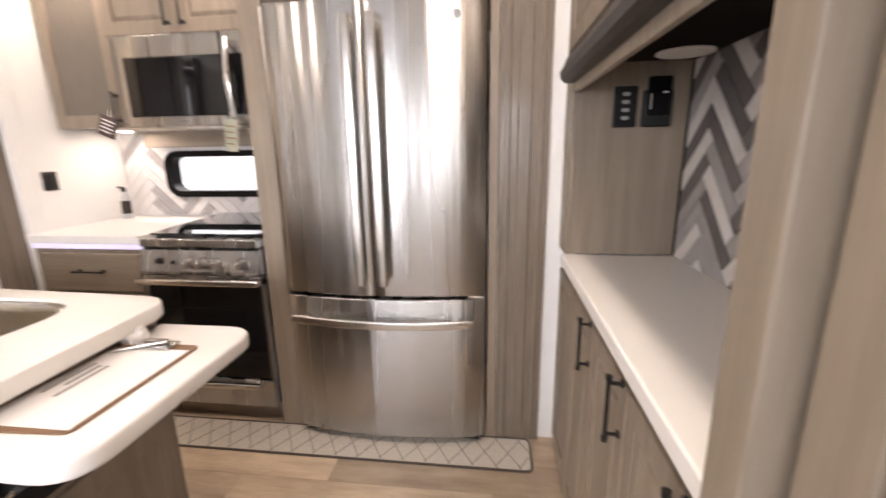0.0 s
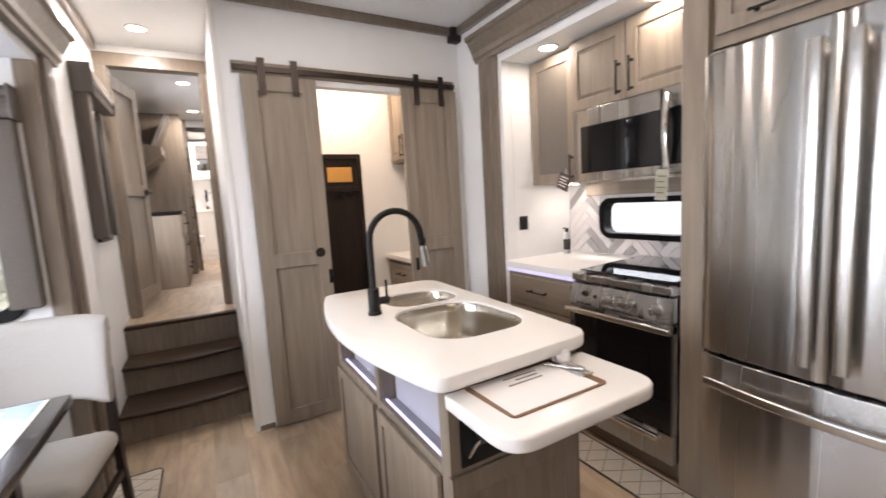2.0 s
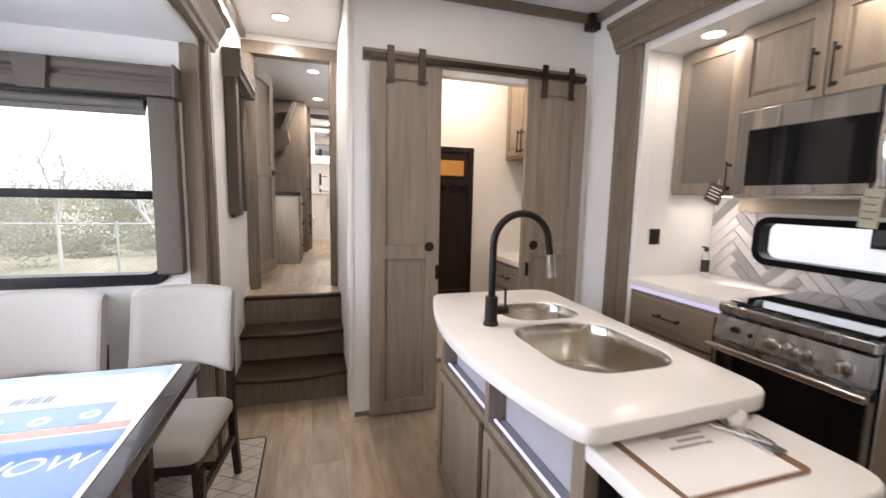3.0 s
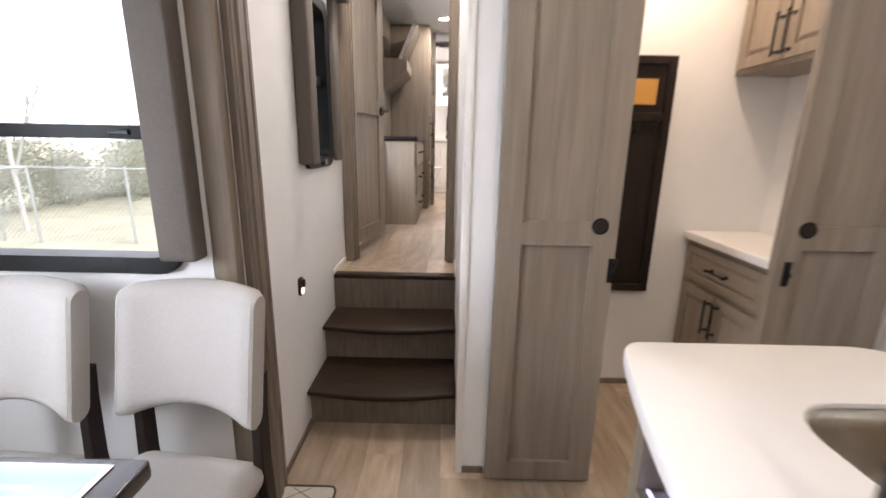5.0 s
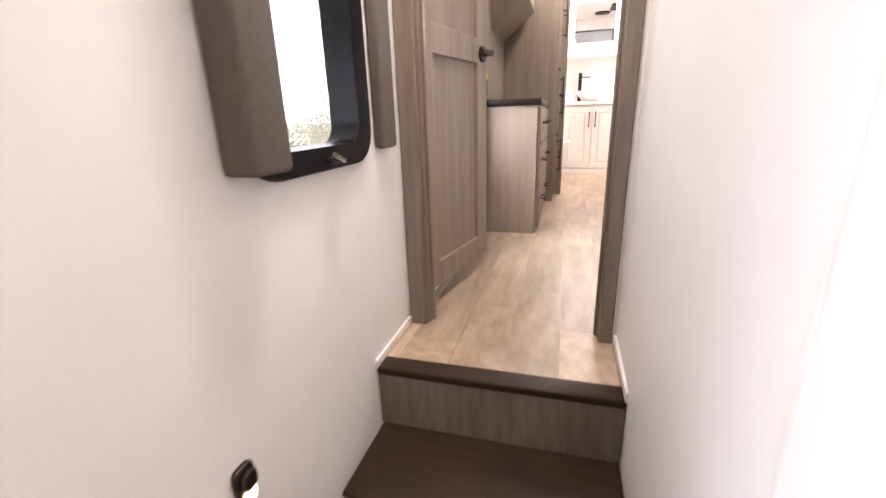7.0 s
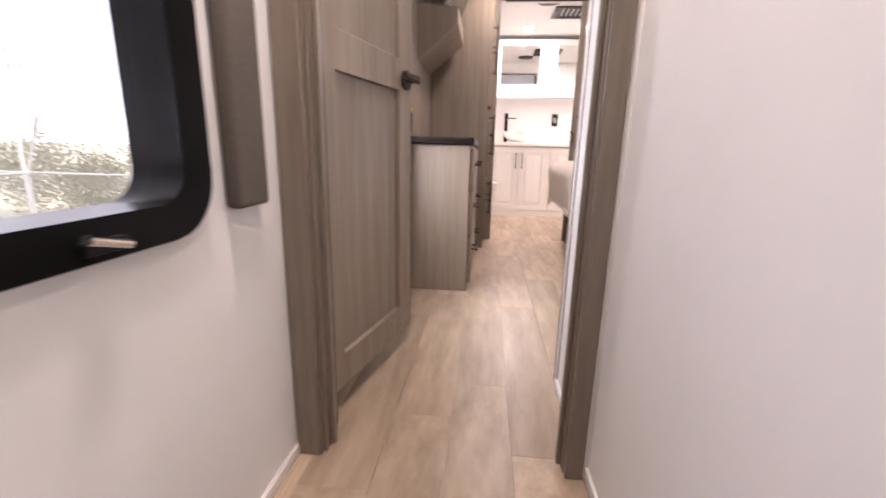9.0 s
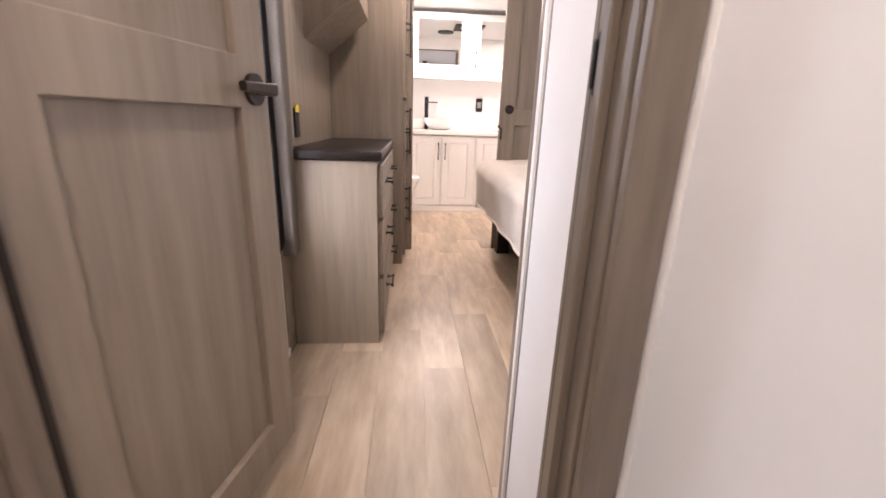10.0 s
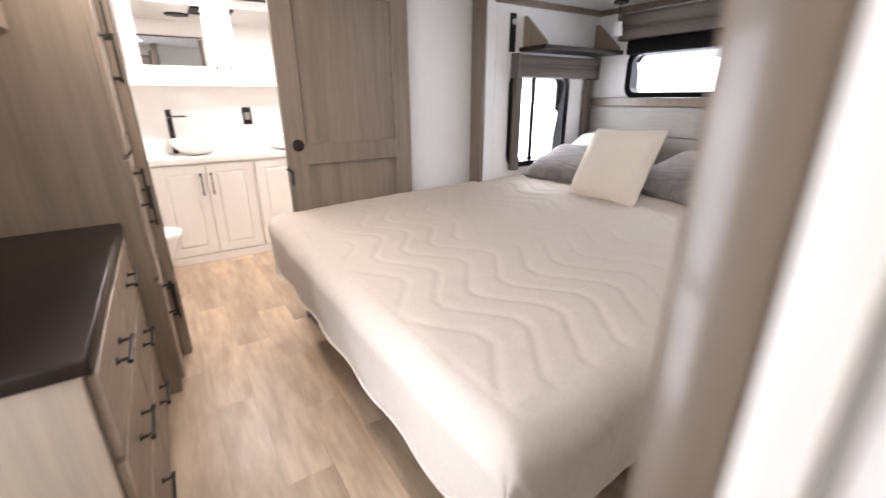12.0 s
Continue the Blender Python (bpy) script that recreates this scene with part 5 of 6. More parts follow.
for v in bm.verts:
    v.co += v.normal * 0.012 * noise.noise(v.co * 60)
    v.co.z = max(v.co.z, 0.8405)
part("tissue", bm, PAPER, TS)

# ---- dining ----
TB = thing("dining_table", (-2.25, -0.78, 0.0), "dark stained wooden dining table with square edges", "dining table")
bm = slab(bmesh.new(), subdivided(smooth_outline([(-2.815, -1.28), (-1.72, -1.28), (-1.72, -0.345), (-2.815, -0.345)], 0.012, 3), 0.2), 0.712, 0.75, 0.005)
part("tabletop", bm, TABLETOP, TB, "", None, True)
part("apron", box(-2.72, -1.82, -1.19, -0.44, 0.64, 0.711, 0.003), DARKWOOD, TB)
for xx in (-2.66, -1.88):
    for yy in (-1.13, -0.50):
        part("leg", loft(bmesh.new(), [[(xx + a, yy + b, z) for a, b in rounded(w, w, 0.006, 2)] for w, z in ((0.04, 0.008), (0.06, 0.64))]), DARKWOOD, TB)
FL = thing("sales_flyer", (-2.4, -0.7, 0.751), "large glossy blue and white printed flyer on the table", "flyer")
part("sheet", box(-2.795, -1.98, -1.10, -0.40, 0.7515, 0.753, 0.0004), PAPER, FL)
for x0, x1, y0, y1, mt, nm in ((-2.35, -2.0, -1.08, -0.415, BLUE, "blue_field"), (-2.79, -2.53, -1.08, -0.415, PALEBLUE, "pale_field"), (-2.525, -2.40, -1.08, -0.50, BLUE, "blue_strip"), (-2.395, -2.36, -1.08, -0.42, RED, "red_band")):
    part(nm, box(x0, x1, y0, y1, 0.7532, 0.7538 + (0 if nm.endswith("field") else 0.0006), 0), mt, FL)
for k in range(9):
    part("code_bar", box(-2.615, -2.565, -0.80 + 0.013 * k, -0.80 + 0.013 * k + (0.008 if k % 3 else 0.004), 0.7540, 0.7543, 0), INK, FL, "dark printed bar")
for k in range(5):
    part("text_line", box(-2.74 + 0.024 * k, -2.732 + 0.024 * k, -0.72 + 0.03 * (k % 2), -0.50, 0.7540, 0.7543, 0), PAPER, FL)
for k in range(5):
    c = (-2.455 + 0.012 * (k % 2), -0.54 - 0.11 * k)
    part("round_icon", rod(bmesh.new(), (c[0], c[1], 0.7545), (c[0], c[1], 0.7549), 0.024, 18), PAPER, FL)
    part("icon_mark", rod(bmesh.new(), (c[0], c[1], 0.7549), (c[0], c[1], 0.7551), 0.013, 14), BLUE, FL)
tcv = bpy.data.curves.new("slogan", "FONT")
tcv.body, tcv.size, tcv.extrude, tcv.shear, tcv.align_x = "NOW", 0.088, 0.0003, 0.25, "RIGHT"
tob = bpy.data.objects.new("slogan", tcv)
tme = bpy.data.meshes.new_from_object(tob)
bpy.data.objects.remove(tob)
bm = bmesh.new()
bm.from_mesh(tme)
part("slogan", bm, PAPER, FL, "white italic letters", Matrix.Translation((-2.19, -0.445, 0.7542)) @ Matrix.Rotation(radians(90), 4, "Z"))


def dining_chair():
    """Facing +x, seat centre over the origin."""
    ob = thing("dining_chair", (0, 0, 0), "cream upholstered dining chair with dark wooden legs", "chair", "chairs at the dining table")
    w = 0.41
    bm = bmesh.new()
    n = 16
    rings = []
    for k in range(n + 1):
        u = -1 + 2 * k / n
        e = 1 - max(0.0, abs(u) - 0.86) / 0.14
        s = math.sqrt(max(0.0, 1 - (1 - e) ** 2)) * 0.5 + 0.5
        zb, zt = 0.56 + 0.04 * (1 - u * u), 0.95 - 0.012 * u * u
        h, th = (zt - zb) * (0.90 + 0.10 * s), 0.085 * (0.35 + 0.65 * s)
        xc = -0.255 + 0.045 * u * u
        zc = (zb + zt) / 2
        rings.append([(xc + a - 0.20 * (zc + b - 0.75), u * w / 2, zc + b) for b, a in rounded(h, th, th * 0.48, 4, 3)])
    loft(bm, rings)
    back = part("backrest", bm, FABRIC, ob, "cream woven upholstery, softly curved", None, True)
    for s in (-1, 1):
        pts = [(-0.255 + 0.045 * 0.86 + 0.039 - 0.20 * (z - 0.75), s * w * 0.480, z) for z in [0.60 + 0.32 * k / 8 for k in range(9)]]
        part("piping", tube(bmesh.new(), pts, 0.0010, 6), FABRIC, back, "stitched seam cord", None, True)
    bm = bmesh.new()
    rings = []
    for z, g in ((0.368, 0.02), (0.375, 0.004), (0.393, 0.0), (0.418, 0.004), (0.433, 0.02), (0.439, 0.06)):
        rings.append([(0.005 + a, b, z + (0.006 if g > 0.05 else 0)) for a, b in rounded(0.45 - 2 * g, w - 2 * g, max(0.05 - g * 0.3, 0.02), 5, 2)])
    loft(bm, rings)
    part("seat", bm, FABRIC, ob, "cream upholstered seat cushion", None, True)
    bm = bmesh.new()
    loft(bm, [[(0.0 + a, b, z) for a, b in rounded(0.41, w - 0.05, 0.02, 3)] for z in (0.322, 0.369)])
    part("seat_frame", bm, DARKWOOD, ob)
    for s in (-1, 1):
        bm = loft(bmesh.new(), [[(x + a, s * 0.185 + b, z) for a, b in rounded(wd, 0.032, 0.005, 2)] for x, z, wd in ((-0.275, 0.0, 0.034), (-0.228, 0.25, 0.042), (-0.215, 0.42, 0.05), (-0.225, 0.60, 0.045), (-0.243, 0.70, 0.03))])
        part("leg", bm, DARKWOOD, ob, "dark rear leg running up the back")
        bm = loft(bmesh.new(), [[(x + a, s * 0.185 + b, z) for a, b in rounded(wd, wd, 0.005, 2)] for x, z, wd in ((0.19, 0.0, 0.028), (0.185, 0.325, 0.042))])
        part("leg", bm, DARKWOOD, ob)
        part("side_rail", bx(bmesh.new(), -0.225, 0.18, s * 0.185 - 0.011, s * 0.185 + 0.011, 0.20, 0.235, 0.003), DARKWOOD, ob)
    part("stretcher", bx(bmesh.new(), -0.02, 0.01, -0.185, 0.185, 0.205, 0.23, 0.003), DARKWOOD, ob)
    return ob


CHAIR = dining_chair()
CHAIR.matrix_basis = pose(-2.985, -0.522, 0.0085, 0, 0, -7)
copy_thing(CHAIR, pose(-2.985, -1.01, 0.0085, 0, 0, -3))


def rug(name, x0, x1, y0, y1, label, cell=0.10):
    ob = thing(name, ((x0 + x1) / 2, (y0 + y1) / 2, 0.0), label, "rug")
    part("weave", slab(bmesh.new(), smooth_outline([(x0, y0), (x1, y0), (x1, y1), (x0, y1)], 0.03, 4), 0.0005, 0.0068, 0.001), RUG, ob)
    edge = smooth_outline([(x0, y0), (x1, y0), (x1, y1), (x0, y1)], 0.03, 4)
    part("binding", tube(bmesh.new(), [(x, y, 0.0055) for x, y in edge + edge[:1]], 0.0052, 6), BINDING, ob, "dark bound edge", None, True)
    verts, faces = [], []
    n = int((x1 - x0 + (y1 - y0) * 2) / cell) + 2
    hgt, hw, k0 = (y1 - y0) - 0.02, 0.0022, 0.62
    for s in (1, -1):
        for k in range(-2, n):
            # slanted line clipped to the rug
            xa = x0 + 0.01 + k * cell - (hgt * k0 if s > 0 else 0)
            t0, t1 = 0.0, 1.0
            ax, bx_ = (xa, xa + hgt * k0) if s > 0 else (xa, xa - hgt * k0)
            lo, hi = x0 + 0.01, x1 - 0.01
            dx = bx_ - ax
            ts = sorted(((lo - ax) / dx, (hi - ax) / dx))
            t0, t1 = max(0.0, ts[0]), min(1.0, ts[1])
            if t1 - t0 < 0.02:
                continue
            p, q = (ax + dx * t0, y0 + 0.01 + hgt * t0), (ax + dx * t1, y0 + 0.01 + hgt * t1)
            i = len(verts)
            for zz in (0.0064, 0.0076 + 0.0003 * (s > 0)):
                verts += [(p[0] - hw, p[1], zz), (p[0] + hw, p[1], zz), (q[0] + hw, q[1], zz), (q[0] - hw, q[1], zz)]
            faces += [(i, i + 1, i + 2, i + 3), (i + 4, i + 5, i + 6, i + 7), (i, i + 1, i + 5, i + 4), (i + 1, i + 2, i + 6, i + 5), (i + 2, i + 3, i + 7, i + 6), (i + 3, i, i + 4, i + 7)]
    me = bpy.data.meshes.new("diamond_pattern")
    me.from_pydata([tuple(Vector(v) - WORLD_OF[ob].translation) for v in verts], [], faces)
    me.materials.append(RUGLINE)
    o = new("diamond_pattern", me)
    o.parent = ob
    tagged(o, "thin brown woven diamond lines", kind="stuff")
    return ob


rug("kitchen_rug", -3.10, -0.747, 1.668, 1.866, "pale diamond patterned rug along the kitchen front")
rug("dining_rug", -3.535, 0.95, -1.60, -0.203, "pale diamond patterned rug under the dining set")

# ---- buffet beside the refrigerator ----
BU = thing("buffet_cabinet", (-0.46, 1.2, 0.0), "taupe buffet base cabinet with raised-panel doors", "cabinet")
part("body", box(-0.637, -0.262, 0.61, 1.872, 0.0, 0.868, 0.002), WOOD, BU)
m = front("-x", -0.637, 1.86, 0.0)
for k in range(4):
    u = 0.06 + k * 0.29
    d = panel_door("door", WOOD, BU, "", m, 0.284, 0.745, 0.02, 0.05, None, True, u, 0.10)
    if k:
        bar_pull(d, m @ Matrix.Translation((u + 0.258, -0.02, 0.785)), 0.14)
BT = thing("buffet_counter", (-0.46, 1.2, 0.868), "white solid surface buffet counter", "countertop")
part("slab", box(-0.665, -0.262, 0.615, 1.745, 0.870, 0.912, 0.006, 3), QUARTZ, BT)
BN = thing("buffet_end_panel", (-0.46, 1.85, 0.0), "taupe tall end panel of the buffet", "cabinet panel")
part("panel", box(-0.632, -0.262, 1.747, 1.872, 0.914, 2.598, 0.002), WOOD, BN)
part("edge_post", box(-0.655, -0.633, 1.74, 1.875, 0.914, 2.598, 0.003), WOOD, BN)
BUP = thing("buffet_wall_cabinet", (-0.46, 1.2, 1.55), "taupe upper buffet cabinet with a dark moulding below", "cabinet")
part("body", box(-0.655, -0.262, 0.612, 1.745, 1.60, 2.598, 0.002), WOOD, BUP)
# near black: shade below the cabinet is put into this colour; also tile edge strip
SOFFIT = shader("shade_and_edge_black", (0.010, 0.0075, 0.006), 0.8, 0, (0.016, 0.012, 0.010), GRAIN_X, 5, 0.6, 0.0003, 0.2, spec=0.05)
part("soffit", box(-0.64, -0.262, 0.612, 1.738, 1.575, 1.598, 0.001), SOFFIT, BUP, "dark underside with the cabinet's shade in its colour")
bm = bmesh.new()
PROF = [(0, 0), (-0.03, 0.0), (-0.045, 0.012), (-0.05, 0.035), (-0.04, 0.05), (-0.03, 0.075), (0, 0.08)]
loft(bm, [[(-0.652 + a, y, 1.515 + b) for a, b in PROF] for y in (0.612, 1.745)])
part("moulding", bm, DARKWOOD, BUP, "dark stained lower moulding")
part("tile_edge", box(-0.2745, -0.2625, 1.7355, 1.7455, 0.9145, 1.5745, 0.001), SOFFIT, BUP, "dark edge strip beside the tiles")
part("light_rail", box(-0.652, -0.635, 0.612, 1.738, 1.485, 1.575, 0.003), WOOD, BUP)
m = front("-x", -0.655, 1.738, 1.61)
for k in range(3):
    panel_door("door", WOOD, BUP, "", m, 0.385, 0.95, 0.02, 0.055, None, True, 0.005 + k * 0.392, 0.0)
PK = thing("puck_light", (-0.29, 1.61, 1.575), "flat round white puck light, unlit", "puck light")
part("lens", rod(bmesh.new(), (-0.36, 1.60, 1.574), (-0.36, 1.60, 1.566), 0.075, 28), LENS, PK, "", None, True)
part("rim", tube(bmesh.new(), [(-0.36 + 0.077 * math.cos(a * math.tau / 28), 1.60 + 0.077 * math.sin(a * math.tau / 28), 1.571) for a in range(29)], 0.004, 6), WHITE, PK, "", None, True)
CT = thing("control_keypad", (-0.473, 1.745, 1.43), "black wall keypad with small white symbols", "keypad")
part("plate", box(-0.518, -0.441, 1.737, 1.746, 1.365, 1.50, 0.004), PLASTIC, CT)
for k in range(4):
    part("button", box(-0.491, -0.468, 1.733, 1.7372, 1.39 + 0.026 * k, 1.402 + 0.026 * k, 0.002), GREYPLASTIC, CT, "pale button symbol")
RC = thing("remote_control", (-0.388, 1.745, 1.43), "black remote control in a wall holder", "remote control")
part("holder", box(-0.428, -0.335, 1.716, 1.746, 1.365, 1.485, 0.008, 3), PLASTIC, RC, "", None, True)
part("remote", box(-0.418, -0.345, 1.705, 1.733, 1.40, 1.525, 0.008, 3), RUBBER, RC, "", None, True)
part("screen_line", box(-0.373, -0.358, 1.703, 1.7052, 1.47, 1.476), PAPER, RC)
part("side_key", box(-0.411, -0.407, 1.702, 1.7052, 1.42, 1.47), GREYPLASTIC, RC)
TC = thing("tall_closet", (-0.4, 0.3, 0.0), "tall taupe closet beside the buffet", "closet")
part("stile", box(-0.68, -0.262, 0.545, 0.609, 0.0, 2.598, 0.004), WOOD, TC, "rounded front upright")
part("body", box(-0.63, -0.262, -0.10, 0.543, 0.0, 2.598, 0.003), WOOD, TC)
m = front("-x", -0.631, 0.525, 0.0)
panel_door("door", WOOD, TC, "", m, 0.60, 2.40, 0.02, 0.07, [1.1], True, 0.0, 0.10)
structure("wall_buffet", box(-0.262, -0.19, -0.10, YR - 0.001, 0.0, CEIL, 0), WALL, "white wall behind the buffet", "wall")

# ---- bedroom ----
DS = thing("dresser", (-6.55, -0.24, UP), "taupe dresser with a dark top and six drawers", "dresser")
part("body", box(-7.075, -6.035, YL + 0.009, -0.075, UP, 1.375, 0.003), WOOD, DS)
part("top", box(-7.078, -6.015, YL + 0.009, -0.055, 1.376, 1.413, 0.008, 3), shader("dark_dresser_top", (0.016, 0.011, 0.009), 0.34, 0, (0.010, 0.007, 0.006), GRAIN_X, 6, 0.6, 0.0002, 0.15, spec=0.14), DS, "dark espresso top", None, True)
m = front("+y", -6.04, -0.075, UP)
for c in range(2):
    for v, h in ((0.545, 0.205), (0.305, 0.225), (0.045, 0.245)):
        d = part("drawer_front", bx(bmesh.new(), 0.012 + c * 0.51, 0.512 + c * 0.51, -0.02, 0, v, v + h, 0.004), WOOD_X, DS, "", m)
        bar_pull(d, m @ Matrix.Translation((0.26 + c * 0.51, -0.02, v + h * 0.58)), 0.13, False)
OT = thing("wall_outlet", (-6.262, YL, 1.5), "dark outlet with a yellow sticker over the dresser", "outlet")
part("plate", box(-6.297, -6.227, YL + 0.008, YL + 0.016, 1.445, 1.56, 0.003), PLASTIC, OT)
part("sticker", box(-6.287, -6.237, YL + 0.016, YL + 0.0175, 1.545, 1.575), YELLOW, OT, "yellow sticker")
TV = thing("television", (-6.7, -0.3, 2.12), "black flat television tilted forward on a wall box", "television")
tm = pose(-6.52, -0.285, 2.13, 24, 0, 180)
part("panel", bx(bmesh.new(), 0.0, 0.50, -0.03, 0.0, 0.0, 0.40, 0.004), PLASTIC, TV, "", tm)
part("screen", bx(bmesh.new(), 0.012, 0.488, -0.034, -0.029, 0.02, 0.388, 0.001), OVENGLASS, TV, "dark glossy screen", tm)
part("bezel", bx(bmesh.new(), -0.004, 0.0, -0.034, 0.0, 0.0, 0.40, 0.001), SATIN, TV, "silver edge", tm)
part("tag", bx(bmesh.new(), 0.10, 0.17, -0.040, -0.038, -0.03, 0.06), YELLOW, TV, "yellow sales tag", tm)
bm = bmesh.new()
loft(bm, [[(x, -0.421, 1.86), (x, -0.421, 2.16), (x, -0.19, 2.14), (x, -0.19, 2.05)] for x in (-6.50, -7.04)])
part("wall_box", bm, WOOD, TV, "taupe wedge-shaped wall box")

WR = thing("wardrobe", (-7.25, -0.2, UP), "tall taupe wardrobe with doors and drawers", "wardrobe")
part("body", box(-7.455, -7.08, YL + 0.009, 0.0, UP, CEIL - 0.004, 0.002), WOOD, WR)
m = front("+y", -7.085, 0.0, UP)
for v, h, pull in ((1.05, 0.90, 0.35), (0.55, 0.48, 0.24), (0.06, 0.47, 0.25)):
    d = panel_door("door", WOOD, WR, "", m, 0.36, h, 0.02, 0.05, None, True, 0.005, v)
    bar_pull(d, m @ Matrix.Translation((0.315, -0.02, v + pull)), 0.17)
    bar_pull(d, m @ Matrix.Translation((0.06, -0.02, v + pull + 0.12)), 0.15)
PW = thing("wardrobe_end", (-7.5, 0.03, UP), "narrow taupe upright at the bathroom opening", "cabinet panel")
part("panel", box(-7.458, -7.405, 0.022, 0.06, UP, CEIL - 0.004, 0.003), WOOD, PW)

BH = thing("door_bathroom_rail", (-7.42, 1.05, 2.47), "dark flat rail over the bathroom sliding door", "door rail")
part("track", box(-7.455, -7.448, 0.10, 1.60, 2.45, 2.49, 0.002), BRONZE, BH)
SD = tagged(thing("door_bathroom", (-7.43, 1.03, UP), "taupe sliding bathroom door pushed open", "sliding door"), kind="structure")
m = front("+x", -7.443, 0.665, UP + 0.012)
panel_door("leaf", DOOR, SD, "", m, 0.735, 1.82, 0.03, 0.105, [0.95], False)
k = bmesh.new()
rod(k, (0.062, -0.0305, 1.0), (0.062, -0.035, 1.0), 0.030, 24)
part("finger_pull", k, BLACK, SD, "round black finger pull", m, True)
part("pull_cup", rod(bmesh.new(), (0.062, -0.035, 1.0), (0.062, -0.036, 1.0), 0.02, 20), BRONZE, SD, "", m)
part("latch_hook", tube(bmesh.new(), [(0.0, -0.03, 0.89), (-0.012, -0.045, 0.885), (0.012, -0.05, 0.87), (0.01, -0.05, 0.80)], 0.006, 8), BLACK, SD, "small black hook latch", m, True)

BED = thing("bed", (-6.5, 1.7, UP), "wide bed on a dark wooden platform", "bed")
BX0, BX1, BY0, BY1 = -7.37, -5.60, 0.60, 2.86
part("platform", box(BX0 + 0.09, BX1 - 0.06, BY0 + 0.13, BY1, UP + 0.16, UP + 0.24, 0.004), DARKWOOD, BED)
part("mattress", box(BX0 + 0.03, BX1 - 0.03, BY0 + 0.03, BY1, UP + 0.241, UP + 0.635, 0.05, 4), WHITE, BED, "", None, True)
for xx in (BX0 + 0.0, BX1 - 0.16):
    for yy in (BY0 + 0.14, BY1 - 0.12):
        part("leg", box(xx - 0.03 if xx < -7 else xx, xx + 0.05, yy - 0.05, yy + 0.04, UP + 0.001, UP + 0.17, 0.004), DARKWOOD, BED)
HB = thing("headboard", (-6.4, 2.92, UP), "grey plank headboard with a taupe cap", "headboard")
for k in range(4):
    part("plank", box(-7.325, -5.38, 2.89, 2.927, 1.05 + 0.185 * k, 1.05 + 0.185 * (k + 1) - 0.006, 0.003), HEAD, HB)
part("cap", box(-7.328, -5.375, 2.878, 2.928, 1.79, 1.845, 0.004), TRIM, HB)


def quilt():
    """A quilted cover: flat on top, falling over the foot and both sides, with stitched chevrons pressed into it."""
    L, W_, top, drop, r = 2.02, BX1 - BX0, 1.275, 0.345, 0.085
    na, nb = 260, 240

    def fold(c, hi):
        if c >= 0 and c <= hi:
            return c, 0.0
        o = -c if c < 0 else c - hi
        s = -1 if c < 0 else 1
        base = 0.0 if c < 0 else hi
        if o < r * math.pi / 2:
            return base + s * r * math.sin(o / r), r * (1 - math.cos(o / r))
        o -= r * math.pi / 2
        return base + s * (r - 0.03 * o / drop), r + o
    verts, faces = [], []
    for j in range(nb + 1):
        b = -drop + (L + drop) * j / nb
        for i in range(na + 1):
            a = -drop + (W_ + 2 * drop) * i / na
            x, dx = fold(a - r + r, W_)
            y, dy = fold(b, 9.0)
            d = min(math.hypot(dx, dy), drop * (0.985 + 0.012 * math.sin(a * 5 + b * 3)))
            if dx > 0 and dy > 0:
                k = 0.25 * min(dx, dy, r)
                x += k if a < 0 else -k
                y += k
            wave = 0.006 * math.sin(a * 17) * min(1, dy / 0.2) + 0.006 * math.sin(b * 15) * min(1, dx / 0.2)
            zig = min(1.0, max(-1.0, 1.35 * (abs((a / 0.44 % 1.0) * 2 - 1) * 2 - 1)))
            away = abs(((b + 0.06 * zig) / 0.125) % 1.0 - 0.5) * 0.125
            puff = 0.005 * (1 - math.exp(-(away / 0.012) ** 2))
            puff += 0.004 * noise.noise(Vector((a * 4, b * 4, 0.3))) + 0.003 * noise.noise(Vector((a * 14, b * 9, 1.3)))
            sag = 0.012 * noise.noise(Vector((a * 1.3, b * 1.3, 7.0)))
            flat = 1.0 if d == 0 else 0.4
            verts.append((BX0 + x - (puff * (1 - flat) * 1.0) + (0 if dx == 0 else wave), BY0 + y - (wave if dy > 0 else 0), top + 0.035 * (y if y > 0 else 0) - d + puff * flat + sag * flat))
    for j in range(nb):
        for i in range(na):
            k = j * (na + 1) + i
            faces.append((k, k + 1, k + na + 2, k + na + 1))
    me = bpy.data.meshes.new("cover")
    ob = thing("quilt", (BX0, BY0, UP + 0.5), "beige quilted bedspread with stitched chevron lines", "bedspread")
    me.from_pydata([tuple(Vector(v) - WORLD_OF[ob].translation) for v in verts], [], faces)
    me.materials.append(QUILT)
    for p in me.polygons:
        p.use_smooth = True
    o = new("cover", me)
    o.parent = ob
    md = o.modifiers.new("thick", "SOLIDIFY")
    md.thickness, md.offset = 0.012, -1.0
    edge = [j * (na + 1) for j in range(nb, 0, -4)] + list(range(0, na + 1, 4)) + [j * (na + 1) + na for j in range(4, nb + 1, 4)]
    part("hem", tube(bmesh.new(), [Vector(verts[k]) for k in edge], 0.007, 6), QUILT, ob, "corded hem", None, True)
    return ob


quilt()


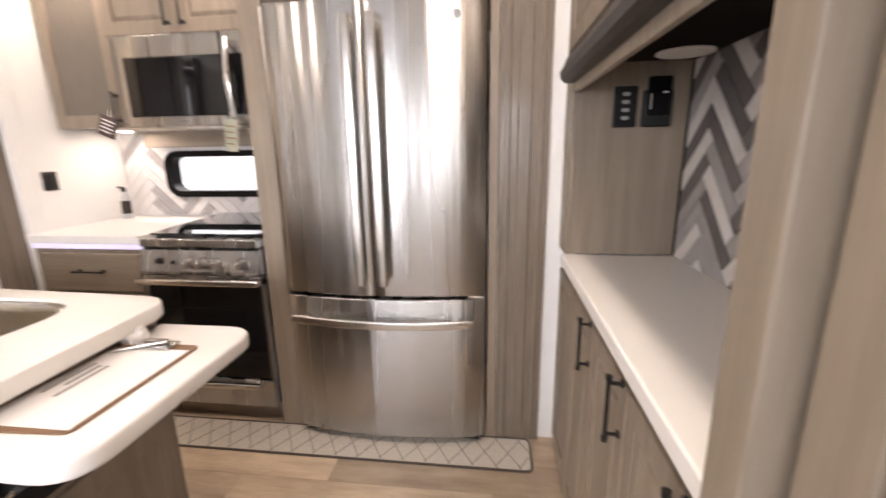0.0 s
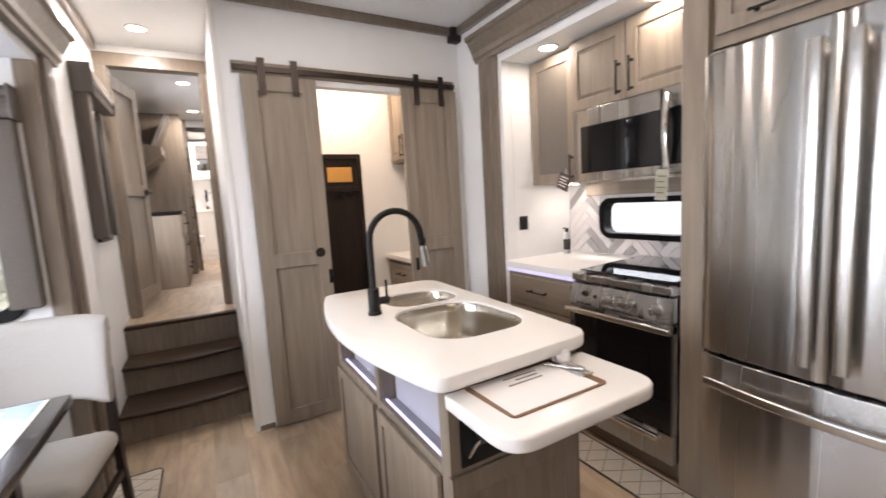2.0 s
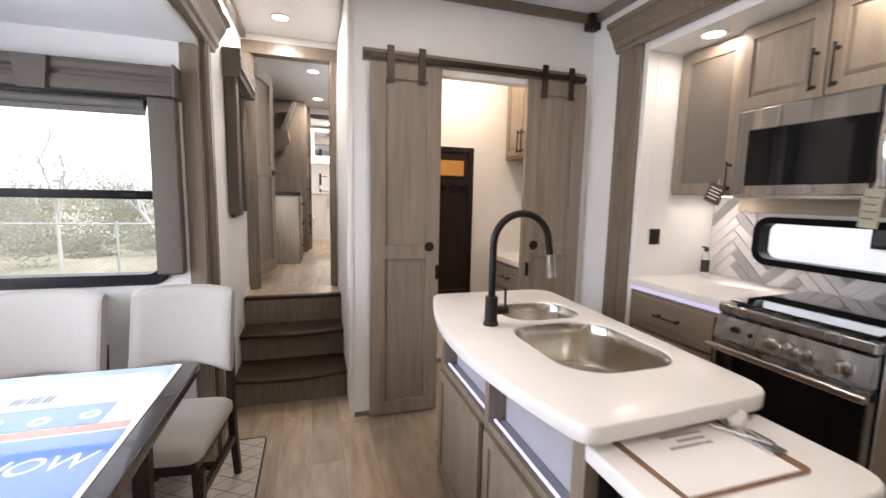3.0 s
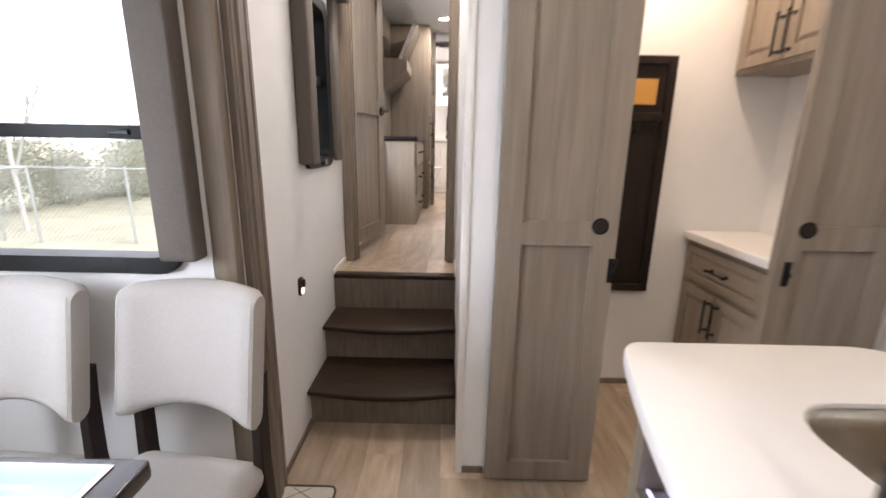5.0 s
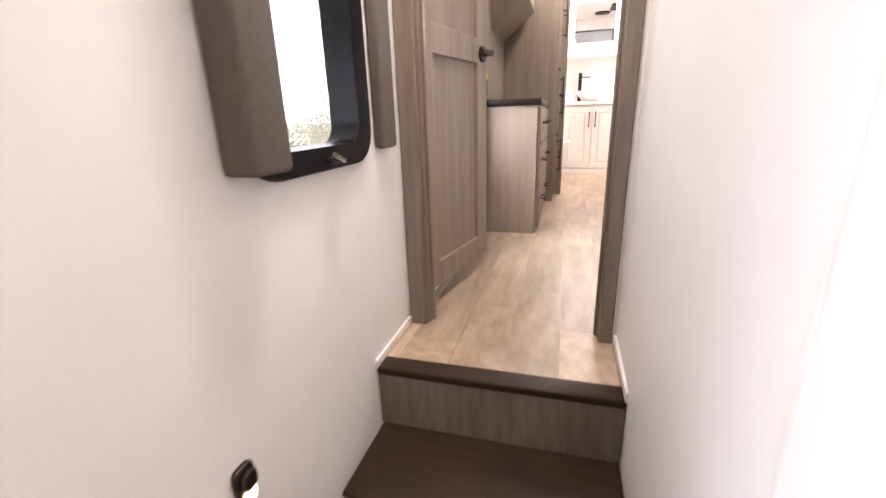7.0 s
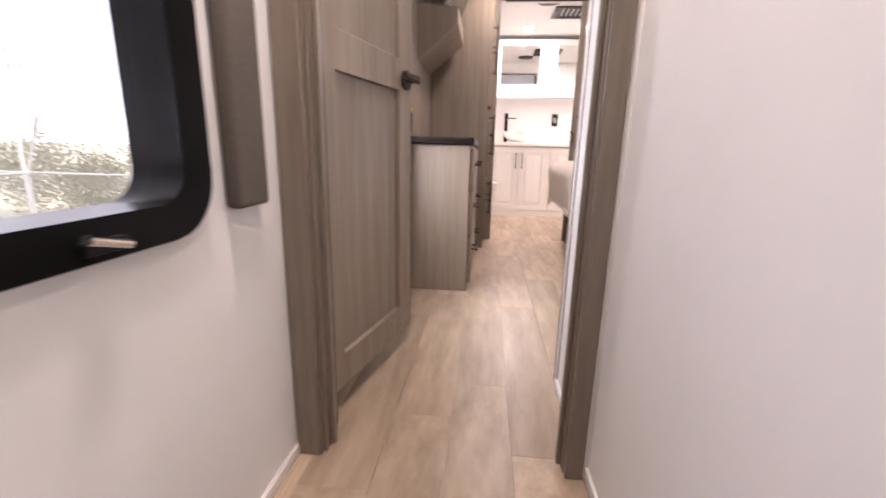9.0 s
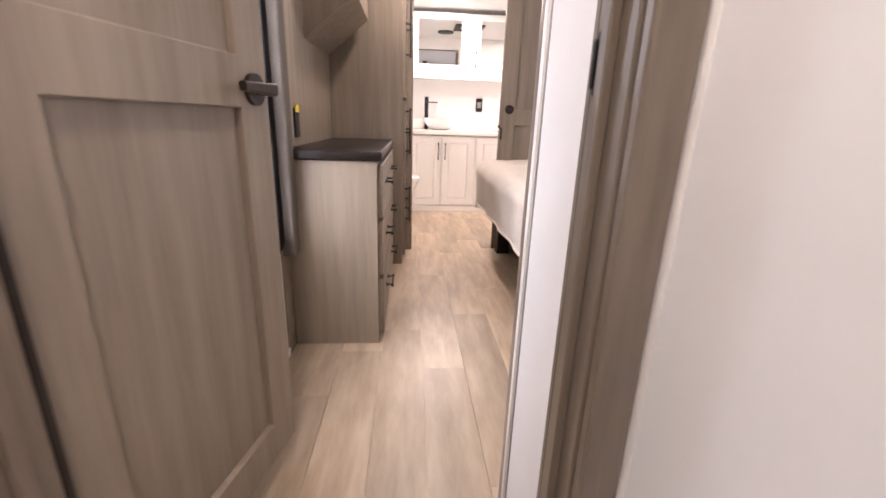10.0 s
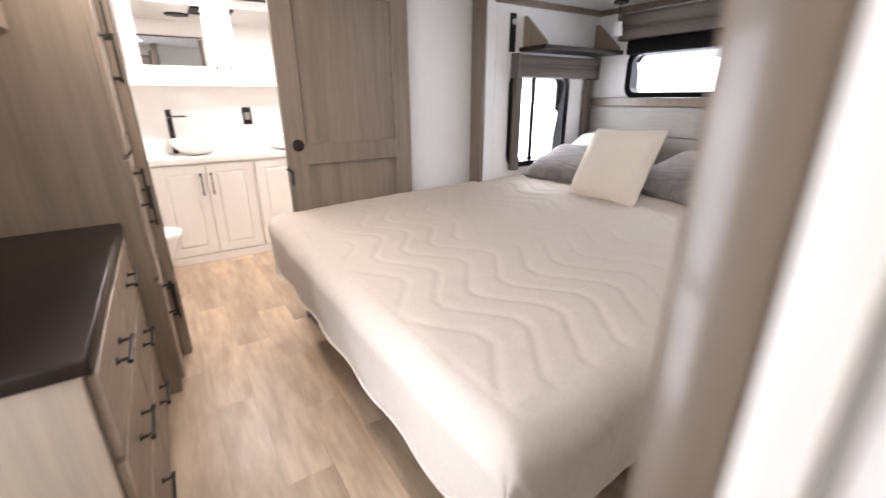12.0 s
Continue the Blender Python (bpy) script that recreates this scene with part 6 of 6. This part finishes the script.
def pillow(name, m, w, h, t, material, label, pinch=0.06):
    ob = thing(name, tuple(m.translation), label, "pillow")
    bm = bmesh.new()
    n = 18
    for side in (-1, 1):
        grid = []
        for j in range(n + 1):
            row = []
            for i in range(n + 1):
                u, v = -1 + 2 * i / n, -1 + 2 * j / n
                k = 1 - pinch * (1 - abs(u * v)) * max(abs(u), abs(v)) ** 4
                d = t / 2 * ((1 - u ** 4) * (1 - v ** 4)) ** 0.55
                d += 0.006 * noise.noise(Vector((u * 2.5, v * 2.5, side * 3.0))) * (1 - max(abs(u), abs(v)) ** 6)
                row.append(bm.verts.new((u * w / 2 * k, side * d, v * h / 2 * k)))
            grid.append(row)
        for j in range(n):
            for i in range(n):
                bm.faces.new((grid[j][i], grid[j][i + 1], grid[j + 1][i + 1], grid[j + 1][i]))
    bmesh.ops.remove_doubles(bm, verts=bm.verts, dist=0.0006)
    bmesh.ops.recalc_face_normals(bm, faces=bm.faces)
    part("cushion", bm, material, ob, "", m, True)
    return ob


pillow("square_pillow", pose(-6.53, 2.16, 1.505, -30, -2, -2), 0.44, 0.42, 0.14, CUSHION, "cream square throw pillow leaning on the shams")
for k, (px, rz, ty) in enumerate(((-6.98, 8, 0), (-6.18, -10, 3), (-5.85, 4, 0))):
    pillow("sham_pillow", pose(px, 2.42 + 0.2 * (k == 2), 1.42 + 0.02 * (k == 1), -72, ty, rz), 0.60, 0.44, 0.19, SHAM, "grey striped sham pillow lying at the headboard")
pillow("white_pillow", pose(-6.98, 2.66, 1.50, -62, 0, 4), 0.56, 0.36, 0.13, WHITE, "white pillow on the grey shams")

# bed slide fittings
for side, (x0, x1) in (("far", (-7.328, -7.10)),):
    SHF = thing("corner_shelf", (-7.2, 2.5, 2.13), "dark shelf over the bedside window", "shelf")
    part("board", box(x0, x1, 2.16, 2.925, 2.125, 2.15, 0.003), DARKWOOD, SHF)
    for yy in (2.20, 2.90):
        br = loft(bmesh.new(), [[(x0, y, 2.15), (x0, y, 2.33), (x0 + 0.02, y, 2.33), (x1 - 0.02, y, 2.17), (x1 - 0.02, y, 2.15)] for y in (yy - 0.009, yy + 0.009)])
        part("bracket", br, WOOD, SHF, "triangular wooden side bracket")
valance("window_valance", front("+x", -7.33, 2.11, 1.975), 0.76, 0.60, "grey shade box over the bedside window", top=0.13, depth=0.07, board=0.06, bracket=False)
valance("window_valance", front("-y", -7.08, 2.928, 2.21), 1.35, 0.01, "taupe box valance over the headboard window", top=0.15, depth=0.09, sides=(False, False), bracket=False)
RS = thing("roller_shade", (-6.4, 2.9, 2.15), "dark roller shade over the headboard window", "roller shade")
part("roll", box(-7.05, -5.72, 2.872, 2.905, 2.115, 2.205, 0.012, 3), RUBBER, RS, "", None, True)
PD = thing("pendant_light", (-7.05, 2.78, 2.42), "small black pendant light with a frosted tip", "pendant light")
part("canopy", rod(bmesh.new(), (-7.02, 2.72, 2.419), (-7.02, 2.72, 2.405), 0.045, 20), BLACK, PD, "", None, True)
part("stem", rod(bmesh.new(), (-7.02, 2.72, 2.405), (-7.02, 2.72, 2.30), 0.005, 8), BLACK, PD)
part("shade", rod(bmesh.new(), (-7.02, 2.72, 2.30), (-7.02, 2.72, 2.22), 0.020, 16, 0.03), LENS, PD, "frosted glass shade", None, True)
SW = thing("wall_switch", (-7.33, 2.06, 2.2), "black switch panel beside the slide-out window", "switch")
part("plate", box(-7.33, -7.322, 2.075, 2.125, 2.12, 2.34, 0.003), PLASTIC, SW)
part("dial", rod(bmesh.new(), (-7.322, 2.10, 2.29), (-7.314, 2.10, 2.29), 0.018, 18), SATIN, SW, "", None, True)
WB = thing("wall_control_box", (-4.95, 0.275, 1.75), "dark brown box mounted on the white wall", "control box")
part("case", box(-4.9893, -4.86, 0.2297, 0.269, 1.8095, 2.05, 0.002), DARKWOOD, WB)
part("lip", box(-4.990, -4.857, 0.229, 0.269, 1.792, 1.809, 0.003), DARKWOOD, WB, "dark lower lip")

# ---- bathroom ----
VN = thing("vanity", (-9.0, 0.7, UP), "white raised-panel bathroom vanity", "vanity")
part("body", box(-9.248, -8.82, 0.02, 1.40, UP, 1.395, 0.002), WHITE, VN)
part("plinth", box(-8.819, -8.805, 0.02, 1.40, UP, 0.672, 0.004), WHITE, VN)
m = front("+x", -8.82, 0.04, UP)
for k, (u, w) in enumerate(((0.0, 0.325), (0.335, 0.325), (0.69, 0.325), (1.025, 0.325))):
    d = panel_door("door", WHITE, VN, "", m, w, 0.70, 0.02, 0.06, None, True, u, 0.075)
    bar_pull(d, m @ Matrix.Translation((u + (w - 0.03 if k % 2 == 0 else 0.03), -0.02, 0.63)), 0.16)
VC = thing("vanity_counter", (-9.0, 0.7, 1.395), "white vanity counter with a low backsplash", "countertop")
part("slab", box(-9.248, -8.785, 0.015, 1.40, 1.397, 1.44, 0.005), QUARTZ, VC)
part("backsplash", box(-9.248, -9.235, 0.015, 1.40, 1.441, 1.54, 0.002), QUARTZ, VC)


def vessel(y):
    ob = thing("vessel_sink", (-9.0, y, 1.44), "round white vessel sink on the vanity", "sink", "vessel sinks")
    bm = bmesh.new()
    prof = [(0.07, 1.441), (0.11, 1.455), (0.155, 1.50), (0.178, 1.55), (0.182, 1.56), (0.174, 1.56), (0.15, 1.51), (0.10, 1.465), (0.02, 1.452)]
    loft(bm, [[(-9.0 + r * math.cos(a * math.tau / 32), y + r * math.sin(a * math.tau / 32), z) for a in range(32)] for r, z in prof])
    part("bowl", bm, PORCELAIN, ob, "", None, True)
    part("drain", rod(bmesh.new(), (-9.0, y, 1.452), (-9.0, y, 1.457), 0.02, 16), CHROME, ob)


vessel(0.36)
vessel(1.05)
VF = thing("vessel_faucet", (-9.17, 0.22, 1.44), "tall black single-hole bathroom faucet", "faucet")
part("column", box(-9.19, -9.15, 0.20, 0.24, 1.441, 1.775, 0.005), BLACK, VF)
part("spout", box(-9.15, -9.0, 0.205, 0.235, 1.70, 1.72, 0.004), BLACK, VF)
part("lever", box(-9.175, -9.165, 0.24, 0.34, 1.715, 1.727, 0.002), BLACK, VF)
VO = thing("wall_outlet", (-9.245, 0.80, 1.71), "black outlet on the bathroom wall", "outlet")
part("plate", box(-9.249, -9.238, 0.765, 0.835, 1.64, 1.78, 0.004), PLASTIC, VO)
part("insert", box(-9.238, -9.235, 0.78, 0.82, 1.68, 1.74, 0.002), GREYPLASTIC, VO)
MD = thing("mirror_cabinet", (-9.1, 0.7, 1.95), "white bathroom wall cabinet with a mirrored door", "cabinet")
part("body", box(-9.248, -9.07, 0.02, 1.40, 1.955, 2.56, 0.002), WHITE, MD)
part("lower_rail", box(-9.068, -9.05, 0.02, 1.40, 1.945, 2.035, 0.003), WHITE, MD)
m = front("+x", -9.07, 0.04, 2.03)
for k, u in enumerate((0.0, 0.63)):
    bm = lattice(bmesh.new(), [u, u + 0.085, u + 0.52, u + 0.605], [0.01, 0.055, 0.47, 0.53], [(1, 1)], -0.02, -0.0005, lambda a, d, v: (a, d, v))
    d = part("door", bm, WHITE, MD, "", m)
    part("mirror", bx(bmesh.new(), u + 0.084, u + 0.521, -0.012, -0.004, 0.054, 0.471), MIRROR, d, "clear mirror", m)
    bar_pull(d, m @ Matrix.Translation((u + (0.565 if k == 0 else 0.04), -0.02, 0.11)), 0.15)
BV = thing("ceiling_vent", (-8.23, 0.73, CEIL), "square black ceiling vent in the bathroom", "vent")
part("frame", lattice(bmesh.new(), [-8.40, -8.36, -8.10, -8.06], [0.56, 0.60, 0.86, 0.90], [(1, 1)], CEIL - 0.014, CEIL, lambda u, d, v: (u, v, d)), PLASTIC, BV)
for k in range(6):
    part("slat", box(-8.36, -8.10, 0.605 + 0.043 * k, 0.635 + 0.043 * k, CEIL - 0.010, CEIL - 0.004, 0.001), PLASTIC, BV)
BV2 = thing("ceiling_vent", (-7.9, 0.48, CEIL), "round dark ceiling register in the bathroom", "vent")
part("ring", rod(bmesh.new(), (-7.92, 0.48, CEIL), (-7.92, 0.48, CEIL - 0.012), 0.10, 28), PLASTIC, BV2, "", None, True)
TL = thing("toilet", (-8.25, -0.08, UP), "white ceramic toilet beside the bathroom wall", "toilet")
bm = bmesh.new()
prof = [(0.11, UP + 0.001), (0.10, UP + 0.12), (0.12, UP + 0.25), (0.17, UP + 0.36), (0.185, UP + 0.40)]
loft(bm, [[(-8.28 + r * 0.9 * math.cos(a * math.tau / 28), -0.08 + r * 1.15 * math.sin(a * math.tau / 28), z) for a in range(28)] for r, z in prof])
part("bowl", bm, PORCELAIN, TL, "", None, True)
part("seat", loft(bmesh.new(), [[(-8.28 + r * 0.92 * math.cos(a * math.tau / 28), -0.08 + r * 1.15 * math.sin(a * math.tau / 28), z) for a in range(28)] for r, z in ((0.188, UP + 0.402), (0.192, UP + 0.415), (0.186, UP + 0.432), (0.15, UP + 0.438))]), PORCELAIN, TL, "", None, True)
part("tank", box(-8.45, -8.11, YL + 0.003, -0.30, UP + 0.35, UP + 0.72, 0.02, 3), PORCELAIN, TL, "", None, True)
part("base_foot", box(-8.36, -8.20, YL + 0.02, -0.05, UP + 0.001, UP + 0.36, 0.02, 3), PORCELAIN, TL, "", None, True)

# ---- outdoors ----
rng = random.Random(7)


def leaves(name, spots, count, size, label, category):
    """Many small tilted leaf blades gathered round the given clump centres (x, y, z, radius)."""
    verts, faces = [], []
    for _ in range(count):
        x, y, z, r = rng.choice(spots)
        d = Vector((rng.gauss(0, 1), rng.gauss(0, 1), rng.gauss(0, 0.8)))
        d = d.normalized() * r * rng.random() ** 0.4
        c = Vector((x, y, max(-0.98, z + d.z))) + Vector((d.x, d.y, 0))
        u = Vector((rng.gauss(0, 1), rng.gauss(0, 1), rng.gauss(0, 1))).normalized() * size * rng.uniform(0.5, 1.3)
        v = u.orthogonal() * 0.45
        k = len(verts)
        verts += [tuple(c - u), tuple(c + v), tuple(c + u), tuple(c - v)]
        faces.append((k, k + 1, k + 2, k + 3))
    me = bpy.data.meshes.new(name)
    me.from_pydata(verts, [], faces)
    me.materials.append(LEAF)
    return tagged(new(name, me), label, category, "", "stuff")


spots = [(rng.uniform(-26, -15), -14 + 15 * k / 60 + rng.uniform(-1, 1) * 0.4, rng.uniform(-0.8, 1.3), rng.uniform(0.6, 1.3)) for k in range(60)]
spots += [(-22 + 26 * k / 50, rng.uniform(-16, -12), rng.uniform(-0.8, 0.7), rng.uniform(0.6, 1.3)) for k in range(50)]
leaves("shrubs", spots, 110000, 0.060, "dull green shrubs along the wire fence, paled for bright haze", "shrubs")


def chain_fence(ax, ay, bx_, by_, label):
    """A wire fence between two points: posts, top rail and crossed wires."""
    a, b = Vector((ax, ay, -1.0)), Vector((bx_, by_, -1.0))
    ob = thing("wire_fence", tuple(a), label, "fence")
    n = int((b - a).length / 2.6)
    for k in range(n + 1):
        p = a + (b - a) * k / n
        part("post", rod(bmesh.new(), p, p + Vector((0, 0, 1.75)), 0.03, 8), GALV, ob)
    part("top_rail", rod(bmesh.new(), a + Vector((0, 0, 1.7)), b + Vector((0, 0, 1.7)), 0.02, 8), GALV, ob)
    d = (b - a).normalized()
    length, hgt, cell, w = (b - a).length, 1.68, 0.11, 0.0035
    verts, faces = [], []
    for s in (1, -1):
        for k in range(int((length + hgt) / cell)):
            u0 = k * cell - (hgt if s > 0 else 0)
            u1 = u0 + s * hgt
            t0, t1 = 0.0, 1.0
            ts = sorted(((0 - u0) / (u1 - u0), (length - u0) / (u1 - u0)))
            t0, t1 = max(0.0, ts[0]), min(1.0, ts[1])
            if t1 <= t0:
                continue
            p, q = a + d * (u0 + (u1 - u0) * t0) + Vector((0, 0, hgt * t0)), a + d * (u0 + (u1 - u0) * t1) + Vector((0, 0, hgt * t1))
            i = len(verts)
            o = d * w
            verts += [tuple(p - o - a), tuple(p + o - a), tuple(q + o - a), tuple(q - o - a)]
            faces.append((i, i + 1, i + 2, i + 3))
    me = bpy.data.meshes.new("wire_mesh")
    me.from_pydata(verts, [], faces)
    me.materials.append(GALV)
    o = new("wire_mesh", me)
    o.parent = ob
    tagged(o, "crossed galvanised wires", kind="stuff")


chain_fence(-11.5, -13, -11.5, -0.8, "galvanised chain-link fence across the grass")
chain_fence(-11.4, -9, 2.0, -9, "galvanised chain-link fence along the lot")


def bare_tree(x, y, h, seed):
    r = random.Random(seed)
    ob = thing("bare_tree", (x, y, -1.0), "thin leafless tree behind the fence", "tree", "bare trees")
    bm = bmesh.new()

    def limb(p, d, length, rad, depth):
        q = p + d * length
        rod(bm, p, q, rad, 6, rad * 0.65)
        if depth:
            for _ in range(3):
                e = (d + Vector((r.gauss(0, 0.45), r.gauss(0, 0.45), r.uniform(0, 0.4)))).normalized()
                limb(p + d * length * r.uniform(0.55, 1.0), e, length * r.uniform(0.55, 0.8), rad * 0.6, depth - 1)
    limb(Vector((x, y, -1.0)), Vector((0, 0, 1)), h * 0.35, 0.06, 4)
    part("trunk", bm, BARK, ob, "grey bark trunk and bare limbs, paled for bright haze")


for k, (x, y) in enumerate(((-13.5, -3.6), (-15, -6.5), (-12.6, -10.5), (-6.5, -11), (-9.5, -12.0))):
    bare_tree(x, y, 5.0 + k % 3, k + 3)

PT2 = thing("parked_trailer", (-4.0, 6.6, -1.0), "white travel trailer parked alongside", "trailer")
part("body", box(-10.5, 3.0, 5.6, 8.0, -0.35, 2.4, 0.12, 4), TRAILER, PT2, "", None, True)
for xx, zz, ww, hh in ((-3.9, 0.95, 0.55, 0.75), (-1.4, 0.9, 0.9, 0.7), (-7.4, 1.0, 1.0, 0.7)):
    wv = part("window", box(xx, xx + ww, 5.585, 5.6, zz, zz + hh, 0.004), RUBBER, PT2, "dark window")
    part("pane", box(xx + 0.03, xx + ww - 0.03, 5.578, 5.586, zz + 0.03, zz + hh - 0.03, 0), OVENGLASS, wv)
dv = part("door", box(-2.75, -2.1, 5.58, 5.6, 0.0, 1.95, 0.01), TRAILER, PT2, "white entry door")
part("grab_handle", tube(bmesh.new(), [(-2.9, 5.59, 0.9), (-2.9, 5.53, 0.92), (-2.9, 5.53, 1.35), (-2.9, 5.59, 1.37)], 0.014, 8), GALV, dv, "", None, True)
part("stripe", box(-10.3, 2.8, 5.592, 5.6, 0.25, 0.34, 0), GREYPLASTIC, PT2, "grey stripe")
for xx in (-5.2, -4.35):
    wh = part("wheel", rod(bmesh.new(), (xx, 5.7, -0.65), (xx, 5.95, -0.65), 0.35, 24), RUBBER, PT2, "black tyre", None, True)
    part("rim", rod(bmesh.new(), (xx, 5.69, -0.65), (xx, 5.72, -0.65), 0.2, 20), SATIN, wh, "steel rim")

# ---- tiles ----
def clip(poly, x0, x1, y0, y1):
    for axis, lim, sign in ((0, x0, 1), (0, x1, -1), (1, y0, 1), (1, y1, -1)):
        out = []
        for i, p in enumerate(poly):
            q = poly[i - 1]
            a, b = sign * (q[axis] - lim), sign * (p[axis] - lim)
            if (a < 0) != (b < 0):
                t = a / (a - b)
                out.append((q[0] + (p[0] - q[0]) * t, q[1] + (p[1] - q[1]) * t))
            if b >= 0:
                out.append(p)
        poly = out
        if len(poly) < 3:
            return []
    return poly


def herringbone(parent, m, rects, tw, n, tones, seed):
    """Chevron tiles over rectangles (u, u, v, v) of a front; each tile a part, proud of the grout."""
    r = random.Random(seed)
    u1, v1 = max(q[1] for q in rects), max(q[3] for q in rects)
    g, c = tw * 0.045, math.sqrt(0.5)
    for a in range(-60, 60):
        for b in range(-14, 14):
            ox, oy = (a + n * b) * tw, (a - n * b) * tw
            for x0, y0, x1, y1 in ((ox + g, oy + g, ox + n * tw - g, oy + tw - g), (ox + n * tw + g, oy + (1 - n) * tw + g, ox + (n + 1) * tw - g, oy + tw - g)):
                poly = [((x - y) * c, (x + y) * c) for x, y in ((x0, y0), (x1, y0), (x1, y1), (x0, y1))]
                if max(p[0] for p in poly) < 0 or min(p[0] for p in poly) > u1 or max(p[1] for p in poly) < 0 or min(p[1] for p in poly) > v1:
                    continue
                tone = tones[(a + 2 * (x0 > ox + tw) + r.choice((0, 0, 0, 1))) % 3]
                for q in rects:
                    k = clip(poly, *q)
                    area = abs(sum(k[i - 1][0] * p[1] - p[0] * k[i - 1][1] for i, p in enumerate(k))) / 2 if k else 0
                    if area > 2e-5:
                        lift = 0.006 + r.uniform(0, 0.0008)
                        part("tile", loft(bmesh.new(), [[(p[0], -d, p[1]) for p in k] for d in (0.0015, lift)]), tone, parent, "", m)


TONES = (TILE_LIGHT, TILE_MID, TILE_DARK)
BSB = structure("backsplash_buffet", box(-0.264, -0.2625, 0.612, 1.745, 0.914, 1.574, 0), GROUT, "herringbone tile wall behind the buffet counter", "backsplash")
herringbone(BSB, front("-x", -0.264, 1.745, 0.914), [(0.0, 0.72, 0.0, 0.66)], 0.052, 5, TONES, 11)
BSK = structure("backsplash_kitchen", lattice(bmesh.new(), [-3.128, -2.855, -1.94, -1.93], [0.937, 1.05, 1.31, 1.43], [(1, 1)], 2.4965, 2.4985, lambda u, d, v: (u, d, v)), GROUT, "herringbone tile wall round the kitchen window", "backsplash")
herringbone(BSK, front("-y", -3.128, 2.4965, 0.937), [(0.0, 0.273, 0.0, 0.493), (0.273, 1.198, 0.0, 0.113)], 0.052, 5, (TILE_LIGHT, TILE_MID, TILE_LIGHT), 12)

# ---- planks ----
def planks(parent, x0, x1, y0, y1, top, width, joint, length, ends, seed):
    """Rows of floor boards along x, sharing one board mesh of unit length. joint: a seam between two rows; ends: a board's end in some rows, by their count from that seam."""
    r = random.Random(seed)
    me = bpy.data.meshes.new("plank")
    bm = bmesh.new()
    bx(bm, 0, 1, 0.0006, width - 0.0006, -0.0055, 0.0)
    bm.to_mesh(me)
    bm.free()
    me.materials.append(PLANK)
    for row in range(math.floor((y0 - joint) / width), math.ceil((y1 - joint) / width)):
        y = joint + row * width
        lo, hi = max(y, y0), min(y + width, y1)
        if hi - lo < 0.01:
            continue
        e = ends.get(row, r.uniform(0.0, length))
        x = e - length * math.ceil((e - x0) / length)
        while x < x1:
            a, b = max(x, x0), min(x + length, x1)
            if b - a > 0.02:
                o = new("plank", me)
                o.parent = parent
                o.location = (a + 0.0005, lo, top)
                o.scale = (b - a - 0.0010, (hi - lo) / width, 1)
            x += length


planks(bpy.data.objects["floor_lower"], -4.36, 2.6, YL, YR, 0.0, 0.1665, 0.21, 1.03, {0: -3.596, -2: -3.73, 1: -3.447, 2: -3.0, -1: -3.213}, 5)
planks(bpy.data.objects["floor_upper"], -9.25, -4.51, YL, YR, UP, 0.1640, 0.105, 1.03, {0: -4.805, 1: -6.31, 2: -6.66, -1: -6.15, -2: -4.94, -3: -5.68}, 6)
